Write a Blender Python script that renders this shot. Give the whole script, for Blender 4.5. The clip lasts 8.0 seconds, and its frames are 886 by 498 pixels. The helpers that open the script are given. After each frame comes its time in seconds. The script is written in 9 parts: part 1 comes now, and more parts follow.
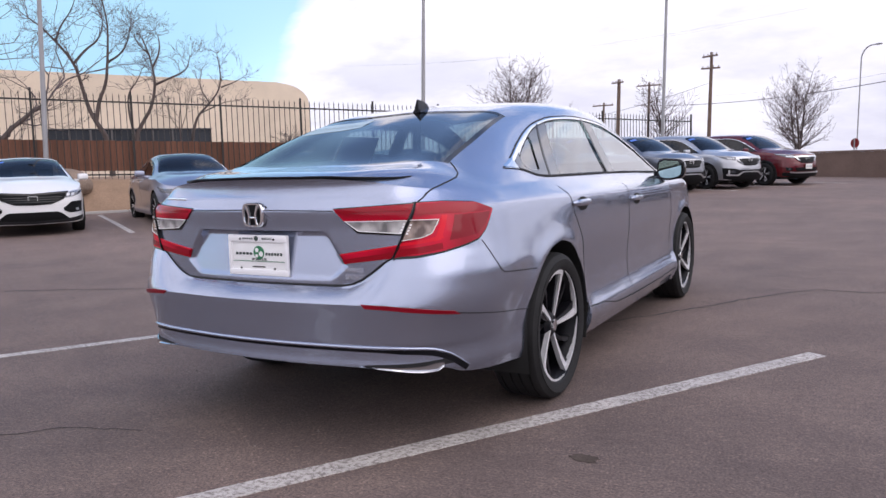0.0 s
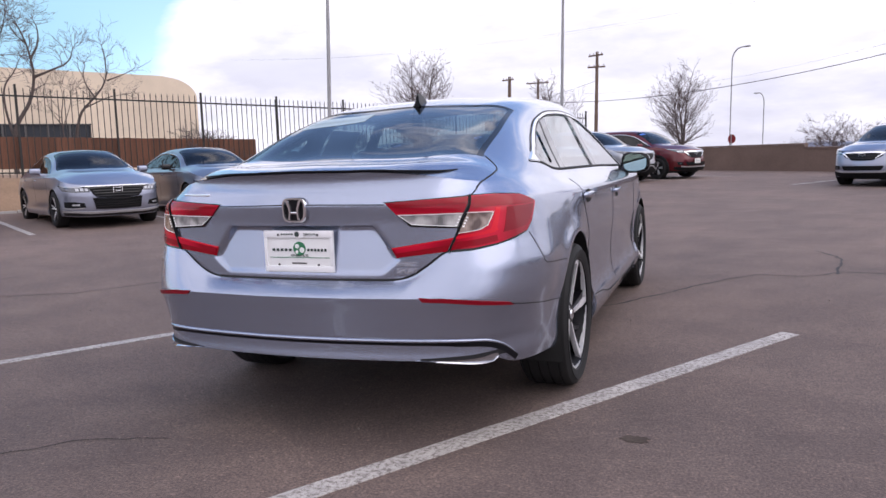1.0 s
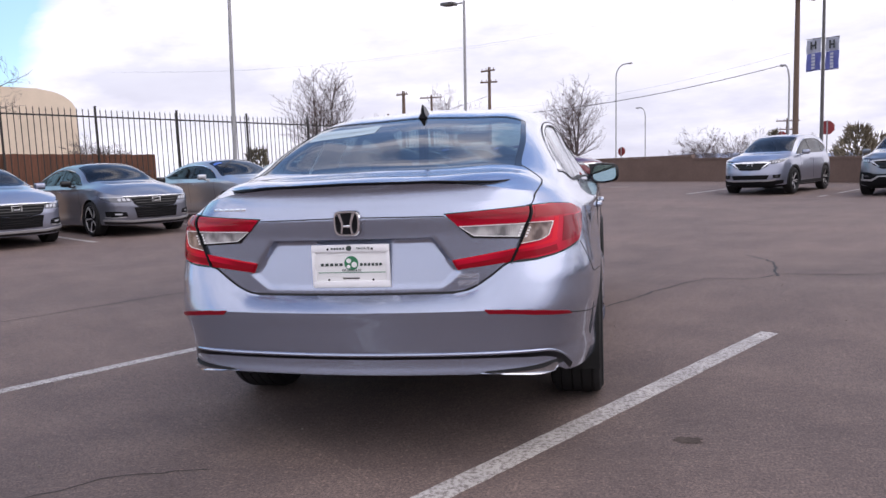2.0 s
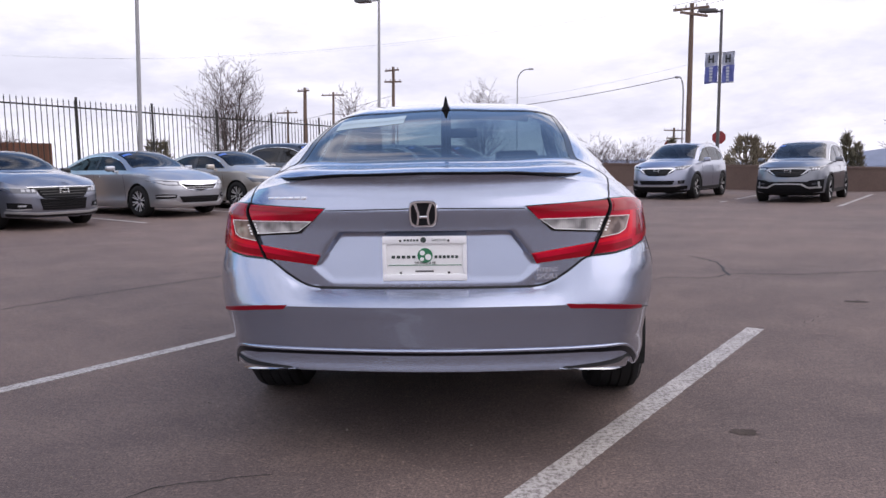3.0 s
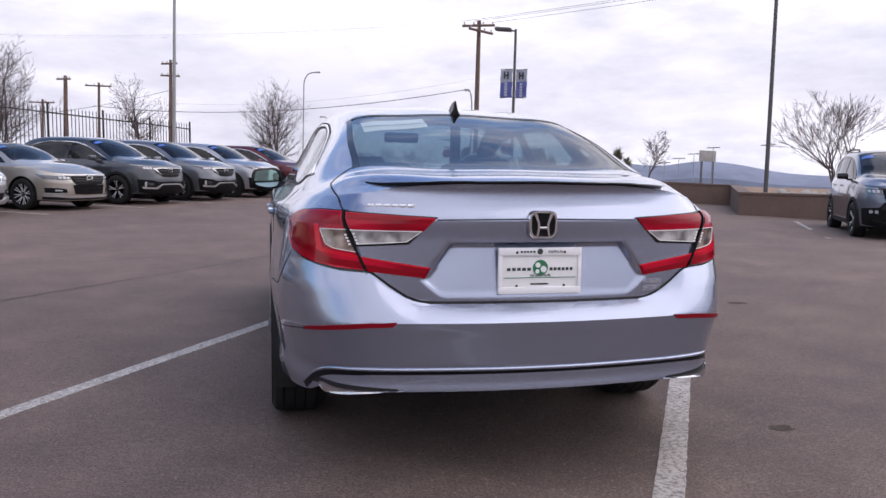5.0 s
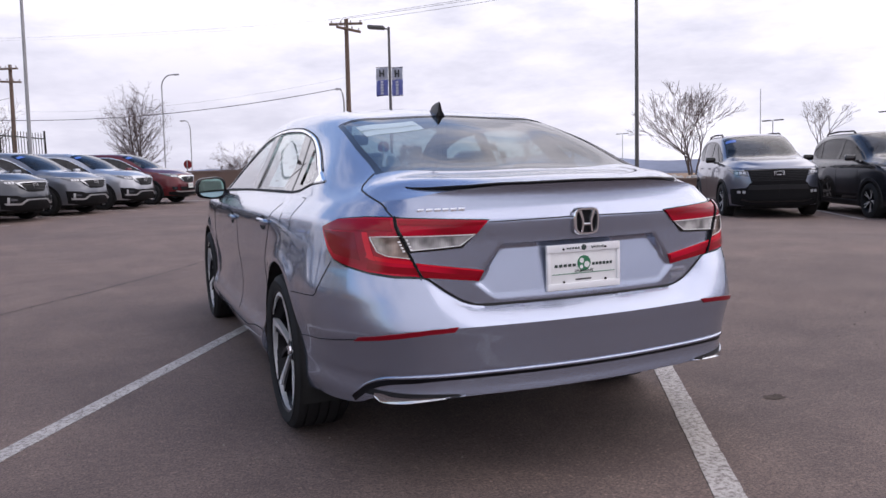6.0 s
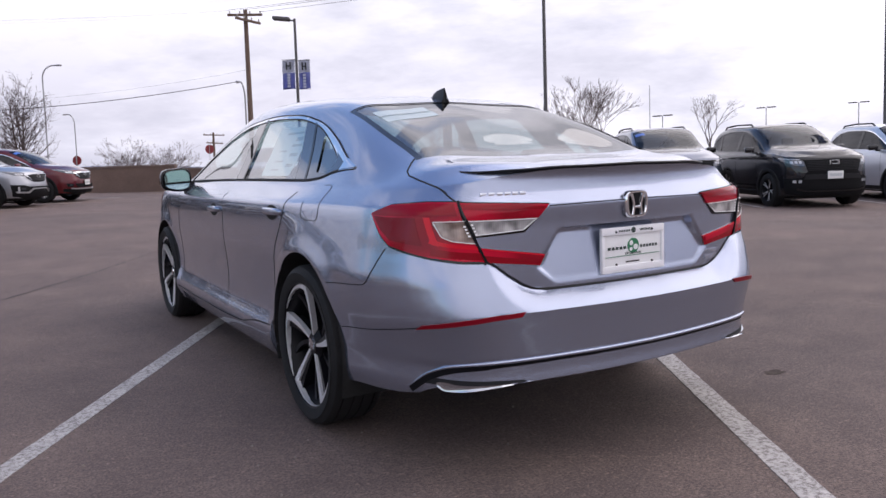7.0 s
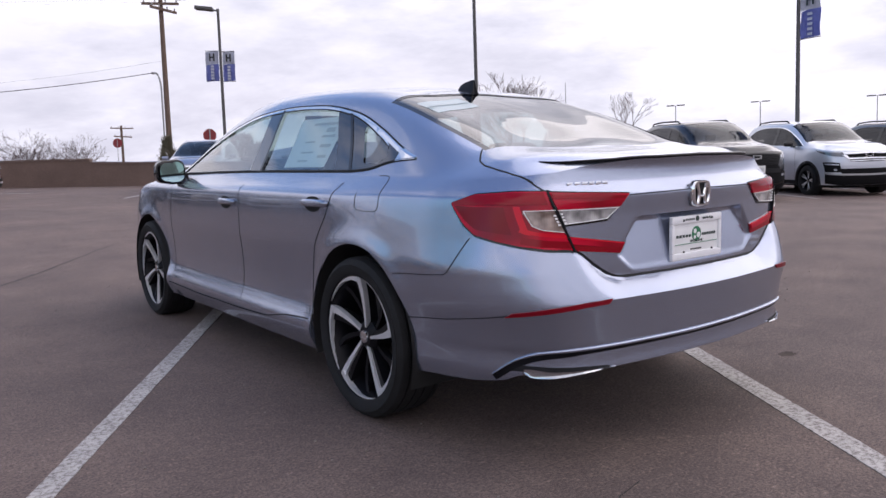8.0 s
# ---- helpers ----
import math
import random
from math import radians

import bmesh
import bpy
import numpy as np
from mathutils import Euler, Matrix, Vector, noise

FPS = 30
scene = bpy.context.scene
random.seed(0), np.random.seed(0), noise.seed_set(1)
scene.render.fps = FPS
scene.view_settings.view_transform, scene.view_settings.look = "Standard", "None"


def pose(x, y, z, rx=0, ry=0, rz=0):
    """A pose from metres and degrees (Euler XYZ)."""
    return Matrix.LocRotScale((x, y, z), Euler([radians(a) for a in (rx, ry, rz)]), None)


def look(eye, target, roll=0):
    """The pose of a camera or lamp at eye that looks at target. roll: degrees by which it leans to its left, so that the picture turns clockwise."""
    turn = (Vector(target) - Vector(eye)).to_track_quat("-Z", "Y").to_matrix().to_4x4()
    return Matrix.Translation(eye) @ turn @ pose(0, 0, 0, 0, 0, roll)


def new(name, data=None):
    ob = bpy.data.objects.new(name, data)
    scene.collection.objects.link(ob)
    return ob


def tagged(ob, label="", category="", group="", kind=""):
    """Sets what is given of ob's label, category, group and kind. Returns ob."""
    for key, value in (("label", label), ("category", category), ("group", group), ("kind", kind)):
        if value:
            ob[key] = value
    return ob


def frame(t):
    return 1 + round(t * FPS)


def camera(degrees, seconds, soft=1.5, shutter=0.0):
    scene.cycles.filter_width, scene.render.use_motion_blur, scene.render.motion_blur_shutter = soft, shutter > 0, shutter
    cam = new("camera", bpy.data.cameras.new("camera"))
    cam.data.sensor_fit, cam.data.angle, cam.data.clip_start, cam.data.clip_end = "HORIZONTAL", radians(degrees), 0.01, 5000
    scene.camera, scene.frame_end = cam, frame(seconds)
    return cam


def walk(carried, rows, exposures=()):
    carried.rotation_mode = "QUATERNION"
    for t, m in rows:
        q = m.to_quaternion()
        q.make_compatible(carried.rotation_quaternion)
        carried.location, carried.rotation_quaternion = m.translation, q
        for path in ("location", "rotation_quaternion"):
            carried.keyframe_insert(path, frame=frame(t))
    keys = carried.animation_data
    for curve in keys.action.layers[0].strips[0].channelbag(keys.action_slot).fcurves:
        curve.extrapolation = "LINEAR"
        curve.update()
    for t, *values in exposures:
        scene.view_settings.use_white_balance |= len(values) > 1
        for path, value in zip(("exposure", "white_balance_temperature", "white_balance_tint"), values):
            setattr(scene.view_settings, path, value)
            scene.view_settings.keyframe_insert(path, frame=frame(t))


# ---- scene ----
cam = camera(60.3, 8.0)
PATH = [
    (0, (2.085, -2.175, 1.07), (1.129, -0.432, 0.856), -1.6),
    (0.5, (1.803, -2.333, 1.077), (0.98, -0.525, 0.846), -1.8),
    (1, (1.543, -2.441, 1.075), (0.849, -0.58, 0.843), -1.9),
    (1.5, (1.22, -2.5, 1.087), (0.677, -0.589, 0.863), -1.9),
    (1.7, (1.112, -2.56, 1.09), (0.615, -0.635, 0.875), -2.2),
    (2.8, (0.397, -2.599, 1.064), (0.202, -0.619, 0.855), -1.5),
    (3, (0.266, -2.598, 1.068), (0.12, -0.615, 0.854), -1.0),
    (3.5, (-0.015, -2.549, 1.092), (-0.044, -0.562, 0.867), -0.5),
    (4, (-0.328, -2.524, 1.087), (-0.227, -0.539, 0.863), 0.1),
    (4.5, (-0.632, -2.479, 1.093), (-0.367, -0.509, 0.876), 0.4),
    (4.7, (-0.744, -2.443, 1.081), (-0.406, -0.483, 0.87), 0.5),
    (5.8, (-1.376, -2.198, 1.094), (-0.671, -0.338, 0.889), -0.5),
    (6, (-1.493, -2.177, 1.103), (-0.726, -0.342, 0.891), -1.7),
    (6.5, (-1.729, -2.044, 1.076), (-0.831, -0.27, 0.86), -1.3),
    (7, (-1.962, -1.893, 1.082), (-0.957, -0.179, 0.849), -2.0),
    (7.5, (-2.198, -1.742, 1.08), (-1.107, -0.084, 0.832), -2.3),
    (8, (-2.446, -1.588, 1.082), (-1.258, 0.001, 0.83), -1.8),
]
EXPOSURES = [(0.0, 0.31), (1.5, 0.29), (3.5, 0.18), (6.0, 0.11), (8.0, 0.09)]
walk(cam, [(t, look(eye, target, roll)) for t, eye, target, roll in PATH], EXPOSURES)

# ---- light ----
world = bpy.data.worlds.new("sky")
scene.world = world
world.use_nodes = True
wn, wl = world.node_tree.nodes, world.node_tree.links
wn.clear()
SUN_AZ, SUN_EL = 95.0, 50.0        # degrees clockwise from +y, and above the horizon


def wnode(kind, **values):
    n = wn.new(kind)
    for k, v in values.items():
        n.inputs[k].default_value = v
    return n


w_out = wn.new("ShaderNodeOutputWorld")
w_bg = wn.new("ShaderNodeBackground")
w_sky = wn.new("ShaderNodeTexSky")
w_sky.sky_type, w_sky.sun_disc = "NISHITA", False
w_sky.sun_elevation, w_sky.sun_rotation = radians(SUN_EL), radians(SUN_AZ)
w_co = wn.new("ShaderNodeTexCoord")
w_map = wn.new("ShaderNodeMapping")
w_map.inputs["Scale"].default_value = (1.0, 1.0, 3.2)
w_noise = wnode("ShaderNodeTexNoise", Scale=1.7, Detail=7.0, Roughness=0.58, Distortion=0.25)
w_fine = wnode("ShaderNodeTexNoise", Scale=4.2, Detail=6.0, Roughness=0.6)
w_gap = wn.new("ShaderNodeVectorMath")          # a break in the cloud, low in the north-west
w_gap.operation = "DOT_PRODUCT"
w_gap.inputs[1].default_value = Vector((-0.82, 0.50, 0.25)).normalized()
w_gapr = wn.new("ShaderNodeMapRange")
w_gapr.inputs["From Min"].default_value, w_gapr.inputs["From Max"].default_value = 0.925, 0.975
w_gapr.inputs["To Min"].default_value, w_gapr.inputs["To Max"].default_value = 0.0, 1.0
# the cloud thins high in the north
w_up = wn.new("ShaderNodeVectorMath")
w_up.operation = "DOT_PRODUCT"
w_up.inputs[1].default_value = Vector((-0.14, 0.55, 0.82)).normalized()
w_high = wn.new("ShaderNodeMapRange")
w_high.inputs["From Min"].default_value, w_high.inputs["From Max"].default_value = 0.62, 0.92
w_high.inputs["To Min"].default_value, w_high.inputs["To Max"].default_value = 0.0, 0.41
w_south = wn.new("ShaderNodeVectorMath")        # the sky clears towards the west
w_south.operation = "DOT_PRODUCT"
w_south.inputs[1].default_value = Vector((-0.95, -0.22, 0.35)).normalized()
w_southr = wn.new("ShaderNodeMapRange")
w_southr.inputs["From Min"].default_value, w_southr.inputs["From Max"].default_value = 0.55, 0.92
w_southr.inputs["To Min"].default_value, w_southr.inputs["To Max"].default_value = 0.0, 0.26
w_add2 = wn.new("ShaderNodeMath")
w_add = wn.new("ShaderNodeMath")
w_sub = wn.new("ShaderNodeMath")
w_sub.operation = "SUBTRACT"
w_cover = wn.new("ShaderNodeValToRGB")
w_cover.color_ramp.elements[0].position, w_cover.color_ramp.elements[1].position = 0.15, 0.31
w_cloud = wn.new("ShaderNodeValToRGB")
w_cloud.color_ramp.elements[0].position, w_cloud.color_ramp.elements[1].position = 0.34, 0.56
w_cloud.color_ramp.elements[0].color = (6.85, 7.1, 7.75, 1)
w_cloud.color_ramp.elements[1].color = (10.4, 10.5, 11.0, 1)
w_mix = wn.new("ShaderNodeMixRGB")
w_bg.inputs["Strength"].default_value = 0.115
wl.new(w_co.outputs["Generated"], w_map.inputs["Vector"])
wl.new(w_map.outputs["Vector"], w_noise.inputs["Vector"])
wl.new(w_map.outputs["Vector"], w_fine.inputs["Vector"])
wl.new(w_co.outputs["Generated"], w_gap.inputs[0])
wl.new(w_gap.outputs["Value"], w_gapr.inputs["Value"])
wl.new(w_noise.outputs["Fac"], w_sub.inputs[0])
wl.new(w_co.outputs["Generated"], w_up.inputs[0])
wl.new(w_up.outputs["Value"], w_high.inputs["Value"])
wl.new(w_gapr.outputs["Result"], w_add.inputs[0])
wl.new(w_high.outputs["Result"], w_add.inputs[1])
wl.new(w_co.outputs["Generated"], w_south.inputs[0])
wl.new(w_south.outputs["Value"], w_southr.inputs["Value"])
wl.new(w_add.outputs["Value"], w_add2.inputs[0])
wl.new(w_southr.outputs["Result"], w_add2.inputs[1])
wl.new(w_add2.outputs["Value"], w_sub.inputs[1])
wl.new(w_sub.outputs["Value"], w_cover.inputs["Fac"])
wl.new(w_fine.outputs["Fac"], w_cloud.inputs["Fac"])
wl.new(w_cover.outputs["Color"], w_mix.inputs["Fac"])
w_haze = wn.new("ShaderNodeMixRGB")             # bright thin haze over the blue
w_haze.blend_type = "MULTIPLY"
w_haze.inputs[0].default_value = 1.0
w_haze.inputs[2].default_value = (1.6, 1.75, 1.85, 1)
wl.new(w_sky.outputs["Color"], w_haze.inputs[1])
w_tint = wn.new("ShaderNodeMixRGB")             # clear blue in the low break
w_tint.inputs[2].default_value = (3.4, 5.9, 7.5, 1)
wl.new(w_gapr.outputs["Result"], w_tint.inputs[0])
wl.new(w_haze.outputs["Color"], w_tint.inputs[1])
wl.new(w_tint.outputs["Color"], w_mix.inputs["Color1"])
w_sep = wn.new("ShaderNodeSeparateXYZ")         # greyer banks of cloud towards the horizon
w_low = wn.new("ShaderNodeMapRange")
w_low.inputs["From Min"].default_value, w_low.inputs["From Max"].default_value = 0.01, 0.26
w_low.inputs["To Min"].default_value, w_low.inputs["To Max"].default_value = 1.0, 0.0
w_bank = wn.new("ShaderNodeMapRange")
w_bank.inputs["From Min"].default_value, w_bank.inputs["From Max"].default_value = 0.34, 0.58
w_both = wn.new("ShaderNodeMath")
w_both.operation = "MULTIPLY"
w_grey = wn.new("ShaderNodeMixRGB")
w_grey.inputs[2].default_value = (4.85, 4.98, 5.75, 1)
wl.new(w_co.outputs["Generated"], w_sep.inputs[0])
wl.new(w_sep.outputs["Z"], w_low.inputs["Value"])
wl.new(w_noise.outputs["Fac"], w_bank.inputs["Value"])
wl.new(w_low.outputs["Result"], w_both.inputs[0])
wl.new(w_bank.outputs["Result"], w_both.inputs[1])
wl.new(w_both.outputs["Value"], w_grey.inputs[0])
wl.new(w_cloud.outputs["Color"], w_grey.inputs[1])
wl.new(w_grey.outputs["Color"], w_mix.inputs["Color2"])
wl.new(w_mix.outputs["Color"], w_bg.inputs["Color"])
wl.new(w_bg.outputs["Background"], w_out.inputs["Surface"])

sun = new("sun", bpy.data.lights.new("sun", "SUN"))
sun.data.energy, sun.data.angle, sun.data.color = 1.1, radians(80), (1.0, 0.945, 0.87)
_az, _el = radians(SUN_AZ), radians(SUN_EL)
sun.matrix_world = look((math.sin(_az) * math.cos(_el) * 30, math.cos(_az) * math.cos(_el) * 30, math.sin(_el) * 30), (0, 0, 0))
scene.view_settings.use_white_balance = True
scene.view_settings.white_balance_temperature, scene.view_settings.white_balance_tint = 6400.0, 18.5

# ---- materials ----


class Mat:
    """A node material with a few short ways to vary it."""

    def __init__(self, name, color, rough=0.6, metal=0.0, **more):
        self.m = bpy.data.materials.new(name)
        self.m.use_nodes = True
        self.n, self.l = self.m.node_tree.nodes, self.m.node_tree.links
        self.b = self.n["Principled BSDF"]
        self.b.inputs["Base Color"].default_value = (*color, 1)
        self.b.inputs["Roughness"].default_value = rough
        self.b.inputs["Metallic"].default_value = metal
        for k, v in more.items():
            self.b.inputs[k.replace("_", " ")].default_value = v
        self.color = color
        self.co = self.n.new("ShaderNodeTexCoord")

    def noise(self, scale, detail=5.0, rough=0.6, where="Object", stretch=None):
        t = self.n.new("ShaderNodeTexNoise")
        t.inputs["Scale"].default_value, t.inputs["Detail"].default_value, t.inputs["Roughness"].default_value = scale, detail, rough
        if stretch:
            mp = self.n.new("ShaderNodeMapping")
            mp.inputs["Scale"].default_value = stretch
            self.l.new(self.co.outputs[where], mp.inputs["Vector"])
            self.l.new(mp.outputs["Vector"], t.inputs["Vector"])
        else:
            self.l.new(self.co.outputs[where], t.inputs["Vector"])
        return t.outputs["Fac"]

    def ramp(self, fac, lo, hi, a, b):
        r = self.n.new("ShaderNodeValToRGB")
        r.color_ramp.elements[0].position, r.color_ramp.elements[1].position = lo, hi
        r.color_ramp.elements[0].color, r.color_ramp.elements[1].color = (*a, 1), (*b, 1)
        self.l.new(fac, r.inputs["Fac"])
        return r.outputs["Color"]

    def mult(self, c1, c2, fac=1.0, mode="MULTIPLY"):
        x = self.n.new("ShaderNodeMixRGB")
        x.blend_type = mode
        for i, c in ((1, c1), (2, c2)):
            if isinstance(c, tuple):
                x.inputs[i].default_value = (*c, 1)
            else:
                self.l.new(c, x.inputs[i])
        if isinstance(fac, float):
            x.inputs[0].default_value = fac
        else:
            self.l.new(fac, x.inputs[0])
        return x.outputs["Color"]

    def base(self, c):
        self.l.new(c, self.b.inputs["Base Color"])
        return self

    def bump(self, fac, strength=0.3, dist=0.01):
        bp = self.n.new("ShaderNodeBump")
        bp.inputs["Strength"].default_value, bp.inputs["Distance"].default_value = strength, dist
        self.l.new(fac, bp.inputs["Height"])
        self.l.new(bp.outputs["Normal"], self.b.inputs["Normal"])
        return self

    def rough(self, fac, a, b):
        r = self.n.new("ShaderNodeMapRange")
        r.inputs["To Min"].default_value, r.inputs["To Max"].default_value = a, b
        self.l.new(fac, r.inputs["Value"])
        self.l.new(r.outputs["Result"], self.b.inputs["Roughness"])
        return self

    def mottle(self, scale1, scale2, amount=0.25, bump=0.15, dist=0.01):
        """Stains at one scale, grain at another."""
        g = tuple(1 - amount for _ in range(3))
        w = tuple(1 + amount * 0.3 for _ in range(3))
        a = self.ramp(self.noise(scale1), 0.3, 0.7, g, w)
        f = self.noise(scale2, 3.0)
        b = self.ramp(f, 0.3, 0.7, tuple(1 - amount * 0.6 for _ in range(3)), (1, 1, 1))
        self.base(self.mult(self.mult(a, b), self.color))
        if bump:
            self.bump(f, bump, dist)
        return self


def paint(name, color, rough=0.3, metal=0.7):
    k = Mat(name, color, rough, metal, Coat_Weight=1.0, Coat_Roughness=0.03, Coat_IOR=1.55, Specular_IOR_Level=0.1)
    dust = k.ramp(k.noise(1.7, 4.0), 0.3, 0.7, (0.95, 0.945, 0.94), (1.02, 1.02, 1.02))
    k.base(k.mult(dust, color))
    return k.m


def glass(name, tint, face=0.05, power=3.4, kind="BsdfTransparent"):
    """A tinted pane, clear through or blacked out behind, with gloss that grows towards grazing angles."""
    m = bpy.data.materials.new(name)
    m.use_nodes = True
    n, l = m.node_tree.nodes, m.node_tree.links
    n.clear()
    o, mx, tr, gl, lw, pw, mr = (n.new("ShaderNode" + k) for k in ("OutputMaterial", "MixShader", kind, "BsdfGlossy", "LayerWeight", "Math", "MapRange"))
    tr.inputs["Color"].default_value = (*tint, 1)
    gl.inputs["Roughness"].default_value = 0.01
    gl.inputs["Color"].default_value = (1, 1, 1, 1)
    lw.inputs["Blend"].default_value = 0.5
    pw.operation = "POWER"
    pw.inputs[1].default_value = power
    mr.inputs["To Min"].default_value, mr.inputs["To Max"].default_value = face, 0.95
    l.new(lw.outputs["Facing"], pw.inputs[0])
    l.new(pw.outputs[0], mr.inputs["Value"])
    l.new(mr.outputs["Result"], mx.inputs["Fac"])
    l.new(tr.outputs[0], mx.inputs[1])
    l.new(gl.outputs[0], mx.inputs[2])
    l.new(mx.outputs[0], o.inputs["Surface"])
    return m


asph = Mat("asphalt", (0.146, 0.113, 0.093), 0.85)
_f = asph.noise(95.0, 4.0, 0.75)
_c = asph.ramp(_f, 0.34, 0.68, (0.45, 0.44, 0.44), (1.6, 1.6, 1.6))
_m = asph.ramp(asph.noise(26.0, 5.0, 0.7), 0.36, 0.66, (0.82, 0.82, 0.82), (1.12, 1.12, 1.12))
_s = asph.ramp(asph.noise(0.33, 6.0), 0.3, 0.7, (0.80, 0.81, 0.83), (1.14, 1.12, 1.09))
_p = asph.ramp(asph.noise(2.3, 6.0, 0.65), 0.35, 0.68, (0.86, 0.86, 0.87), (1.07, 1.07, 1.06))
_g = asph.ramp(asph.noise(48.0, 2.0, 0.5), 0.60, 0.72, (1.0, 1.0, 1.0), (1.55, 1.5, 1.45))
_d = asph.ramp(asph.noise(1.1, 5.0, 0.7), 0.36, 0.62, (0.84, 0.83, 0.84), (1.06, 1.06, 1.05))
asph.base(asph.mult(asph.mult(asph.mult(asph.mult(asph.mult(asph.mult(_c, _m), _s), _p), _g), _d), (0.147, 0.1075, 0.0945)))
# the tarmac is darker round a point behind the saloon, lighter farther out
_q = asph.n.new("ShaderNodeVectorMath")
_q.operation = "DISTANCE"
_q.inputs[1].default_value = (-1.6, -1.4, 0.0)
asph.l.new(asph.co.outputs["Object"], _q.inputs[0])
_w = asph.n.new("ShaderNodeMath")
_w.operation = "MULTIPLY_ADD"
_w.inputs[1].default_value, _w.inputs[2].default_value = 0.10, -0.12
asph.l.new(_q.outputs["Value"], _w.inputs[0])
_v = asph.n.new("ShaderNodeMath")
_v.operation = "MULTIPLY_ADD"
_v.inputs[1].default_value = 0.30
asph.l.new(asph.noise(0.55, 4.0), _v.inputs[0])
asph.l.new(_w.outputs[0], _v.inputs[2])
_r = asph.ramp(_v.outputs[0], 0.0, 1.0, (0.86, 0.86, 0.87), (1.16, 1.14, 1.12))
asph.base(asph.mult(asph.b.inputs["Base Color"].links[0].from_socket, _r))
asph.bump(_f, 0.6, 0.007)
ASPHALT = asph.m
_k = Mat("road_paint", (0.62, 0.61, 0.6), 0.75)
_w = _k.ramp(_k.noise(48.0, 6.0, 0.8), 0.40, 0.54, (0.19, 0.165, 0.15), (0.52, 0.485, 0.46))
_w2 = _k.ramp(_k.noise(5.0, 4.0), 0.35, 0.7, (0.72, 0.72, 0.72), (1.05, 1.05, 1.05))
_k.base(_k.mult(_w, _w2)).bump(_k.noise(110.0, 4.0), 0.4, 0.005)
ROADPAINT = _k.m
CRACK = Mat("crack_filler", (0.03, 0.028, 0.027), 0.8).mottle(3.0, 60.0, 0.3).m
STAIN = Mat("oil_stain", (0.098, 0.078, 0.067), 0.9, Specular_IOR_Level=0.1).mottle(3.0, 90.0, 0.4, 0.5, 0.006).m
SILVER = paint("silver_paint", (0.346, 0.384, 0.492), 0.27, 0.90)
GLASS_DARK = glass("rear_window_glass", (0.28, 0.36, 0.38), 0.09, 4.3)
GLASS_SIDE = glass("side_glass", (0.70, 0.80, 0.78), 0.10)
BLACK_GLOSS = Mat("gloss_black_trim", (0.008, 0.008, 0.009), 0.12).m
BLACK = Mat("black_plastic", (0.014, 0.014, 0.016), 0.6, Specular_IOR_Level=0.25).mottle(4.0, 400.0, 0.2, 0.1, 0.001).m
WELL = Mat("wheel_well_liner", (0.012, 0.012, 0.012), 0.9).mottle(5.0, 80.0, 0.3, 0.2, 0.004).m
_t = Mat("tyre_rubber", (0.018, 0.018, 0.019), 0.72).mottle(9.0, 150.0, 0.3, 0.2, 0.002)
_t.b.inputs["Specular IOR Level"].default_value = 0.25
RUBBER = _t.m
CHROME = Mat("chrome", (0.82, 0.83, 0.85), 0.06, 1.0).m
FINISHER = Mat("smoked_chrome", (0.50, 0.51, 0.54), 0.10, 1.0).m
ALLOY = Mat("machined_alloy", (0.84, 0.84, 0.86), 0.42, 0.6).mottle(20.0, 500.0, 0.12, 0.05, 0.0005).m
RIMBLACK = Mat("black_wheel_enamel", (0.006, 0.006, 0.008), 0.35, Specular_IOR_Level=0.15).m
STEEL = Mat("brake_steel", (0.12, 0.115, 0.11), 0.4, 1.0).mottle(8.0, 120.0, 0.3, 0.1, 0.001).m
# noise mixes two reds to stand in for shading inside the lens
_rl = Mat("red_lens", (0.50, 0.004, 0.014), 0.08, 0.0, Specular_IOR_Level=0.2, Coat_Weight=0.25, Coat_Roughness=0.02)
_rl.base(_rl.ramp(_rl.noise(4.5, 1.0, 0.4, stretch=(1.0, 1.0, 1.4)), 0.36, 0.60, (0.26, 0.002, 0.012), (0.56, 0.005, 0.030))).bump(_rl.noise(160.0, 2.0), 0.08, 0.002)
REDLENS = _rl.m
REDDARK = Mat("red_reflector", (0.20, 0.004, 0.012), 0.35, 0.0, Specular_IOR_Level=0.15).m


def lens(name, lo, hi):
    """A clear lens over a ribbed bright reflector."""
    k = Mat(name, hi, 0.16, 0.3, Coat_Weight=1.0, Coat_Roughness=0.03)
    w = k.n.new("ShaderNodeTexWave")
    w.inputs["Scale"].default_value, w.inputs["Distortion"].default_value = 42.0, 0.6
    k.l.new(k.co.outputs["Object"], w.inputs["Vector"])
    rib = k.ramp(w.outputs["Fac"], 0.0, 1.0, (0.95, 0.95, 0.95), (1.03, 1.03, 1.03))
    k.base(k.mult(k.ramp(k.noise(13.0, 2.0), 0.38, 0.60, lo, hi), rib)).bump(w.outputs["Fac"], 0.25, 0.002)
    return k.m


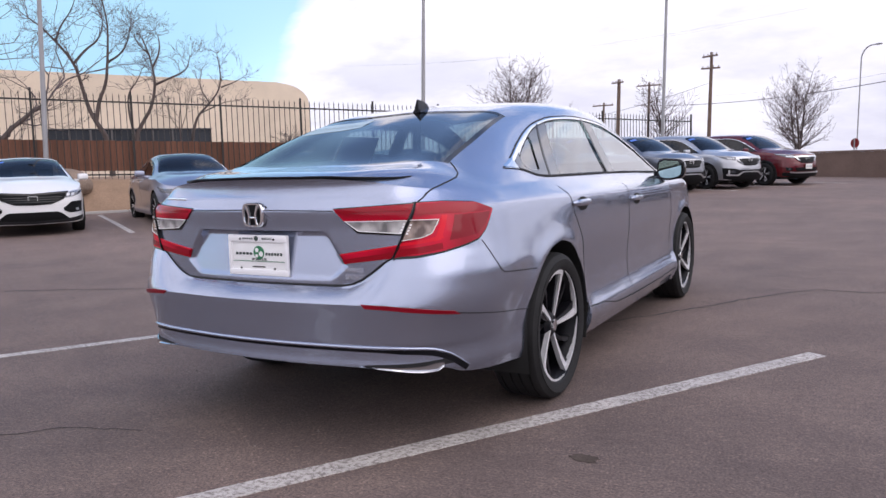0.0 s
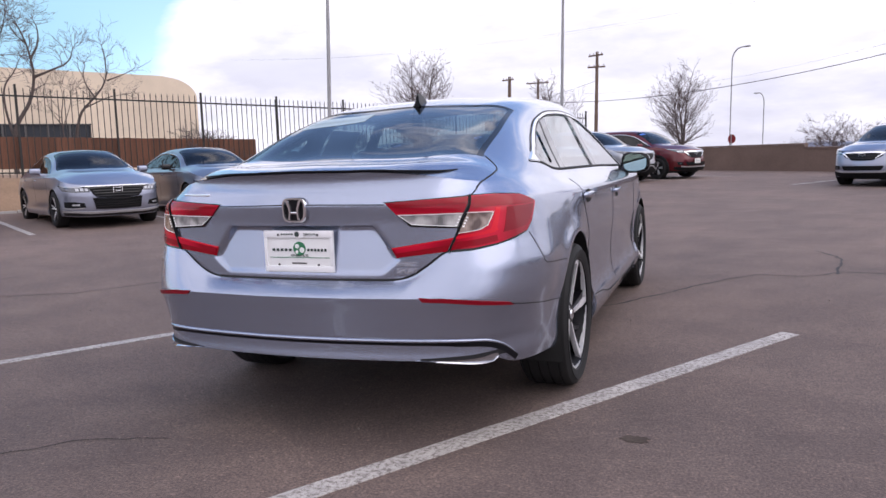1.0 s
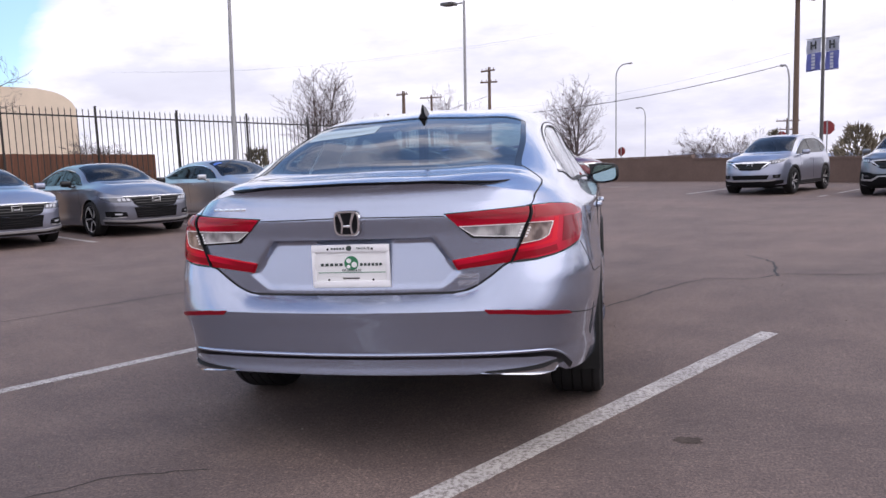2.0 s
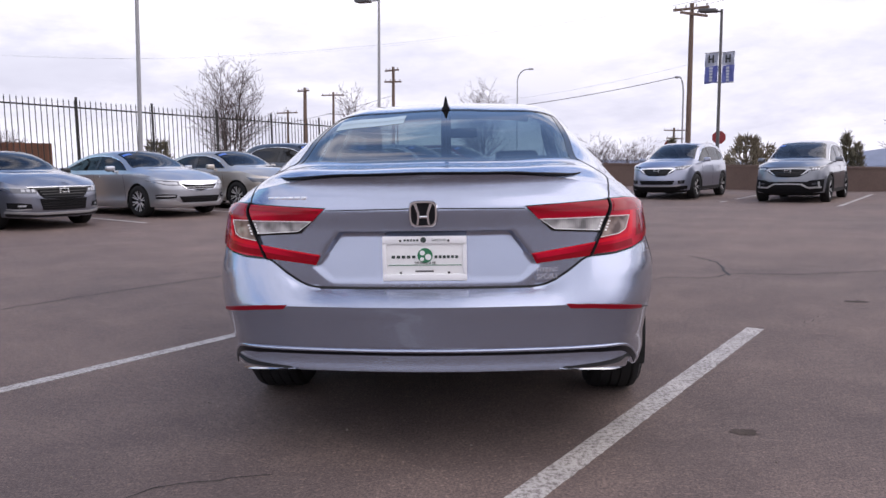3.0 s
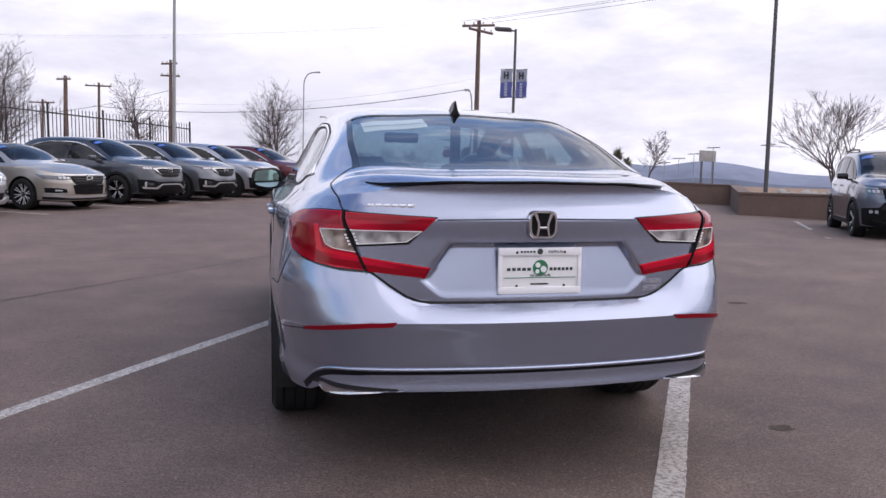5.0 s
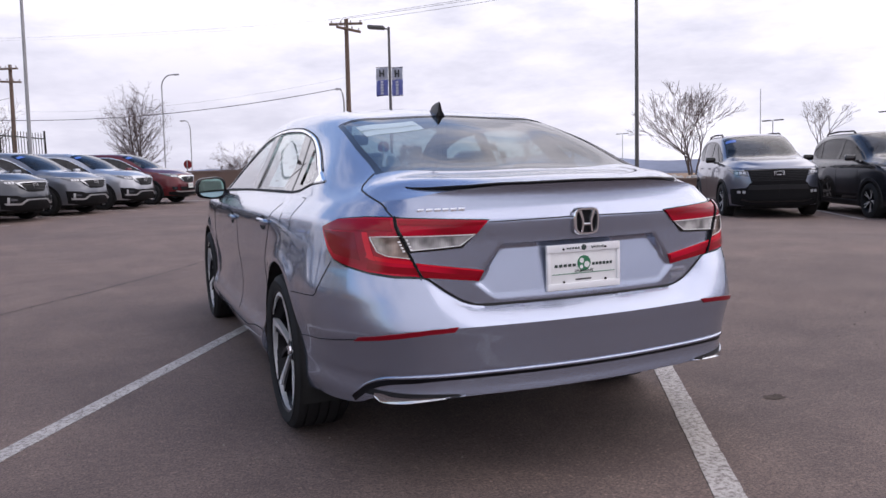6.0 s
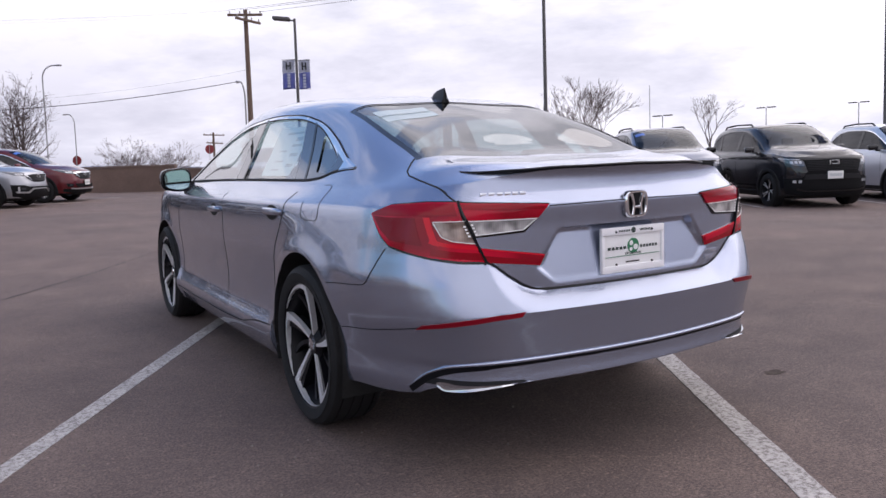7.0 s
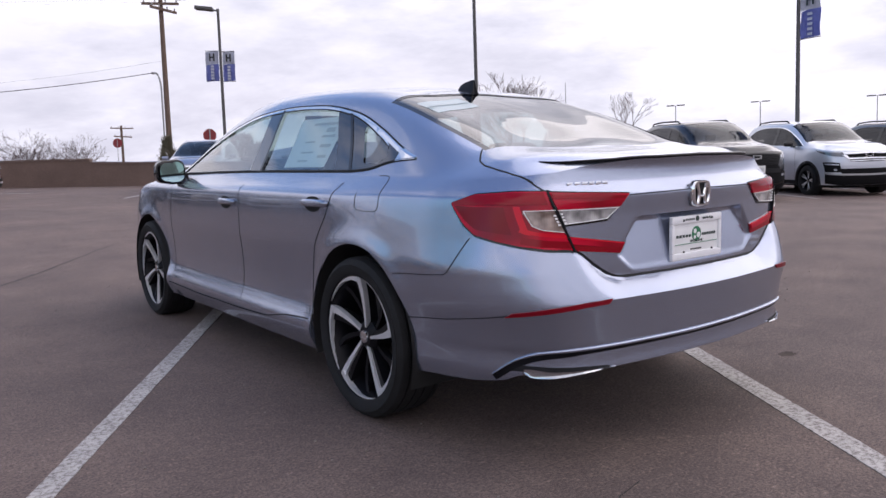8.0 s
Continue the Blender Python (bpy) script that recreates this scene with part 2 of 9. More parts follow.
CLEARLENS = lens("clear_lens", (0.20, 0.20, 0.205), (0.66, 0.65, 0.65))
AMBERLENS = lens("indicator_lens", (0.10, 0.062, 0.05), (0.46, 0.36, 0.31))
# darker and brighter reds stand in for shaded and lit lens facets
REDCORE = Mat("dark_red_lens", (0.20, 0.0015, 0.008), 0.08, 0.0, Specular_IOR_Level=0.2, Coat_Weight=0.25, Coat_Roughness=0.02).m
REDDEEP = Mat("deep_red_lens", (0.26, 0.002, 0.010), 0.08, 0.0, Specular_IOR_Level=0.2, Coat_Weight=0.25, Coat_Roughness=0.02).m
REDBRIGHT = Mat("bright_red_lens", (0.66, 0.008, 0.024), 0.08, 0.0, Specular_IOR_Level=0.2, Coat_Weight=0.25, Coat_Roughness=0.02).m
MIRROR = Mat("mirror_glass", (0.48, 0.64, 0.60), 0.03, 1.0).m
LINING = Mat("pale_roof_lining", (0.42, 0.41, 0.40), 0.95).mottle(4.0, 300.0, 0.1, 0.1, 0.001).m
CABIN = Mat("cabin_fabric", (0.03, 0.03, 0.033), 0.9).mottle(6.0, 200.0, 0.2, 0.2, 0.002).m
WHITE = Mat("white_plastic", (0.84, 0.84, 0.84), 0.35).mottle(6.0, 60.0, 0.06, 0.0).m
NOTICE = Mat("thin_paper", (0.70, 0.78, 0.80), 0.7).mottle(5.0, 90.0, 0.10, 0.0).m
NOTICE_BACK = Mat("tinted_paper", (0.40, 0.49, 0.51), 0.25).mottle(5.0, 90.0, 0.10, 0.0).m
INK = Mat("dark_ink", (0.03, 0.05, 0.045), 0.5).m
INKGREEN = Mat("green_ink", (0.02, 0.18, 0.08), 0.5).m

# ---- geometry helpers ----


def part(name, bm, material, parent=None, label="", smooth=True):
    """Links a bmesh as one mesh object under a thing or part."""
    me = bpy.data.meshes.new(name)
    bm.to_mesh(me)
    bm.free()
    for m in (material if isinstance(material, (list, tuple)) else (material,)):
        me.materials.append(m)
    if smooth:
        me.polygons.foreach_set("use_smooth", [True] * len(me.polygons))
        me.set_sharp_from_angle(angle=radians(38 if smooth is True else smooth))
    ob = new(name, me)
    if parent:
        ob.parent = parent
    if label:
        tagged(ob, label)
    return ob


def thing(name, label, category, group="", kind="", m=None):
    ob = new(name)
    ob.empty_display_size = 0.2
    if m is not None:
        ob.matrix_basis = m
    return tagged(ob, label, category, group, kind)


def grid(bm, pts, close_u=False, mat=0, skip=None, flip=False):
    """Quads over an array of points [i][j]; faces whose corners coincide are dropped."""
    vs = [[bm.verts.new(p) for p in row] for row in pts]
    n, m = len(vs), len(vs[0])
    for i in range(n if close_u else n - 1):
        for j in range(m - 1):
            if skip and skip(i, j):
                continue
            a, b, c, d = vs[i][j], vs[(i + 1) % n][j], vs[(i + 1) % n][j + 1], vs[i][j + 1]
            q = [a, d, c, b] if flip else [a, b, c, d]
            f = bm.faces.new(q)
            f.material_index = mat
    return vs


def outward(bm, c):
    """Turns every face away from the point c."""
    c = Vector(c)
    bm.normal_update()
    for f in bm.faces:
        if f.normal.dot(f.calc_center_median() - c) < 0:
            f.normal_flip()
    return bm


def weld(bm, d=0.0004):
    bmesh.ops.remove_doubles(bm, verts=bm.verts, dist=d)
    bmesh.ops.dissolve_degenerate(bm, dist=d * 0.5, edges=bm.edges)
    return bm


def box(bm, x0, x1, y0, y1, z0, z1, bevel=0.0, m=None, seg=2):
    r = bmesh.ops.create_cube(bm, size=1.0)
    vs = r["verts"]
    for v in vs:
        v.co = Vector(((x0 + x1) / 2 + v.co.x * (x1 - x0), (y0 + y1) / 2 + v.co.y * (y1 - y0), (z0 + z1) / 2 + v.co.z * (z1 - z0)))
    if bevel:
        es = {e for v in vs for e in v.link_edges}
        vs = bmesh.ops.bevel(bm, geom=list(es), offset=bevel, segments=seg, affect="EDGES", profile=0.6)["verts"]
    if m is not None:
        for v in vs:
            v.co = m @ v.co
    return vs


def tube(bm, pts, radii, seg=8, cap=True, mat=0):
    """A tube along points."""
    pts = [Vector(p) for p in pts]
    if not hasattr(radii, "__len__"):
        radii = [radii] * len(pts)
    rings = []
    up = Vector((0, 0, 1))
    for i, p in enumerate(pts):
        d = (pts[min(i + 1, len(pts) - 1)] - pts[max(i - 1, 0)]).normalized()
        ref = up if abs(d.z) < 0.9 else Vector((1, 0, 0))
        a = d.cross(ref).normalized()
        b = d.cross(a).normalized()
        rings.append([bm.verts.new(p + radii[i] * (math.cos(2 * math.pi * k / seg) * a + math.sin(2 * math.pi * k / seg) * b)) for k in range(seg)])
    for r0, r1 in zip(rings, rings[1:]):
        for k in range(seg):
            bm.faces.new([r0[k], r0[(k + 1) % seg], r1[(k + 1) % seg], r1[k]]).material_index = mat
    if cap:
        bm.faces.new(rings[0][::-1]).material_index = mat
        bm.faces.new(rings[-1]).material_index = mat


def lathe(bm, prof, seg=48, axis="x", mat=0):
    """Turns a profile of (radius, offset) about an axis through the origin."""
    rows = []
    for k in range(seg):
        a = 2 * math.pi * k / seg
        c, s = math.cos(a), math.sin(a)
        rows.append([(o, r * c, r * s) if axis == "x" else (r * c, r * s, o) for r, o in prof])
    grid(bm, rows, close_u=True, mat=mat)


def spline(ts, vs, t):
    """A natural cubic through the knots."""
    ts, vs, t = np.asarray(ts, float), np.asarray(vs, float), np.asarray(t, float)
    n = len(ts)
    h = np.diff(ts)
    A = np.zeros((n, n))
    A[0, 0] = A[-1, -1] = 1
    for i in range(1, n - 1):
        A[i, i - 1], A[i, i], A[i, i + 1] = h[i - 1], 2 * (h[i - 1] + h[i]), h[i]
    d = np.diff(vs, axis=0)
    hh = h if vs.ndim == 1 else h[:, None]
    r = np.zeros_like(vs)
    r[1:-1] = 6 * (d[1:] / hh[1:] - d[:-1] / hh[:-1])
    M = np.linalg.solve(A, r)
    i = np.clip(np.searchsorted(ts, t) - 1, 0, n - 2)
    a, b = (ts[i + 1] - t), (t - ts[i])
    if vs.ndim > 1:
        a, b, H = a[..., None], b[..., None], h[i][..., None]
    else:
        H = h[i]
    return M[i] * a ** 3 / (6 * H) + M[i + 1] * b ** 3 / (6 * H) + (vs[i] / H - M[i] * H / 6) * a + (vs[i + 1] / H - M[i + 1] * H / 6) * b


def pchip(ts, vs, t):
    """A smooth curve through the knots without overshoot."""
    ts, vs = np.asarray(ts, float), np.asarray(vs, float)
    t = np.clip(np.asarray(t, float), ts[0], ts[-1])
    h, d = np.diff(ts), np.diff(vs) / np.diff(ts)
    m = np.zeros(len(ts))
    m[0], m[-1] = d[0], d[-1]
    for i in range(1, len(ts) - 1):
        if d[i - 1] * d[i] > 0:
            w1, w2 = 2 * h[i] + h[i - 1], h[i] + 2 * h[i - 1]
            m[i] = (w1 + w2) / (w1 / d[i - 1] + w2 / d[i])
    i = np.clip(np.searchsorted(ts, t) - 1, 0, len(ts) - 2)
    u = (t - ts[i]) / h[i]
    return (1 + 2 * u) * (1 - u) ** 2 * vs[i] + u * (1 - u) ** 2 * h[i] * m[i] + u * u * (3 - 2 * u) * vs[i + 1] + u * u * (u - 1) * h[i] * m[i + 1]


# ---- cars ----


class Shape:
    """A car's skin: a ring of bodywork round the car, and a sheet drawn over it from the tail to the nose.
    Coordinates: x across, y forward from the tail, z up."""

    def __init__(self, k):
        self.k = k
        px, py = np.array(k["plan"], float).T
        t = np.concatenate([[0], np.cumsum(np.hypot(np.diff(px), np.diff(py)))])
        self.s = np.unique(np.concatenate([np.linspace(0, t[-1], 900)]))
        self.px, self.py = spline(t, px, self.s), spline(t, py, self.s)
        self.px[0] = self.px[-1] = 0.0
        self.len = t[-1]
        self.ymax = self.py[-1]

    def W(self, z, y=None):
        w = pchip(*zip(*self.k["width"]), z)
        if "corner_swell" in self.k:
            g = 1.0 if y is None else np.clip((0.95 - y) / 0.5, 0, 1)
            w = w + pchip(*zip(*self.k["corner_swell"]), z) * g
            if y is not None:
                w = w + pchip(*zip(*self.k["lamp_swell"]), z) * np.clip((0.52 - y) / 0.2, 0, 1)
        if y is None or "width_door" not in self.k:
            return w
        f = np.clip((y - 0.85) / 0.6, 0, 1) * np.clip((4.2 - y) / 0.5, 0, 1)
        f = f * f * (3 - 2 * f)
        return w + (pchip(*zip(*self.k["width_door"]), z) - w) * f

    def ring(self, s, z):
        """Points of the ring at arc s (0 at the tail's middle) and height z."""
        s, z = np.broadcast_arrays(np.asarray(s, float), np.asarray(z, float))
        x, y = np.interp(s, self.s, self.px), np.interp(s, self.s, self.py)
        f = np.clip(1 - (y / self.k["fade"][0]), 0, 1) ** 1.0
        g = np.clip(1 - ((self.ymax - y) / self.k["fade"][1]), 0, 1) ** 1.0
        tail = pchip(*zip(*self.k["tail"]), z) if "tail_fn" not in self.k else self.k["tail_fn"](x, z, pchip(*zip(*self.k["tail"]), z))
        yy = y + tail * f - pchip(*zip(*self.k["nose"]), z) * g
        if self.k.get("dent"):
            yy = yy + self.k["dent"](x, z) * (s < self.len / 2)
        for yc, zc, ra in self.k["arches"]:       # flared arches
            r = np.hypot(y - yc, z - zc)
            x = x + 0.011 * np.exp(-((r - ra) / 0.055) ** 2) * (np.abs(y - yc) < ra * 1.6)
        return np.stack([x * self.W(z, y), yy, z], -1)

    def top(self, s):
        y = np.interp(s, self.s, self.py)
        x = np.interp(s, self.s, self.px)
        return np.where(s < self.sc, pchip(*zip(*self.k["rim_tail"]), x), np.where(s > self.sf, pchip(*zip(*self.k["rim_nose"]), -x), pchip(*zip(*self.k["rim"]), y)))

    def s_of_y(self, y):
        """Arc of the side at y."""
        a, b = np.searchsorted(self.px, 0.6 * self.px.max()), len(self.px) - np.searchsorted(self.px[::-1], 0.6 * self.px.max())
        return np.interp(y, self.py[a:b], self.s[a:b])

    def s_of_x(self, x, z=None, nose=False):
        w = 1.0 if z is None else float(self.W(z))
        h = int(np.argmax(self.px))
        if nose:
            return np.interp(np.asarray(x) / w, self.px[h:][::-1], self.s[h:][::-1])
        return np.interp(np.asarray(x) / w, self.px[:h], self.s[:h])

    def bottom(self, s):
        y = np.interp(s, self.s, self.py)
        z = pchip(*zip(*self.k["sill"]), y)
        for yc, zc, ra in self.k["arches"]:
            d = np.abs(y - yc)
            z = np.where(d < ra, np.maximum(z, zc + np.sqrt(np.maximum(ra * ra - d * d, 0))), z)
        return z

    def build(self):
        k = self.k
        self.sc, self.sf = float(self.s_of_x(k["corner"][0])), float(self.s_of_x(k["corner"][1], None, True))
        edges = []
        for yc, zc, ra in k["arches"]:
            for sgn in (-1, 1):
                se = float(self.s_of_y(yc + sgn * ra))
                edges += [se - 0.001, se + 0.001]
            edges += list(self.s_of_y(yc + ra * np.cos(np.linspace(0.08, math.pi - 0.08, 30))))
        # the sheet over the top
        NA, NM = 22, 20
        rows = []
        st = k["stations"]
        lateral = np.concatenate([np.linspace(0, 0.5, NA), np.linspace(0.5, 1, NM + 1)[1:]])
        for q, (ye, A, B, M) in enumerate(st):
            if ye is None:
                tail = q == 0
                ss = self.sc + (0.0 - self.sc) * lateral if tail else self.sf + (self.len - self.sf) * lateral
                rows.append(self.ring(ss, self.top(ss)))
                continue
            se = float(self.s_of_y(ye))
            E = self.ring(se, self.top(np.array(se)))
            C = np.array([E, *([k["mid"](E, A)] if ye in k["glazed"] else []), A, B, (0, *M)], float)
            u = np.concatenate([[0], np.cumsum(np.linalg.norm(np.diff(C, axis=0), axis=1))])
            # mirror beyond the middle so that the crown is level there
            C2 = np.concatenate([C, C[-2::-1] * np.array([-1, 1, 1])])
            u2 = np.concatenate([u, 2 * u[-1] - u[-2::-1]])
            ia = len(C) - 3
            tt = np.concatenate([np.linspace(0, u[ia], NA), np.linspace(u[ia], u[-1], NM + 1)[1:]])
            p = spline(u2, C2, tt)
            p[-1, 0] = 0
            rows.append(p)
        R = np.array(rows)
        Q = np.linspace(0, len(st) - 1, (len(st) - 1) * 10 + 1)
        sheet = spline(np.arange(len(st)), R.reshape(len(st), -1), Q).reshape(len(Q), -1, 3)
        ses = [self.sc] + [float(self.s_of_y(a[0])) for a in st[1:-1]] + [self.sf]
        se = pchip(np.arange(len(st)), ses, Q)
        E = self.ring(se, self.top(se))
        fall = np.clip(1 - np.arange(sheet.shape[1]) / (NA - 1), 0, 1) ** 2
        sheet += (E - sheet[:, 0])[:, None, :] * fall[None, :, None]
        sheet[:, -1, 0] = 0
        sheet[0], sheet[-1] = rows[0], rows[-1]
        S = np.concatenate([np.linspace(0, self.sc, k.get("fine", 44)), np.linspace(self.sc, float(self.s_of_y(1.6)), 44), np.linspace(float(self.s_of_y(1.6)), self.sf, 60), np.linspace(self.sf, self.len, 34), edges])
        # columns that the ring and the sheet share along the shoulder
        yq = sheet[:, 8, 1]
        g0, g1 = k["glass_low"][0][0], k["glass_low"][-1][0]
        Qd = np.unique(np.concatenate([Q, np.linspace(np.interp(g0, yq, Q), np.interp(g1, yq, Q), 90)]))
        sq = np.interp(Qd, Q, se)
        S = np.unique(np.round(np.concatenate([S, sq[(sq > self.sc) & (sq < self.sf)]]), 5))
        S = S[np.concatenate([[True], np.diff(S) > 0.0008])]
        self.Qd = np.unique(np.concatenate([Qd, np.interp(S[(S > self.sc) & (S < self.sf)], se, Q)]))
        T = np.asarray(k["rows"])
        b, t = self.bottom(S)[:, None], self.top(S)[:, None]
        top_row = k["rows"][-1]
        Z = np.clip(np.broadcast_to(T[None, :], (len(S), len(T))), b, np.maximum(np.minimum(t, top_row), b))
        for f in (0.35, 0.7, 1.0):
            Z = np.concatenate([Z, np.where(t > top_row, top_row + (t - top_row) * f, t)], 1)
        S2 = np.broadcast_to(S[:, None], Z.shape).copy()
        if "warp" in k:
            h = int(np.argmax(self.px))
            xx = np.interp(S2, self.s, self.px)
            S2 = np.where(S2 < self.sc * 0.98, np.interp(k["warp"](xx, Z), self.px[:h], self.s[:h]), S2)
        self.S, self.lower = S, self.ring(S2, Z)
        self.Q, self.sheet, self.NA, self.NM = Q, sheet, NA, NM
        return self

    def side(self, y, z):
        """x of the sheet's flank at y and z."""
        q = np.interp(y, self.sheet[:, 8, 1], self.Q)
        i = min(int(q * 10), len(self.Q) - 2)
        f = q * 10 - i
        band = self.sheet[i, :self.NA] * (1 - f) + self.sheet[i + 1, :self.NA] * f
        return float(np.interp(z, band[:, 2], band[:, 0]))


def mirror_x(pts):
    return np.asarray(pts) * np.array([-1, 1, 1])


def skin(bm, pts, flip, mat=0, skip=None):
    grid(bm, pts, mat=mat, skip=skip, flip=flip)
    grid(bm, mirror_x(pts), mat=mat, skip=skip, flip=not flip)


def ruled(sh, top, bot, off=0.004, nu=12, nv=4, nose=False, thick=0.012, flip=None):
    """A raised pad on the ring between two edges, each a list of (kind, value, z): kind "x" across the tail or nose, "y" along the side."""
    def arc(kind, v, z):
        return float(sh.s_of_x(v, z, nose)) if kind == "x" else float(sh.s_of_y(v))

    def resample(e):
        a = np.array([(arc(*p), p[2]) for p in e])
        u = np.concatenate([[0], np.cumsum(np.hypot(*np.diff(a, axis=0).T))])
        t = np.linspace(0, u[-1], nu)
        return np.stack([np.interp(t, u, a[:, 0]), np.interp(t, u, a[:, 1])], -1)

    a, b = resample(top), resample(bot)
    P = np.array([a + (b - a) * v for v in np.linspace(0, 1, nv)])
    e = 0.004
    p = sh.ring(P[..., 0], P[..., 1])
    du = sh.ring(P[..., 0] + e, P[..., 1]) - sh.ring(P[..., 0] - e, P[..., 1])
    dv = sh.ring(P[..., 0], P[..., 1] + e) - sh.ring(P[..., 0], P[..., 1] - e)
    n = np.cross(du, dv)
    n /= np.linalg.norm(n, axis=-1)[..., None] + 1e-9
    outer, inner = p + n * off, p - n * thick
    m, c = outer.shape[:2]
    full = np.empty((m + 2, c + 2, 3))
    full[1:-1, 1:-1] = outer
    full[0, 1:-1], full[-1, 1:-1], full[1:-1, 0], full[1:-1, -1] = inner[0], inner[-1], inner[:, 0], inner[:, -1]
    full[0, 0], full[0, -1], full[-1, 0], full[-1, -1] = inner[0, 0], inner[0, -1], inner[-1, 0], inner[-1, -1]
    return full


def pad(name, sh, top, bot, material, parent, label="", both=True, **kw):
    """One pad on the right and its twin on the left, each a part of its own; or one that crosses the middle."""
    out = []
    P = ruled(sh, top, bot, **kw)
    for sgn in ((1, -1) if both else (0,)):
        bm = bmesh.new()
        if sgn == 0:
            grid(bm, P)
            grid(bm, mirror_x(P), flip=True)
        elif sgn == 1:
            grid(bm, P)
        else:
            grid(bm, mirror_x(P), flip=True)
        weld(bm, 0.0003)
        bmesh.ops.recalc_face_normals(bm, faces=bm.faces)
        out.append(part(name, bm, material, parent, label))
    return out


def seam(bm, sh, path, width=0.005, lift=0.0012, nose=False, n=40, flow=False):
    """A dark joint drawn on the ring along (kind, value, z)."""
    a = []
    for kind, v, z in path:
        a.append((float(sh.s_of_x(v, z, nose)) if kind == "x" else float(sh.s_of_y(v)), z))
    a = np.array(a)
    u = np.concatenate([[0], np.cumsum(np.hypot(*np.diff(a, axis=0).T))])
    t = np.linspace(0, u[-1], n)
    c = spline(u, a, t) if flow else np.stack([np.interp(t, u, a[:, 0]), np.interp(t, u, a[:, 1])], -1)
    strip(bm, sh.ring(c[:, 0], c[:, 1]), lambda i: normal_ring(sh, *c[i]), width, lift)


def normal_ring(sh, s, z, e=0.006):
    n = np.cross(sh.ring(s + e, z) - sh.ring(s - e, z), sh.ring(s, z + e) - sh.ring(s, z - e))
    return n / (np.linalg.norm(n) + 1e-9)


def strip(bm, p, normal, width, lift):
    rows = []
    for i in range(len(p)):
        d = p[min(i + 1, len(p) - 1)] - p[max(i - 1, 0)]
        n = normal(i)
        b = np.cross(d, n)
        b /= np.linalg.norm(b) + 1e-9
        rows.append([p[i] - b * width / 2 - n * 0.002, p[i] - b * width / 2 + n * lift, p[i] + b * width / 2 + n * lift, p[i] + b * width / 2 - n * 0.002])
    rows = np.array(rows)
    grid(bm, rows)
    return rows


def joint(name, sh, path, width, material, parent, label="", lift=0.0012, n=40, twin=True, flow=False):
    """A joint between panels, and its twin on the other flank."""
    for sg in (1, -1) if twin else (1,):
        bm = bmesh.new()
        seam(bm, sh, path, width, lift, n=n, flow=flow)
        if sg < 0:
            for v in bm.verts:
                v.co.x = -v.co.x
            bmesh.ops.reverse_faces(bm, faces=bm.faces)
        part(name, bm, material, parent, label)
from mathutils.bvhtree import BVHTree


def plate_edge(z):
    """Half-width of the number plate's hollow."""
    return np.interp(z, [0.652, 0.662, 0.715, 0.842], [0.333, 0.345, 0.402, 0.312])


def hero_dent(x, z):
    """The number plate's hollow in the boot lid."""
    a = np.clip((plate_edge(z) - x) / 0.027, 0, 1)
    a = a * a * (3 - 2 * a)
    t = np.clip((0.842 - z) / 0.009, 0, 1)
    b = np.clip((z - 0.652) / 0.016, 0, 1)
    return 0.029 * a * t * b * np.clip(0.08 + (z - 0.65) / 0.19, 0, 1)


def plate_warp(x, z):
    """Draws the mesh columns along the hollow's slanting edge."""
    w = plate_edge(z)
    return np.where(x < 0.36, x * w / 0.36, w + (x - 0.36) * (0.60 - w) / 0.24) * (x < 0.60) + x * (x >= 0.60)


def lid_edge(x):
    """Height of the boot lid's lower edge and of the lamp's lower edge beyond it."""
    return pchip([0, 0.34, 0.40, 0.45, 0.50, 0.577, 0.66, 0.9], [0.632, 0.633, 0.636, 0.652, 0.684, 0.740, 0.752, 0.775], x)


def bumper_crease(x):
    """Height of the crease round the bumper: level across the tail, falling towards the wheels."""
    return pchip([0, 0.50, 0.60, 0.70, 0.78, 0.83, 0.86, 0.882, 0.9], [0.575, 0.575, 0.570, 0.557, 0.538, 0.520, 0.505, 0.486, 0.470], x)


def bumper_shelf(x, z, d):
    """The bumper's top slopes out from the boot lid's lower edge and from under the lamps to the crease."""
    zs, zc = lid_edge(x), bumper_crease(x)
    low = np.interp(zc, [0.45, 0.52, 0.575], [-0.070, -0.074, -0.078])
    t = np.clip((z - zc) / (zs - zc), 0, 1)
    shelf = low + (0.003 - low) * t ** 1.15
    lid = np.where(z < 0.66, 0.005, d)
    return np.where(z <= zc, d, np.where(z < zs, shelf, lid))


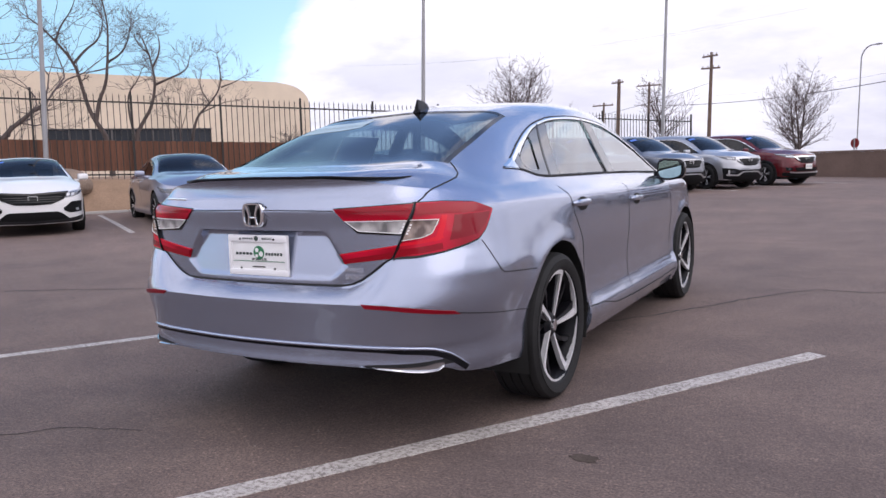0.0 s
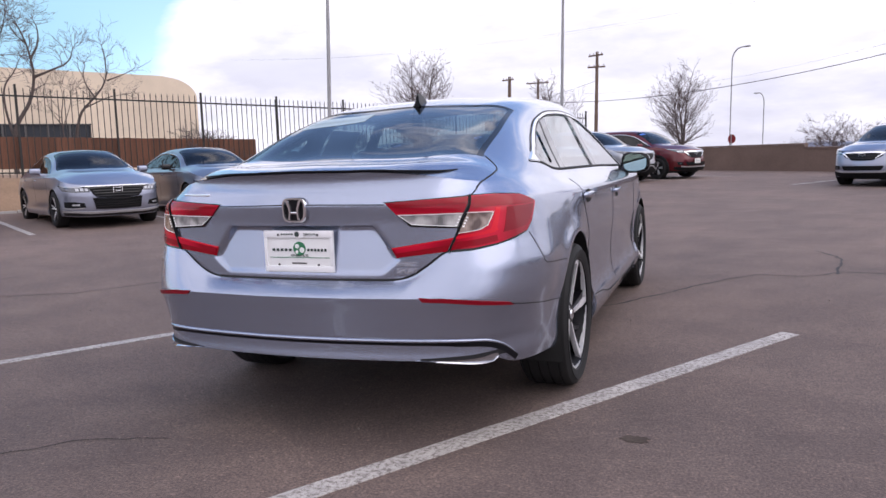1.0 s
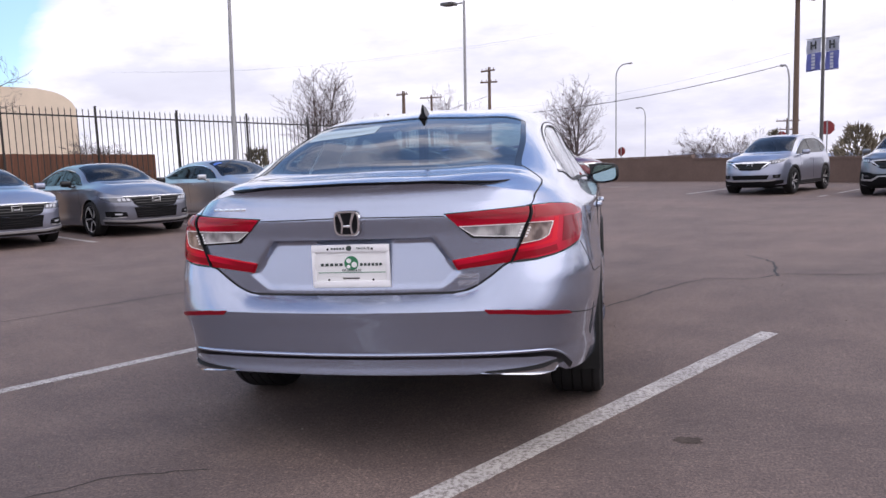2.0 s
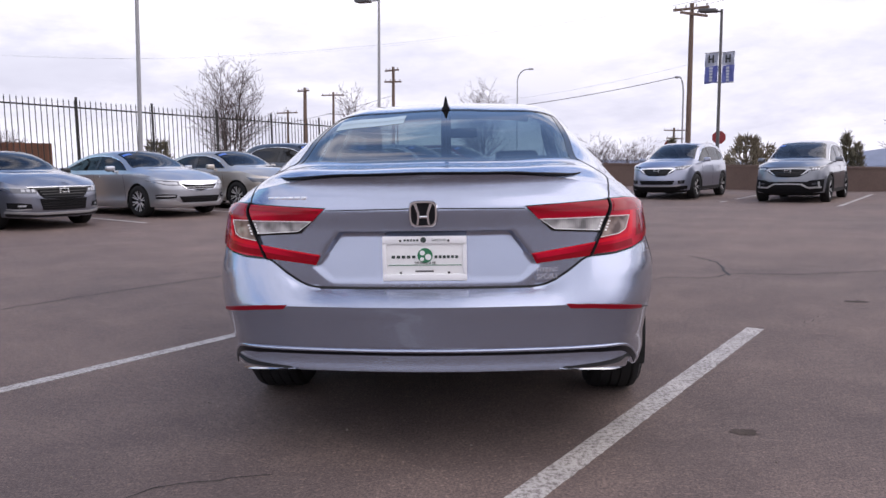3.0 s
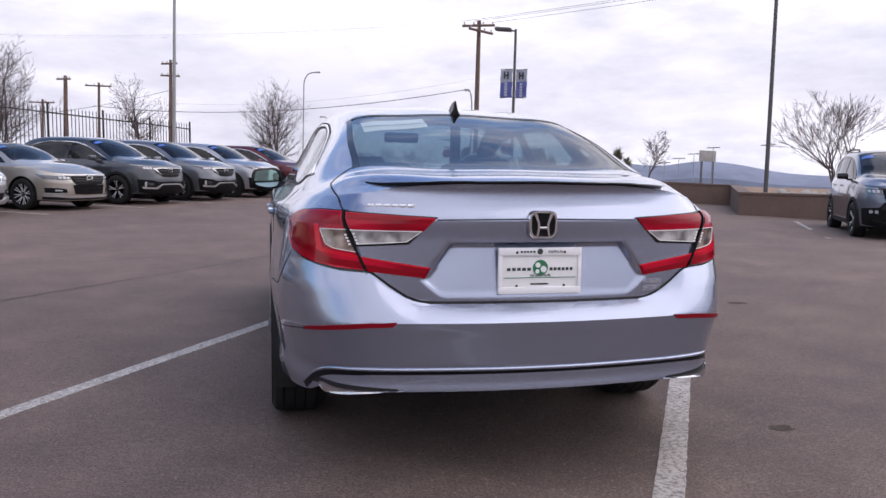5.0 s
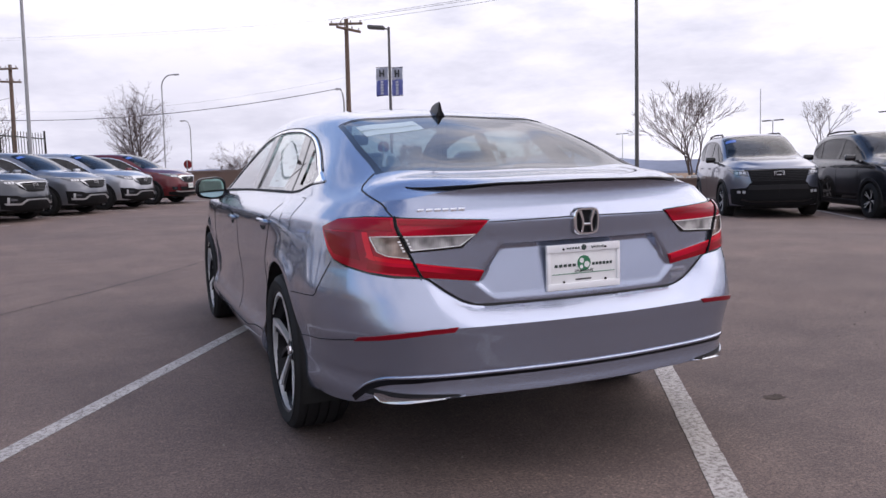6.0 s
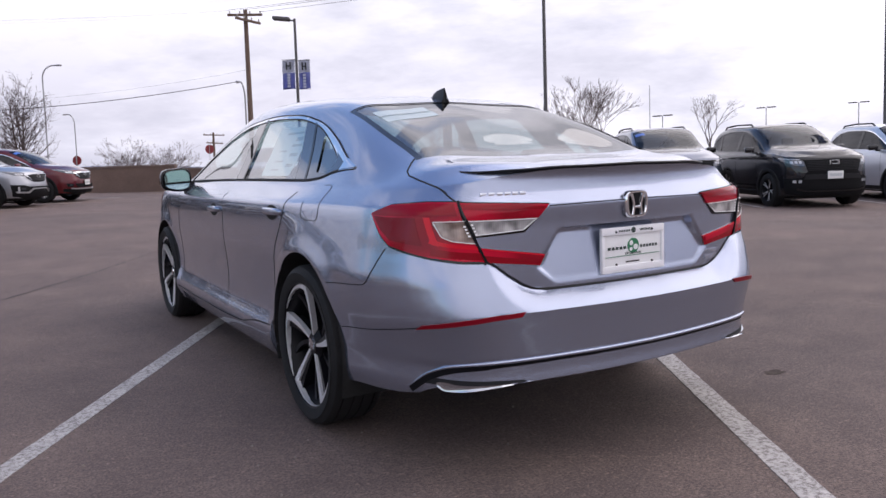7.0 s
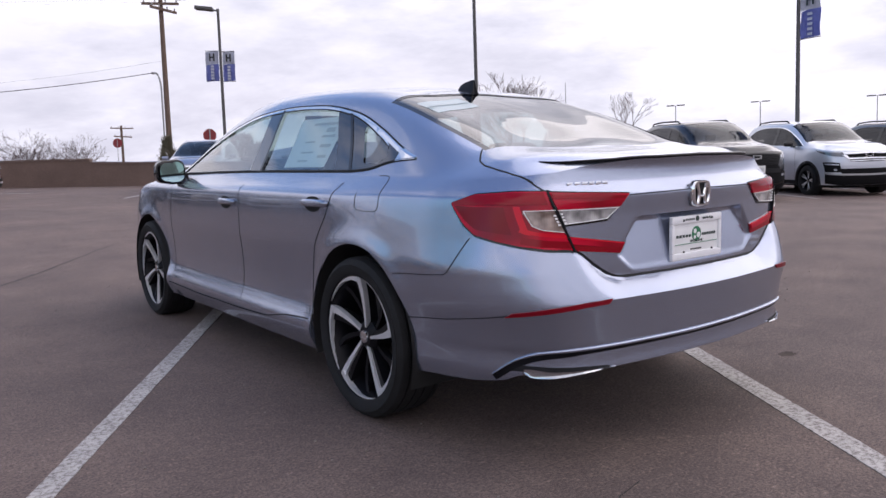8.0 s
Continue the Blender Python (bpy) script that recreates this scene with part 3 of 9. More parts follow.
SEDAN = dict(
    plan=[(0, 0.10), (0.15, 0.1042), (0.3, 0.117), (0.4, 0.1285), (0.5, 0.143), (0.6, 0.167), (0.7, 0.218), (0.78, 0.318), (0.83, 0.42), (0.86, 0.51), (0.882, 0.7), (0.897, 0.92), (0.906, 1.2), (0.912, 1.6), (0.915, 2.4),
          (0.912, 3.2), (0.905, 3.7), (0.885, 4.1), (0.84, 4.42), (0.74, 4.65), (0.58, 4.79), (0.35, 4.87), (0, 4.9)],
    width=[(0.15, 0.94), (0.22, 0.968), (0.29, 0.992), (0.33, 1.0), (0.40, 0.993), (0.5, 0.991), (0.62, 0.998), (0.68, 0.998), (0.76, 0.990), (0.84, 0.978), (0.90, 0.965), (0.922, 0.957), (0.95, 0.930), (0.98, 0.893), (1.005, 0.864), (1.05, 0.85)],
    tail=[(0.30, -0.050), (0.338, -0.0545), (0.350, -0.0535), (0.372, -0.0505), (0.393, -0.0505), (0.403, -0.050), (0.419, -0.064), (0.45, -0.066), (0.52, -0.071), (0.57, -0.076), (0.575, -0.076), (0.628, -0.012), (0.64, 0.004), (0.66, 0.005), (0.75, 0.005),
          (0.85, 0.004), (0.90, -0.001), (0.916, -0.002), (0.922, -0.002), (0.928, 0.003), (0.945, 0.013), (0.965, 0.026), (0.985, 0.030), (1.0, 0.031), (1.010, 0.031), (1.020, 0.030), (1.034, 0.024), (1.05, 0.017)],
    nose=[(0.15, 0.1), (0.25, 0.03), (0.4, 0.0), (0.55, 0.0), (0.7, 0.03), (0.76, 0.06), (0.8, 0.12)],
    width_door=[(0.15, 0.94), (0.22, 0.965), (0.27, 0.992), (0.30, 1.0), (0.33, 0.996), (0.37, 0.980), (0.42, 0.966), (0.5, 0.962), (0.6, 0.969), (0.7, 0.981), (0.8, 0.983), (0.88, 0.981), (0.912, 0.977), (0.93, 0.963), (0.955, 0.926), (0.98, 0.893), (1.005, 0.864), (1.05, 0.85)],
    lamp_swell=[(0.45, 0.0), (0.55, 0.008), (0.65, 0.014), (0.76, 0.030), (0.84, 0.034), (0.90, 0.030), (0.95, 0.012), (1.0, 0.0)],
    corner_swell=[(0.28, -0.030), (0.34, -0.024), (0.40, -0.014), (0.48, 0.006), (0.55, 0.024), (0.59, 0.027), (0.66, 0.028), (0.73, 0.016), (0.80, 0.005), (0.86, 0.0)],
    tail_fn=bumper_shelf, warp=plate_warp, fade=(0.8, 0.8), dent=hero_dent, arches=[(1.09, 0.334, 0.390), (3.92, 0.334, 0.382)], corner=(0.765, 0.70),
    rim_tail=[(0, 1.043), (0.35, 1.038), (0.58, 1.022), (0.7, 1.002), (0.765, 0.992)],
    rim=[(0.3, 0.992), (0.5, 0.985), (0.8, 0.987), (1.0, 0.995), (1.3, 1.004), (2.2, 1.002), (3.2, 0.985), (3.6, 0.965), (4.0, 0.925), (4.4, 0.85), (4.7, 0.79)],
    rim_nose=[(-0.70, 0.79), (-0.5, 0.775), (0, 0.77)],
    sill=[(0.1, 0.340), (0.20, 0.337), (0.27, 0.333), (0.31, 0.322), (0.35, 0.303), (0.45, 0.287), (0.74, 0.275), (1.5, 0.205), (3.5, 0.205), (4.3, 0.22), (4.9, 0.2)],
    rows=[0.2, 0.24, 0.28, 0.31, 0.33, 0.342, 0.349, 0.358, 0.37, 0.385, 0.393, 0.403, 0.411, 0.419, 0.434, 0.45, 0.47, 0.485, 0.495, 0.505, 0.515, 0.523, 0.531, 0.539, 0.547, 0.555, 0.564, 0.5715, 0.5765, 0.584, 0.60, 0.615, 0.626, 0.634, 0.642] + [0.65 + 0.008 * i for i in range(26)] + [0.862, 0.88, 0.90, 0.912, 0.92, 0.926, 0.934, 0.945, 0.958, 0.97, 0.985, 1.0, 1.010, 1.020], fine=84,
    stations=[(None, None, None, None),
              (0.40, (0.63, 0.40, 1.040), (0.35, 0.30, 1.066), (0.26, 1.070)),
              (0.60, (0.60, 0.60, 1.083), (0.35, 0.575, 1.090), (0.565, 1.090)),
              (0.90, (0.585, 0.90, 1.190), (0.35, 0.90, 1.207), (0.90, 1.213)),
              (1.30, (0.552, 1.30, 1.308), (0.33, 1.36, 1.352), (1.38, 1.365)),
              (1.75, (0.556, 1.75, 1.366), (0.33, 1.80, 1.416), (1.82, 1.430)),
              (2.30, (0.57, 2.30, 1.384), (0.33, 2.30, 1.436), (2.30, 1.450)),
              (2.75, (0.58, 2.75, 1.345), (0.35, 2.80, 1.408), (2.84, 1.424)),
              (3.20, (0.64, 3.20, 1.190), (0.38, 3.27, 1.240), (3.32, 1.250)),
              (3.55, (0.70, 3.55, 1.035), (0.42, 3.68, 1.055), (3.76, 1.060)),
              (4.20, (0.62, 4.20, 0.945), (0.35, 4.24, 0.975), (4.26, 0.982)),
              (None, None, None, None)],
    glazed=(1.30, 1.75, 2.30, 2.75), mid=lambda E, A: (np.asarray(E) * 0.5 + np.asarray(A) * 0.5) + np.array([0.012, 0, 0]),
    rear_glass=(2.02, 3.97), front_glass=(7.02, 8.95),
    glass_low=[(0.86, 1.060), (0.95, 1.056), (1.03, 1.046), (1.16, 1.020), (1.3, 1.012), (2.2, 1.010), (3.0, 1.000), (3.42, 0.992)],
    glass_high=[(0.86, 1.062), (0.93, 1.082), (1.0, 1.106), (1.2, 1.180), (1.5, 1.272), (1.8, 1.318), (2.1, 1.330), (2.5, 1.312), (2.8, 1.262), (3.1, 1.165), (3.42, 0.992)],
)


def build_skin(k, root, mats, body_label):
    """Body, glazing and the dark floor of a car."""
    sh = Shape(k).build()
    bm = bmesh.new()
    skin(bm, sh.lower, flip=False)
    # flanks of the sheet, opened for the side windows
    NA = sh.NA
    g0, g1 = k["glass_low"][0][0], k["glass_low"][-1][0]
    flank, pane = [], []
    Qd = sh.Qd
    dense = np.array([[np.interp(Qd, sh.Q, sh.sheet[:, j, c]) for c in range(3)] for j in range(sh.sheet.shape[1])]).transpose(2, 0, 1)
    for row in dense:
        band = row[:NA]
        y = band[8, 1]
        inside = g0 < y < g1
        z0, z1 = band[0, 2], band[-1, 2]
        if inside:
            lo, hi = float(pchip(*zip(*k["glass_low"]), y)), float(pchip(*zip(*k["glass_high"]), y))
            lo, hi = max(lo, z0 + 0.004), min(hi, z1 - 0.01)
        else:
            yy = g0 if y <= g0 else g1
            zz = float(pchip(*zip(*k["glass_low"]), yy))
            f = min(max((zz - z0) / (z1 - z0), 0.05), 0.9) if z1 > z0 + 0.02 else 0.4
            lo = hi = z0 + (z1 - z0) * f
        zs = np.concatenate([np.linspace(z0, lo, 5), np.linspace(lo, hi, 9)[1:], np.linspace(hi, z1, 8)[1:]])
        if z1 > z0 + 0.02 and np.all(np.diff(band[:, 2]) > 0):
            t = np.interp(zs, band[:, 2], np.arange(NA))
        else:
            t = (zs - z0) / (z1 - z0 + 1e-9) * (NA - 1) if abs(z1 - z0) > 1e-6 else np.linspace(0, NA - 1, len(zs))
        flank.append([[np.interp(v, np.arange(NA), band[:, c]) for c in range(3)] for v in t])
        pane.append(inside)
    flank = np.array(flank)
    op = lambda i, j: 4 <= j < 12 and (pane[i] or pane[i + 1])
    skin(bm, flank, flip=True, skip=op)
    # roof, bonnet and boot, opened for the windscreen and the rear window
    deck = dense[:, NA - 1:]
    a0, a1, b0, b1 = *k["rear_glass"], *k["front_glass"]
    mid = (Qd[:-1] + Qd[1:]) / 2
    scr = [(a0 < q < a1) or (b0 < q < b1) for q in mid]
    skin(bm, deck, flip=True, skip=lambda i, j: scr[i])
    weld(bm, 0.00002)
    rim = {tuple(round(abs(c), 4) for c in p) for p in np.concatenate([sh.lower[:, -1], flank[:, 0]])}
    edge = [v for v in bm.verts if tuple(round(abs(c), 4) for c in v.co) in rim and v.co.y > 0.36]
    bmesh.ops.remove_doubles(bm, verts=edge, dist=0.004)
    bmesh.ops.recalc_face_normals(bm, faces=bm.faces)
    sh.bvh = BVHTree.FromBMesh(bm)
    body = part("body", bm, mats["paint"], root, body_label)
    # panes
    for nm, keep, mat in (("rear_window", [a0 < q < a1 for q in mid], mats["rear_glass"]), ("windscreen", [b0 < q < b1 for q in mid], mats.get("screen", mats["side_glass"]))):
        bm = bmesh.new()
        skin(bm, deck + np.array([0, 0, -0.004]), flip=True, skip=lambda i, j: not keep[i])
        outward(weld(bm), (0, 2.3, 0.6))
        ob = part(nm, bm, mat, root)
        ob.visible_shadow = False
        bm = bmesh.new()
        ii = [i for i, f in enumerate(keep) if f]
        lo, hi = ii[0], ii[-1] + 1
        fr = deck[lo:hi + 1] + np.array([0, 0, -0.002])
        n, m = fr.shape[:2]
        skin(bm, fr, flip=True, skip=lambda i, j: not (j < 1 or i < 1 or i >= n - 2))
        outward(weld(bm), (0, 2.3, 0.6))
        part("glass_border", bm, BLACK_GLOSS, ob)
    cols = [i for i in range(len(pane)) if pane[i]]
    lo, hi = cols[0] - 1, cols[-1] + 1
    P = flank[lo:hi + 1, 4:13]
    side_panes = []
    for sgn in (1, -1):
        bm = bmesh.new()
        pts = P * np.array([sgn, 1, 1]) + np.array([-0.005 * sgn, 0, 0])
        grid(bm, pts, flip=sgn > 0)
        outward(weld(bm), (0, 2.3, 0.9))
        ob = part("side_window", bm, mats["side_glass"], root)
        ob.visible_shadow = False
        side_panes.append(ob)
    sh.P = P
    # floor, so that no light comes from below
    bm = bmesh.new()
    ymax = sh.ymax
    box(bm, -0.60, 0.60, 0.80, ymax - 0.35, 0.19, 0.30)
    box(bm, -0.60, 0.60, 0.24, 0.9, 0.31, 0.42)
    part("underbody", bm, WELL, root, "", smooth=False)
    for yc, zc, ra in k["arches"]:
        for sgn in (1, -1):
            bm = bmesh.new()
            rows = []
            for a in np.linspace(-0.35, math.pi + 0.35, 22):
                rows.append([(sgn * x, yc + (ra + 0.006) * math.cos(a), zc + (ra + 0.006) * math.sin(a)) for x in (0.895, 0.74, 0.55)])
            grid(bm, rows, flip=sgn > 0)
            r2 = [[(sgn * 0.55, yc, zc)] + [(sgn * 0.55, yc + (ra + 0.006) * math.cos(a), zc + (ra + 0.006) * math.sin(a))] for a in np.linspace(-0.35, math.pi + 0.35, 22)]
            grid(bm, r2, flip=sgn > 0)
            weld(bm)
            part("wheel_well", bm, WELL, root)
    return sh


def wheel_meshes(r_tyre, r_rim, width, spokes, style):
    """Meshes of tyre, rim and spokes, outer face towards +x, hub at the origin."""
    out = {}
    h = width / 2
    bm = bmesh.new()
    prof = [(r_rim - 0.004, -h * 0.9), (r_rim + 0.012, -h * 0.97), (r_rim + 0.04, -h), (r_tyre - 0.03, -h * 0.97), (r_tyre - 0.008, -h * 0.86)]
    tr = []
    for x in (-0.7, -0.62, -0.56, -0.22, -0.16, 0.16, 0.22, 0.56, 0.62, 0.7):
        tr.append((r_tyre - 0.002 * abs(x), h * x))
    prof2 = prof + tr[:2]
    for a, b in ((-0.60, -0.56), (-0.2, -0.16), (0.16, 0.2), (0.56, 0.60)):
        prof2 += [(r_tyre, h * (a - 0.01)), (r_tyre - 0.007, h * a), (r_tyre - 0.007, h * b), (r_tyre, h * (b + 0.01))]
    prof2 = prof2 + [(r_tyre, h * 0.7)] + [(r, -o) for r, o in prof[::-1]]
    lathe(bm, prof2, 56)
    bmesh.ops.recalc_face_normals(bm, faces=bm.faces)
    out["tyre"] = bm
    bm = bmesh.new()
    lathe(bm, [(r_rim - 0.012, -h * 0.9), (r_rim - 0.03, -h * 0.6), (r_rim - 0.035, h * 0.45), (r_rim - 0.012, h * 0.80), (r_rim - 0.005, h * 0.90), (r_rim + 0.004, h * 0.93), (r_rim + 0.004, h * 0.85)], 56)
    lathe(bm, [(0.02, -h * 0.2), (0.070, -h * 0.15), (0.066, h * 0.45), (0.042, h * 0.62), (0.0, h * 0.63)], 32)
    bmesh.ops.recalc_face_normals(bm, faces=bm.faces)
    out["rim"] = bm
    bm = bmesh.new()
    lathe(bm, [(0.03, -h * 0.35), (0.16, -h * 0.35), (0.165, -h * 0.28), (0.165, -h * 0.2), (0.03, -h * 0.2)], 40)
    bmesh.ops.recalc_face_normals(bm, faces=bm.faces)
    out["brake"] = bm

    def arm(bm, a0, pts, w, depth, x_of):
        """A spoke's bar along (radius, angle) points."""
        rows = []
        n = len(pts)
        for i, (r, a) in enumerate(pts):
            p = np.array([r * math.cos(a0 + a), r * math.sin(a0 + a)])
            q0, q1 = pts[max(i - 1, 0)], pts[min(i + 1, n - 1)]
            d = np.array([q1[0] * math.cos(a0 + q1[1]) - q0[0] * math.cos(a0 + q0[1]), q1[0] * math.sin(a0 + q1[1]) - q0[0] * math.sin(a0 + q0[1])])
            d /= np.linalg.norm(d) + 1e-9
            b = np.array([-d[1], d[0]])
            ww, x = w(i / (n - 1)), x_of(r)
            l, rr = p - b * ww / 2, p + b * ww / 2
            rows.append([(x - depth, *l), (x, *l), (x, *rr), (x - depth, *rr)])
        grid(bm, rows)

    xo = lambda r: h * (0.60 + 0.26 * (r / r_rim) ** 1.5)
    bmb, bmf = bmesh.new(), bmesh.new()
    R1 = r_rim - 0.006
    for k in range(spokes):
        a0 = 2 * math.pi * k / spokes
        if style == "turbine":
            # a narrow root that widens to a knee at the rim, then runs on along the rim
            leg = [(0.040, -0.20), (0.075, -0.13), (0.12, -0.09), (0.17, -0.06), (0.21, -0.035), (R1 - 0.012, 0.0)]
            arm(bmf, a0, leg, lambda t: float(np.interp(t, [0, 0.3, 0.7, 1.0], [0.012, 0.015, 0.025, 0.033])), 0.022, xo)
            arm(bmf, a0, [(R1 - 0.016, -0.06), (R1 - 0.013, 0.05), (R1 - 0.009, 0.20), (R1 - 0.006, 0.40), (R1 - 0.004, 0.60), (R1 - 0.003, 0.80), (R1 - 0.002, 1.00), (R1 - 0.002, 1.12)], lambda t: float(np.interp(t, [0, 0.12, 0.3, 0.6, 1.0], [0.030, 0.026, 0.018, 0.011, 0.004])), 0.020, lambda r: xo(r) + 0.0008)
            arm(bmb, a0, [(r, a + 0.11) for r, a in leg], lambda t: 0.020 + 0.030 * t, 0.05, lambda r: xo(r) - 0.010)
            arm(bmb, a0, [(0.055, 0.42), (0.10, 0.46), (0.15, 0.52), (0.20, 0.60), (R1 - 0.012, 0.70)], lambda t: 0.016 + 0.006 * t, 0.03, lambda r: xo(r) - 0.026)
        else:
            arm(bmb, a0, [(0.05, -0.12), (0.12, -0.10), (R1, -0.15)], lambda t: 0.030, 0.03, lambda r: xo(r) - 0.006)
            arm(bmf, a0, [(0.05, -0.12), (0.12, -0.10), (R1, -0.15)], lambda t: 0.020, 0.012, xo)
            arm(bmb, a0, [(0.05, 0.12), (0.12, 0.10), (R1, 0.15)], lambda t: 0.030, 0.03, lambda r: xo(r) - 0.006)
            arm(bmf, a0, [(0.05, 0.12), (0.12, 0.10), (R1, 0.15)], lambda t: 0.020, 0.012, xo)
    for b in (bmb, bmf):
        bmesh.ops.recalc_face_normals(b, faces=b.faces)
    out["spoke_back"], out["spoke_face"] = bmb, bmf
    bm = bmesh.new()
    lathe(bm, [(0.028, h * 0.60), (0.026, h * 0.68), (0.018, h * 0.70), (0.0, h * 0.70)], 24)
    bmesh.ops.recalc_face_normals(bm, faces=bm.faces)
    out["cap"] = bm
    return out


def add_wheels(root, k, wheel, x_out, turned=0.0, angles=None):
    """Four wheels, each a part with its own tyre, rim and spokes."""
    n = 0
    for yc, zc, ra in k["arches"]:
        for sgn in (1, -1):
            w = new("wheel")
            w.parent = root
            turn = Euler((radians(angles[n]) if angles else 0.35 + n * 1.1 + turned, 0, 0)).to_matrix().to_4x4()
            w.matrix_basis = Matrix.Translation((sgn * x_out, yc, zc)) @ (Matrix.Rotation(math.pi, 4, "Z") if sgn < 0 else Matrix.Identity(4)) @ turn
            for nm, me in wheel.items():
                o = new(nm, me)
                o.parent = w
            n += 1


def make_wheel(name, *a):
    mats = dict(tyre=RUBBER, rim=RIMBLACK, brake=STEEL, spoke_back=RIMBLACK, spoke_face=ALLOY, cap=CHROME)
    names = dict(tyre="tyre", rim="rim", brake="brake_disc", spoke_back="spoke", spoke_face="spoke_face", cap="hub_cap")
    out = {}
    for nm, bm in wheel_meshes(*a).items():
        me = bpy.data.meshes.new(name + "_" + nm)
        bm.to_mesh(me)
        bm.free()
        me.materials.append(mats[nm])
        me.polygons.foreach_set("use_smooth", [True] * len(me.polygons))
        me.set_sharp_from_angle(angle=radians(35))
        out[names[nm]] = me
    return out

# ---- ground ----
UX, UY = 0.52, 0.854           # direction of the rows of bays


def uv(u, v):
    return u * UX + v * UY, u * UY - v * UX


def smooth01(t):
    t = min(max(t, 0.0), 1.0)
    return t * t * (3 - 2 * t)


def lot(x, y):
    """Height of the tarmac: level round the saloon, rising to one side and falling to the other."""
    u, v = x * UX + y * UY, x * UY - y * UX
    far = -0.016 * max(min(v, 30), -30) - 0.07 + 0.006 * (max(min(u, 40), -10) - 12)
    far -= 0.05 * smooth01((u - 8) / 5) * smooth01((v - 1) / 3)
    far -= 0.085 * math.exp(-((v + 4.5) / 4) ** 2) * smooth01((u - 12) / 6)
    z = far * smooth01((math.hypot(x, y - 2.4) - 6) / 8)
    r = math.hypot(x, y)
    drop = smooth01((r - 45) / 60)
    return z * (1 - drop) + drop * (-0.02 * x - 0.028 * y - 1.0)


axis = [-4000, -2500, -1500, -900, -500, -300, -200, -140, -100, -80, -65, -55, -48] + list(range(-42, 43, 2)) + [48, 55, 65, 80, 100, 140, 200, 300, 500, 900, 1500, 2500, 4000]
bm = bmesh.new()
grid(bm, [[(x, y, lot(x, y)) for y in axis] for x in axis])
bmesh.ops.recalc_face_normals(bm, faces=bm.faces)
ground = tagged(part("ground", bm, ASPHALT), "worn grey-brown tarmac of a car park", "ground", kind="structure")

# ---- the silver saloon ----
WHEEL_SPORT = make_wheel("sport_wheel", 0.334, 0.264, 0.235, 5, "turbine")
saloon = thing("car", "silver metallic four-door saloon with spoiler, parked on tarmac", "car")
HERO = build_skin(SEDAN, saloon, dict(paint=SILVER, rear_glass=GLASS_DARK, side_glass=GLASS_SIDE), "silver metallic bodywork")
add_wheels(saloon, SEDAN, WHEEL_SPORT, 0.79, angles=(6, 15, 40, 62))

# tail lamps
X, Y = "x", "y"
P_PRINT = Mat("grey_print", (0.42, 0.46, 0.48), 0.6).m
OUT_TOP = [(X, 0.651, 0.937), (X, 0.72, 0.938), (Y, 0.42, 0.930), (Y, 0.507, 0.905)]
OUT_LOW = [(X, 0.584, 0.745), (X, 0.66, 0.750), (X, 0.73, 0.765), (Y, 0.39, 0.80), (Y, 0.44, 0.835), (Y, 0.505, 0.900)]
pad("lamp_housing", HERO, [(X, 0.640, 0.944), (X, 0.72, 0.945), (Y, 0.42, 0.937), (Y, 0.514, 0.907)],
    [(X, 0.580, 0.738), (X, 0.66, 0.743), (X, 0.735, 0.758), (Y, 0.39, 0.793), (Y, 0.445, 0.829), (Y, 0.512, 0.899)], BLACK_GLOSS, saloon, "black lamp surround", off=0.003, nu=26, nv=8)
pad("lamp_housing", HERO, [(X, 0.350, 0.925), (X, 0.655, 0.943)], [(X, 0.440, 0.834), (X, 0.622, 0.824)], BLACK_GLOSS, saloon, "black lamp surround", off=0.003, nu=18, nv=6)
pad("tail_lamp_lid", HERO, [(X, 0.357, 0.921), (X, 0.646, 0.935)], [(X, 0.394, 0.880), (X, 0.626, 0.883)], REDLENS, saloon, "red upper bar of tail lamp", off=0.007)
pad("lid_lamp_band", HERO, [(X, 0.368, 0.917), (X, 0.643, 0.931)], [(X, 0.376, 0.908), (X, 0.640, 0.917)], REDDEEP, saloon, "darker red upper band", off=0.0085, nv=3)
pad("reversing_lamp", HERO, [(X, 0.402, 0.877), (X, 0.624, 0.879)], [(X, 0.448, 0.841), (X, 0.605, 0.831)], CLEARLENS, saloon, "clear ribbed reversing lamp", off=0.005, nu=18)
pad("lamp_frame", HERO, [(X, 0.398, 0.880), (X, 0.626, 0.882)], [(X, 0.401, 0.877), (X, 0.625, 0.879)], WHITE, saloon, "thin bright edge of the lamp", off=0.0085, nv=2)
pad("lamp_frame", HERO, [(X, 0.446, 0.8440), (X, 0.606, 0.8345)], [(X, 0.448, 0.8420), (X, 0.605, 0.8325)], WHITE, saloon, "thin bright edge of the lamp", off=0.0085, nv=2)
pad("lamp_frame", HERO, [(X, 0.400, 0.878), (X, 0.447, 0.8420)], [(X, 0.403, 0.878), (X, 0.450, 0.8425)], WHITE, saloon, "thin bright edge of the lamp", off=0.0083, nv=2)
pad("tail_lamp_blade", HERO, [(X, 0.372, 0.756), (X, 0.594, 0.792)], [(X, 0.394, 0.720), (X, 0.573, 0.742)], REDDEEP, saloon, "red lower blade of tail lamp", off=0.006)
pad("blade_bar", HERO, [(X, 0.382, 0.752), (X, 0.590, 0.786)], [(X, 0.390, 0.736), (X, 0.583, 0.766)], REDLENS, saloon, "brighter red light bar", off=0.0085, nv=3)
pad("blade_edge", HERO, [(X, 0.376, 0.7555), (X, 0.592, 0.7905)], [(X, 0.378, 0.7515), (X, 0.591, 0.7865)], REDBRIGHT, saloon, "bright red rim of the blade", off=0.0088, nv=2)
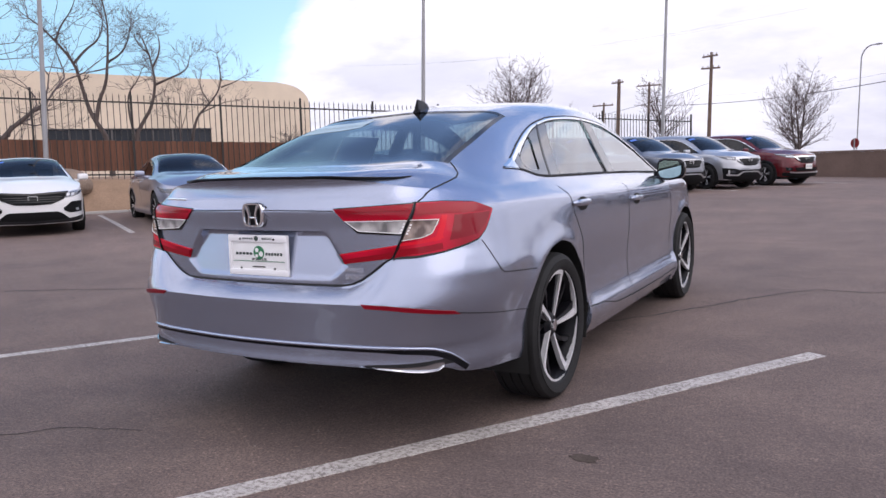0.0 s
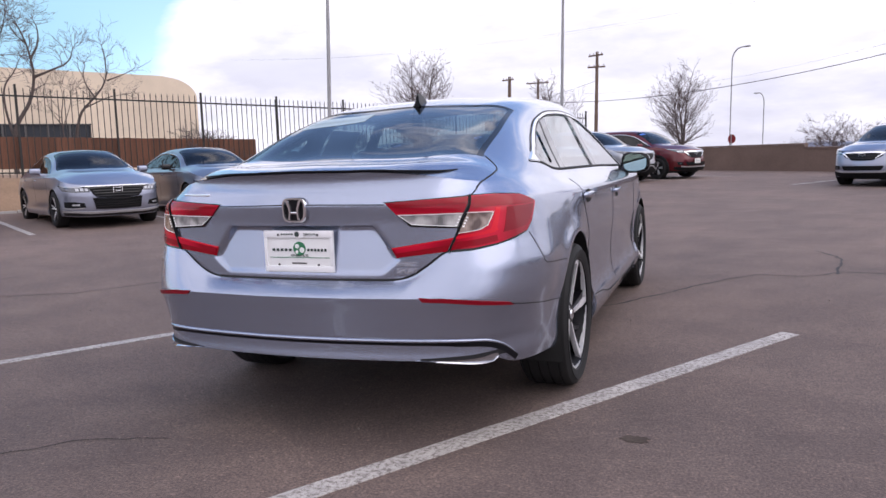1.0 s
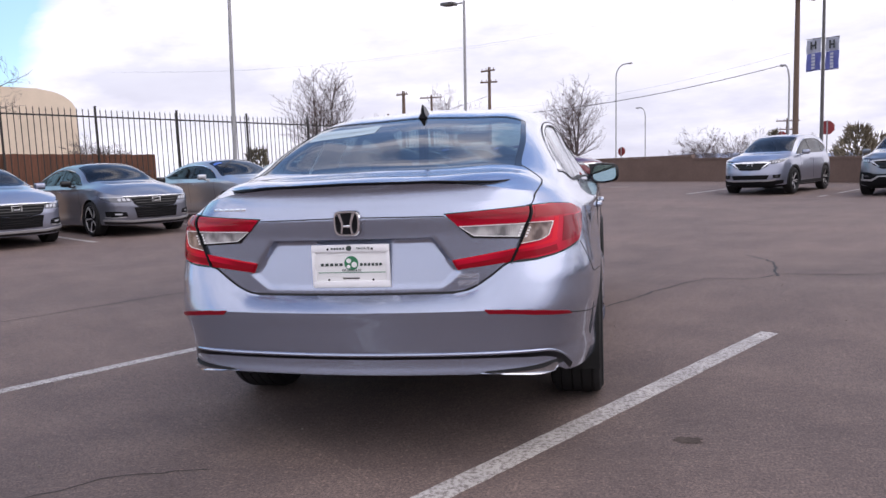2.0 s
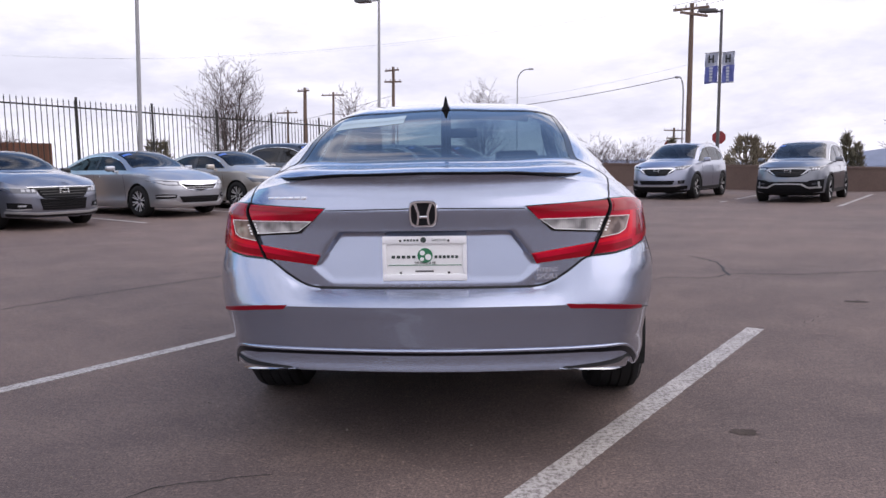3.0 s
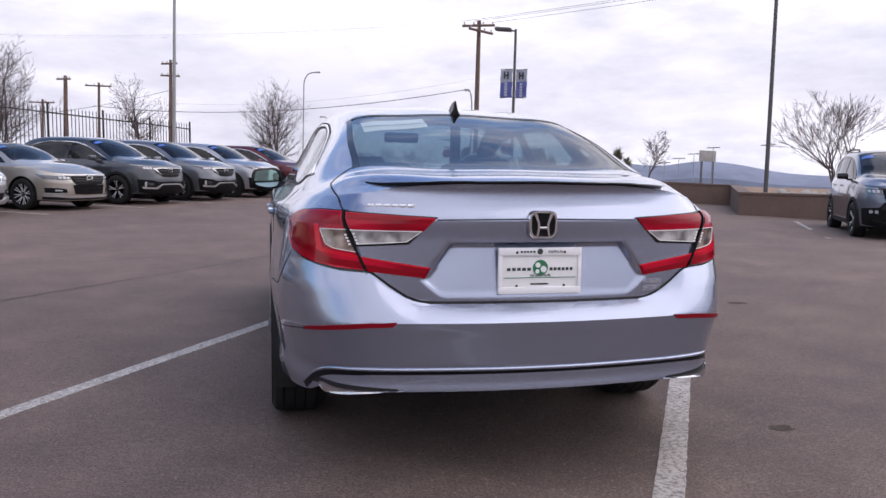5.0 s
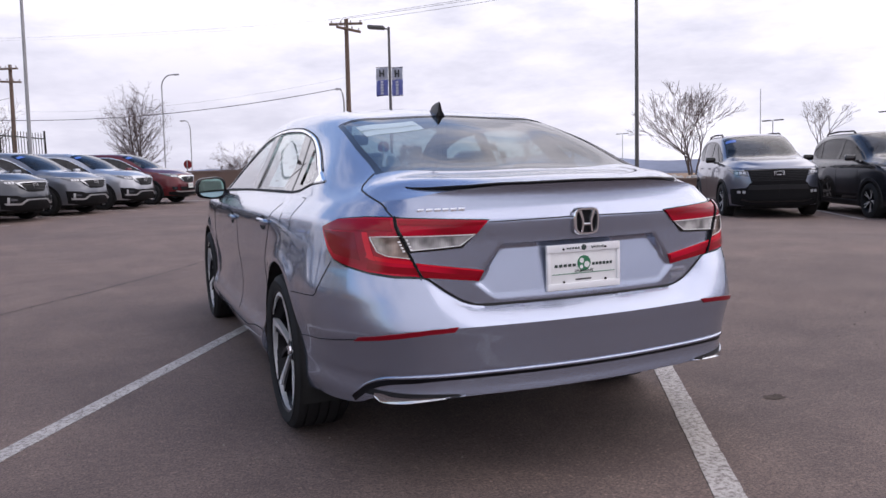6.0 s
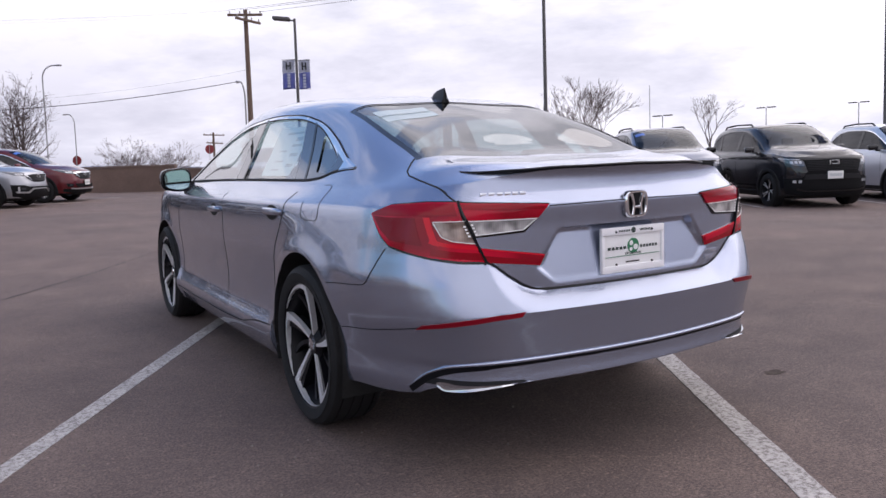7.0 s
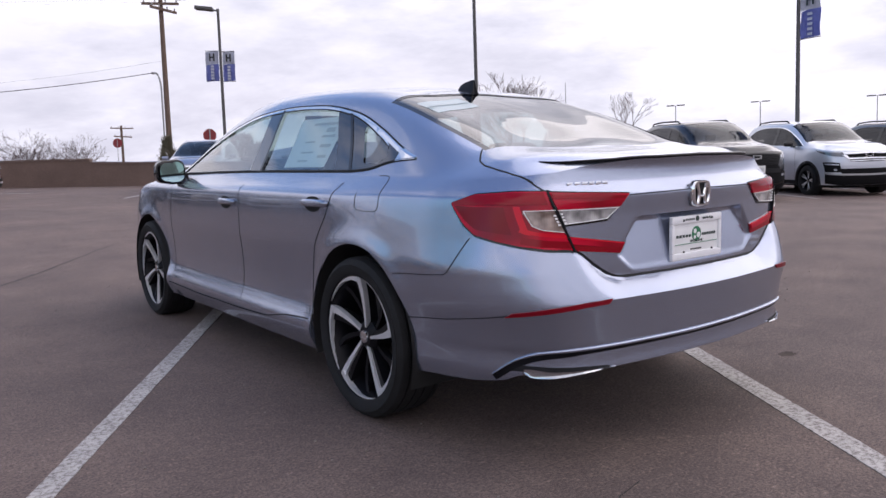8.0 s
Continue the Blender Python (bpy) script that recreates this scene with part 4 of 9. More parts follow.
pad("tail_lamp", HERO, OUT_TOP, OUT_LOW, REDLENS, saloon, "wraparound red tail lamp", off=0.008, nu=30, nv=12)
pad("indicator", HERO, [(X, 0.635, 0.880), (X, 0.708, 0.878), (X, 0.713, 0.872)], [(X, 0.609, 0.806), (X, 0.672, 0.816), (X, 0.694, 0.830)], AMBERLENS, saloon, "pale amber indicator lens in tail lamp", off=0.011, thick=0.006, nu=12, nv=8)
pad("indicator_edge", HERO, [(X, 0.635, 0.8835), (X, 0.712, 0.8815)], [(X, 0.635, 0.8808), (X, 0.711, 0.8790)], WHITE, saloon, off=0.0125, thick=0.006, nv=2)
pad("indicator_edge", HERO, [(X, 0.609, 0.8085), (X, 0.672, 0.8185), (X, 0.695, 0.832)], [(X, 0.608, 0.8062), (X, 0.673, 0.8162), (X, 0.697, 0.8306)], WHITE, saloon, off=0.0125, thick=0.006, nv=2)
pad("indicator_edge", HERO, [(X, 0.711, 0.880), (X, 0.695, 0.831)], [(X, 0.7132, 0.880), (X, 0.6972, 0.831)], WHITE, saloon, off=0.0123, thick=0.006, nv=2)
for i in range(4):          # bright studs along the split between lid and wing
    zz = 0.871 - i * 0.0105
    xs_ = float(np.interp(zz, [0.743, 0.937], [0.577, 0.650]))
    pad("lamp_stud", HERO, [(X, xs_ - 0.014, zz), (X, xs_ - 0.007, zz)], [(X, xs_ - 0.015, zz - 0.006), (X, xs_ - 0.008, zz - 0.006)], WHITE, saloon, off=0.0075, nu=3, nv=2, thick=0.004)
    pad("lamp_stud", HERO, [(X, xs_ + 0.008, zz - 0.004), (X, xs_ + 0.015, zz - 0.004)], [(X, xs_ + 0.007, zz - 0.010), (X, xs_ + 0.014, zz - 0.010)], WHITE, saloon, off=0.0135, nu=3, nv=2, thick=0.004)
# shade and brightness of the lens facets, painted as pads of other reds
pad("tail_lamp_core", HERO, [(X, 0.748, 0.893), (Y, 0.42, 0.893), (Y, 0.490, 0.896)], [(X, 0.742, 0.802), (Y, 0.390, 0.818), (Y, 0.440, 0.850)], REDCORE, saloon, "dark red pad with the shade of a lens facet in its colour", off=0.0088, thick=0.003, nu=14, nv=8)
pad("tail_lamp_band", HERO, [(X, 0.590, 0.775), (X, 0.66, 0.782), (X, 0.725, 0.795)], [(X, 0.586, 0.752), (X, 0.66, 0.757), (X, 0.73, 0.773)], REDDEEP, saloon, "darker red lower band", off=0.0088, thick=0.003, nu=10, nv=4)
pad("tail_lamp_guide", HERO, [(X, 0.603, 0.797), (X, 0.690, 0.812), (X, 0.722, 0.826)], [(X, 0.600, 0.786), (X, 0.690, 0.799), (X, 0.728, 0.812)], REDBRIGHT, saloon, "brighter red light guide, bright facet tone put into its colour", off=0.0090, thick=0.003, nu=10, nv=4)
pad("tail_lamp_guide", HERO, [(X, 0.719, 0.895), (X, 0.732, 0.895)], [(X, 0.704, 0.800), (X, 0.722, 0.808)], REDBRIGHT, saloon, "brighter red light guide, bright facet tone put into its colour", off=0.0092, thick=0.003, nu=5, nv=8)
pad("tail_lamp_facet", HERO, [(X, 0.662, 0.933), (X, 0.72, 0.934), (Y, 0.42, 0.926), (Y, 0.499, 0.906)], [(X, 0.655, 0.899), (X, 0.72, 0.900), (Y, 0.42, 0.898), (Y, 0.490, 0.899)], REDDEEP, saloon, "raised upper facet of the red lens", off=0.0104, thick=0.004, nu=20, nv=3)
pad("rear_reflector", HERO, [(X, 0.497, 0.580), (X, 0.60, 0.576), (X, 0.70, 0.565), (X, 0.785, 0.545)], [(X, 0.512, 0.565), (X, 0.60, 0.561), (X, 0.70, 0.549), (X, 0.795, 0.530)], REDDARK, saloon, "slim dark red reflector", off=0.0045, nu=30, thick=0.008)

# joints between panels
joint("panel_joint", HERO, [(X, x, float(lid_edge(x)) + 0.003) for x in np.linspace(0, 0.577, 40)], 0.0075, BLACK, saloon, n=90, lift=0.002)
joint("panel_joint", HERO, [(X, 0.577, 0.743), (X, 0.65, 0.937), (X, 0.672, 0.980)], 0.0050, BLACK, saloon, lift=0.0014)
joint("panel_joint", HERO, [(X, 0.0, 0.922), (X, 0.352, 0.917)], 0.004, BLACK, saloon)
joint("panel_joint", HERO, [(Y, 0.412, 0.79), (Y, 0.45, 0.74), (Y, 0.50, 0.672), (Y, 0.52, 0.660), (Y, 0.60, 0.652), (Y, 0.80, 0.636)], 0.0035, BLACK, saloon)
joint("panel_joint", HERO, [(X, 0.775, 0.540), (X, 0.82, 0.524), (Y, 0.55, 0.498), (Y, 0.74, 0.478)], 0.003, BLACK, saloon)
joint("panel_joint", HERO, [(Y, 1.268, 0.965), (Y, 1.292, 0.89), (Y, 1.35, 0.80), (Y, 1.425, 0.71), (Y, 1.472, 0.60), (Y, 1.492, 0.46), (Y, 1.478, 0.34)], 0.004, BLACK, saloon, n=60, flow=True)
joint("panel_joint", HERO, [(Y, 2.30, 0.33), (Y, 2.28, 0.65), (Y, 2.262, 0.948)], 0.003, BLACK, saloon, flow=True)
joint("panel_joint", HERO, [(Y, 3.42, 0.33), (Y, 3.44, 0.6), (Y, 3.36, 0.96)], 0.003, BLACK, saloon, flow=True)

joint("lamp_split", HERO, [(X, 0.578, 0.738), (X, 0.613, 0.835), (X, 0.650, 0.940)], 0.0065, RIMBLACK, saloon, "dark gap between the two halves of the lamp", lift=0.0125, n=30)

# lower bumper: black strip under a rolled lip, and exhaust finishers
CURL = [(X, 0.0, 0.404), (X, 0.25, 0.404), (X, 0.45, 0.404), (X, 0.60, 0.403), (X, 0.665, 0.400), (X, 0.705, 0.394), (X, 0.738, 0.379), (X, 0.763, 0.356), (X, 0.780, 0.330), (X, 0.789, 0.310)]
joint("bumper_strip", HERO, CURL, 0.022, RIMBLACK, saloon, "gloss black strip along the lower bumper", 0.0025, 120, flow=True)
a = np.array([(float(HERO.s_of_x(v, z)), z) for _, v, z in CURL])
u = np.concatenate([[0], np.cumsum(np.hypot(*np.diff(a, axis=0).T))])
c = spline(u, a, np.linspace(0, u[-1], 110))
d = np.gradient(c, axis=0)
d /= np.linalg.norm(d, axis=1)[:, None]
c = c + np.stack([-d[:, 1], d[:, 0]], -1) * 0.0135
lip = [HERO.ring(*q) + normal_ring(HERO, *q) * 0.001 for q in c]
for sg in (1, -1):
    bm = bmesh.new()
    tube(bm, [(sg * p[0], p[1], p[2]) for p in lip], [0.0065 * min(1.0, 0.3 + (len(lip) - i) / 30) for i in range(len(lip))], 10)
    part("bumper_lip", bm, SILVER, saloon, "silver rolled lip over the black strip")
# a flat black pad paints the shaded gap above each finisher
pad("exhaust_shadow", HERO, [(X, 0.50, 0.349), (X, 0.60, 0.354), (X, 0.69, 0.358), (X, 0.750, 0.362)], [(X, 0.49, 0.344), (X, 0.60, 0.342), (X, 0.69, 0.341), (X, 0.770, 0.340)], BLACK, saloon, off=0.002, nu=16, thick=0.006)
for sg in (1, -1):
    bm = bmesh.new()
    rows = []
    for x in np.concatenate([np.linspace(0.478, 0.70, 16), np.linspace(0.71, 0.748, 9)]):
        p = HERO.ring(float(HERO.s_of_x(x, 0.36)), 0.36)
        zt = float(pchip([0.478, 0.56, 0.64, 0.70, 0.735, 0.748], [0.344, 0.345, 0.344, 0.345, 0.352, 0.350], x))
        zb = float(pchip([0.478, 0.60, 0.72, 0.735, 0.748], [0.341, 0.331, 0.318, 0.319, 0.332], x))
        m = zb + (zt - zb) * 0.35
        rows.append([(sg * x, p[1] + 0.008, zt), (sg * x, p[1] - 0.012, zt - 0.001), (sg * x, p[1] - 0.011, m + 0.003), (sg * x, p[1] - 0.0155, zb + 0.003), (sg * x, p[1] - 0.009, zb), (sg * x, p[1] + 0.012, zb)])
    grid(bm, rows)
    bm.verts.ensure_lookup_table()
    bmesh.ops.holes_fill(bm, edges=bm.edges, sides=8)
    bmesh.ops.recalc_face_normals(bm, faces=bm.faces)
    part("exhaust_finisher", bm, FINISHER, saloon, "bright chrome exhaust finisher")

def drape(pts, up=Vector((0, 0, 1)), lift=0.0):
    """Drops points onto the bodywork along -up; gives places and normals."""
    out = []
    for p in pts:
        hit, n, _, _ = HERO.bvh.ray_cast(Vector(p) + up * 0.5, -up)
        out.append((np.array(hit if hit else p), np.array(n if hit else up)))
    return out


# spoiler lip: a thin dark blade that sweeps forward at its ends, under a silver top
bm = bmesh.new()
rows = []
for x in np.concatenate([np.linspace(0, 0.48, 22), np.linspace(0.49, 0.578, 12)]):
    p = HERO.ring(float(HERO.s_of_x(x, 1.03)), float(HERO.top(np.array(float(HERO.s_of_x(x, 1.03))))))
    sweep = 0.115 * (x / 0.578) ** 4
    if sweep > 0.004:
        p = drape([Vector((x, p[1] + sweep, 1.0))])[0][0]
    g = min(1.0, max(0.06, (0.592 - x) / 0.12)) ** 0.8
    p = p + np.array([0, -0.014 * g, 0])
    rows.append([p + np.array([0, 0.030, -0.004 * g]), p + np.array([0, -0.010 * g, -0.0015 * g]), p + np.array([0, -0.013 * g, 0.005 * g]), p + np.array([0, -0.008 * g, 0.009 * g]), p + np.array([0, 0.03, 0.010 * g]), p + np.array([0, 0.055, 0.003])])
rows = np.array(rows)
grid(bm, rows[:, :4])
grid(bm, mirror_x(rows[:, :4]), flip=True)
weld(bm)
bmesh.ops.recalc_face_normals(bm, faces=bm.faces)
part("spoiler_lip", bm, RIMBLACK, saloon, "gloss black spoiler lip")
bm = bmesh.new()
grid(bm, rows[:, 3:])
grid(bm, mirror_x(rows[:, 3:]), flip=True)
weld(bm)
bmesh.ops.recalc_face_normals(bm, faces=bm.faces)
part("spoiler", bm, SILVER, saloon, "silver spoiler top")


def lay(bm, pts, width, lift=0.0012, n=40, up=Vector((0, 0, 1)), twin=True):
    """A dark joint laid over the sheet."""
    a = np.array(pts, float)
    u = np.concatenate([[0], np.cumsum(np.linalg.norm(np.diff(a, axis=0), axis=1))])
    t = np.linspace(0, u[-1], n)
    c = np.stack([np.interp(t, u, a[:, i]) for i in range(3)], -1)
    d = drape([Vector(p) for p in c], up)
    P = np.array([q[0] for q in d])
    rows = []
    for i in range(n):
        e = P[min(i + 1, n - 1)] - P[max(i - 1, 0)]
        nn = d[i][1]
        b = np.cross(e, nn)
        b /= np.linalg.norm(b) + 1e-9
        rows.append([P[i] - b * width / 2 - nn * 0.002, P[i] - b * width / 2 + nn * lift, P[i] + b * width / 2 + nn * lift, P[i] + b * width / 2 - nn * 0.002])
    grid(bm, mirror_x(rows) if twin else rows, flip=bool(twin))


for sg in (False, True):
    bm = bmesh.new()
    lay(bm, [(0.672, 0.272, 1.0), (0.682, 0.34, 1.0), (0.690, 0.43, 1.0), (0.687, 0.50, 1.0), (0.668, 0.55, 1.0), (0.63, 0.59, 1.0), (0.590, 0.625, 1.0)], 0.006, twin=sg)
    part("lid_joint", bm, BLACK, saloon, "dark joint round the boot lid")
bm = bmesh.new()
fuel = [(1.10, 0.93), (1.098, 0.878), (1.085, 0.864), (1.03, 0.858), (0.96, 0.858), (0.942, 0.864), (0.934, 0.88), (0.940, 0.93), (0.950, 0.975), (0.962, 0.990), (0.985, 0.995), (1.04, 0.995)]
lay(bm, [(-1.0, y, z) for y, z in fuel], 0.0022, up=Vector((-1, 0, 0)), twin=False, n=80)
part("filler_flap", bm, BLACK, saloon, "joint of the filler flap")

# window surrounds
PILLAR = glass("pillar_film", (0.016, 0.015, 0.016), 0.07, 3.4, "BsdfDiffuse")
P = HERO.P
top_edge, low_edge = P[:, -1], P[:, 0]
for sg in (1, -1):
    bm = bmesh.new()
    keep = [p for p in top_edge if p[1] > 0.975]
    rows = []
    for p in keep:
        wd = 0.008 + 0.022 * min(max((1.50 - p[1]) / 0.5, 0.0), 1.0)
        xi = p[0] + wd * 0.64 + 0.004
        rows.append([(sg * (xi - 0.006), p[1], p[2] - wd), (sg * xi, p[1], p[2] - wd), (sg * (p[0] + 0.006), p[1], p[2] - 0.002), (sg * (p[0] + 0.003), p[1], p[2] + 0.002), (sg * (p[0] - 0.002), p[1], p[2] + 0.005)])
    grid(bm, rows)
    outward(bm, (0, 2.2, 0.9))
    part("chrome_strip", bm, CHROME, saloon, "bright chrome strip over the windows")
    for nm, dz, up in (("window_seal", 0.005, 0.006), ("window_seal", -0.0155, 0.006)):
        bm = bmesh.new()
        rows = []
        for p in keep:
            lo = dz if dz > 0 else -(0.008 + 0.022 * min(max((1.50 - p[1]) / 0.5, 0.0), 1.0)) - up
            rows.append([(sg * (p[0] - q * 0.64 + 0.0045), p[1], p[2] + q) for q in (lo, lo + up * 0.5, lo + up)])
        grid(bm, rows)
        outward(bm, (0, 2.2, 0.9))
        part(nm, bm, BLACK, saloon, "black rubber window seal")
    bm = bmesh.new()
    col = [c for c in P if c[0][1] < 0.985]
    rows = [[(sg * (q[0] + 0.006), q[1], q[2]) for q in c] for c in col]
    rows = [[(sg * (c[0][0] - 0.004), c[0][1], c[0][2] - 0.006)] + r + [(sg * (c[-1][0] - 0.004), c[-1][1], c[-1][2] + 0.006)] for r, c in zip(rows, col)]
    grid(bm, rows)
    outward(bm, (0, 2.2, 0.9))
    part("chrome_corner", bm, CHROME, saloon, "chrome corner piece behind the quarter window")
    bm = bmesh.new()
    rows = [[(sg * (p[0] + dx), p[1], p[2] + dz) for dx, dz in ((-0.004, -0.005), (0.005, -0.004), (0.004, 0.004), (-0.004, 0.008))] for p in low_edge if p[1] > 0.86]
    grid(bm, rows)
    outward(bm, (0, 2.2, 0.9))
    part("window_seal", bm, BLACK, saloon, "black rubber window seal")
    # dark surround of the quarter window, with a small rounded pane
    bm = bmesh.new()
    pane = [(1.215, 1.047), (1.110, 1.046), (1.078, 1.056), (1.064, 1.080), (1.085, 1.112), (1.148, 1.152), (1.225, 1.185), (1.300, 1.206), (1.345, 1.206), (1.345, 1.190)]
    pane = [(a[0] + (b[0] - a[0]) * f, a[1] + (b[1] - a[1]) * f) for a, b in zip(pane, pane[1:] + pane[:1]) for f in (0, 0.2, 0.4, 0.6, 0.8)]
    cy, cz = 1.19, 1.11
    ang = np.array([math.atan2(z - cz, y - cy) for y, z in pane])
    o = np.argsort(ang)
    pa, pr = ang[o], np.array([math.hypot(y - cy, z - cz) for y, z in pane])[o]
    rows = []
    for a in np.linspace(-math.pi, math.pi, 73):
        r0 = float(np.interp(a, np.concatenate([pa[-1:] - 2 * math.pi, pa, pa[:1] + 2 * math.pi]), np.concatenate([pr[-1:], pr, pr[:1]])))
        r1 = r0
        while r1 < 0.5:
            y, z = cy + (r1 + 0.004) * math.cos(a), cz + (r1 + 0.004) * math.sin(a)
            if y < 0.97 or z < float(pchip(*zip(*SEDAN["glass_low"]), y)) or z > float(pchip(*zip(*SEDAN["glass_high"]), y)) or (y - 1.290) > (z - 1.014) * 0.88:
                break
            r1 += 0.004
        rows.append([(sg * (HERO.side(cy + r * math.cos(a), cz + r * math.sin(a)) + 0.0025), cy + r * math.cos(a), cz + r * math.sin(a)) for r in np.linspace(r0, r1, 5)])
    grid(bm, rows)
    outward(bm, (0, 2.2, 0.9))
    part("quarter_window_border", bm, PILLAR, saloon)
    for nm, y_low, y_high, w, mat in (("quarter_divider", 1.290, 1.522, 0.020, BLACK_GLOSS), ("door_window_post", 1.360, 1.578, 0.125, PILLAR), ("centre_pillar", 2.285, 2.280, 0.140, PILLAR), ("centre_pillar_edge", 2.205, 2.213, 0.024, BLACK_GLOSS)):
        lo, hi = float(pchip(*zip(*SEDAN["glass_low"]), y_low)), float(pchip(*zip(*SEDAN["glass_high"]), y_high))
        bm = bmesh.new()
        lift = 0.005 if mat is BLACK_GLOSS else 0.0025
        rows = []
        for f in np.linspace(0, 1, 10):
            y, z = y_low + (y_high - y_low) * f, lo + (hi - lo) * f
            rows.append([(sg * (HERO.side(y + d, z) + lift), y + d, z) for d in np.linspace(-w / 2, w / 2, 4)])
        grid(bm, rows)
        outward(bm, (0, 2.2, 0.9))
        part(nm, bm, mat, saloon, "dark window pillar")

# door handles over flat dark discs that paint the shade of their recesses
for y0, z0 in ((1.415, 0.880), (2.425, 0.855)):
    for sg in (1, -1):
        x = float(HERO.ring(HERO.s_of_y(y0), z0)[0])
        bm = bmesh.new()
        rows = []
        for f in np.linspace(-1, 1, 17):
            e = max(0.0, 1 - abs(f) ** 4)
            hh, out = 0.005 + 0.011 * e ** 0.5, 0.006 + 0.021 * e ** 0.6
            y = y0 + 0.118 * f
            xb = float(HERO.ring(HERO.s_of_y(y), z0)[0])
            rows.append([(sg * (xb + out * a), y, z0 + hh * b) for a, b in ((0.25, -0.95), (0.7, -1.0), (0.95, -0.6), (1.0, 0.0), (0.9, 0.65), (0.6, 1.0), (0.2, 0.9))])
        grid(bm, rows)
        outward(bm, (0, y0, z0))
        part("door_handle", bm, SILVER, saloon, "silver pull handle")
        bm = bmesh.new()
        rows = []
        for a in np.linspace(0, 2 * math.pi, 25):
            row = []
            for r in (0.05, 0.5, 1.0):
                y, z = y0 + 0.02 + 0.075 * r * math.cos(a), z0 - 0.006 + 0.034 * r * math.sin(a)
                row.append((sg * (float(HERO.ring(HERO.s_of_y(y), z)[0]) + 0.0015), y, z))
            rows.append(row)
        grid(bm, rows)
        outward(weld(bm), (0, y0, z0))
        part("handle_shade", bm, WELL, saloon, "flat dark disc that paints the shaded recess behind the handle")

# door mirrors
for sg in (1, -1):
    bm = bmesh.new()
    rings = []
    for f, sx, sz, dx in ((-0.055, 0.122, 0.070, 0.012), (-0.050, 0.131, 0.078, 0.012), (0.0, 0.130, 0.079, 0.012), (0.05, 0.104, 0.064, 0.006), (0.085, 0.045, 0.032, -0.01), (0.095, 0.01, 0.008, -0.01)):
        ring = []
        for a in np.linspace(0, 2 * math.pi, 29)[:-1]:
            c, s = math.cos(a), math.sin(a)
            px = math.copysign(abs(c) ** 0.62, c) * sx
            pz = math.copysign(abs(s) ** 0.62, s) * sz * (0.86 + 0.14 * (1 if c < 0 else 0.4))
            ring.append((sg * (0.915 + px * 0.80 + dx), 3.30 + f - px * 0.34, 1.012 + pz))
        rings.append(ring)
    grid(bm, [[r[i] for r in rings] for i in range(28)], close_u=True)
    bm.faces.new([bm.verts.new(p) for p in rings[0]])
    bmesh.ops.recalc_face_normals(weld(bm), faces=bm.faces)
    ob = part("door_mirror", bm, BLACK_GLOSS, saloon, "gloss black door mirror")
    bm = bmesh.new()
    pts = [Vector(p) for p in rings[1]]
    c = sum(pts, Vector()) / len(pts)
    rows = [[(c.x + (p.x - c.x) * k, 3.218 - (p.z - c.z) * k * (0.10 if sg > 0 else -0.04) - sg * (p.x - c.x) * k * 0.40, c.z + (p.z - c.z) * k) for p in pts + pts[:1]] for k in (0.02, 0.80)]
    grid(bm, rows)
    outward(weld(bm), (0.915 * sg, 3.6, 1.0))
    part("mirror_glass", bm, MIRROR, ob, "mirror glass", smooth=False)
    bm = bmesh.new()
    box(bm, -0.06, 0.06, -0.03, 0.03, -0.02, 0.02, 0.012, m=pose(sg * 0.80, 3.335, 0.975, 0, sg * -12, 0))
    part("mirror_foot", bm, BLACK, ob)

# roof antenna
bm = bmesh.new()
rows = []
for f in np.linspace(0, 1, 10):
    y = 1.315 + 0.19 * f
    hgt = 0.084 * (1 - f) ** 0.55 if f < 1 else 0.002
    w = 0.026 * (0.55 + 0.45 * math.sin(math.pi * min(f + 0.25, 1)))
    z0 = float(drape([Vector((0, y, 1.0))])[0][0][2])
    rows.append([(-w, y, z0 - 0.004), (-w * 0.48, y, z0 + hgt * 0.25), (-w * 0.16, y + 0.006, z0 + hgt * 0.9), (0, y + 0.008, z0 + hgt), (w * 0.16, y + 0.006, z0 + hgt * 0.9), (w * 0.48, y, z0 + hgt * 0.25), (w, y, z0 - 0.004)])
grid(bm, rows)
bm.verts.ensure_lookup_table()
bm.faces.new([bm.verts[i] for i in range(7)])
bmesh.ops.recalc_face_normals(bm, faces=bm.faces)
part("antenna", bm, RIMBLACK, saloon, "black shark-fin antenna")


def words(name, text, size, m, material, parent, label="", depth=0.0008):
    """Lettering in the built-in face, as a mesh."""
    cu = bpy.data.curves.new(name, "FONT")
    cu.body, cu.size, cu.extrude, cu.align_x, cu.align_y = text, size, depth, "CENTER", "CENTER"
    tmp = bpy.data.objects.new(name + "_tmp", cu)
    scene.collection.objects.link(tmp)
    me = bpy.data.meshes.new_from_object(tmp.evaluated_get(bpy.context.evaluated_depsgraph_get()))
    bpy.data.objects.remove(tmp)
    me.materials.clear()
    me.materials.append(material)
    me.transform(m)
    ob = new(name, me)
    ob.parent = parent
    return tagged(ob, label) if label else ob


def slab(name, x0, x1, z0, z1, y, material, parent, label="", t=0.002):
    bm = bmesh.new()
    box(bm, x0, x1, y - t, y, z0, z1, min(0.0008, t * 0.4), seg=1)
    return part(name, bm, material, parent, label, smooth=False)


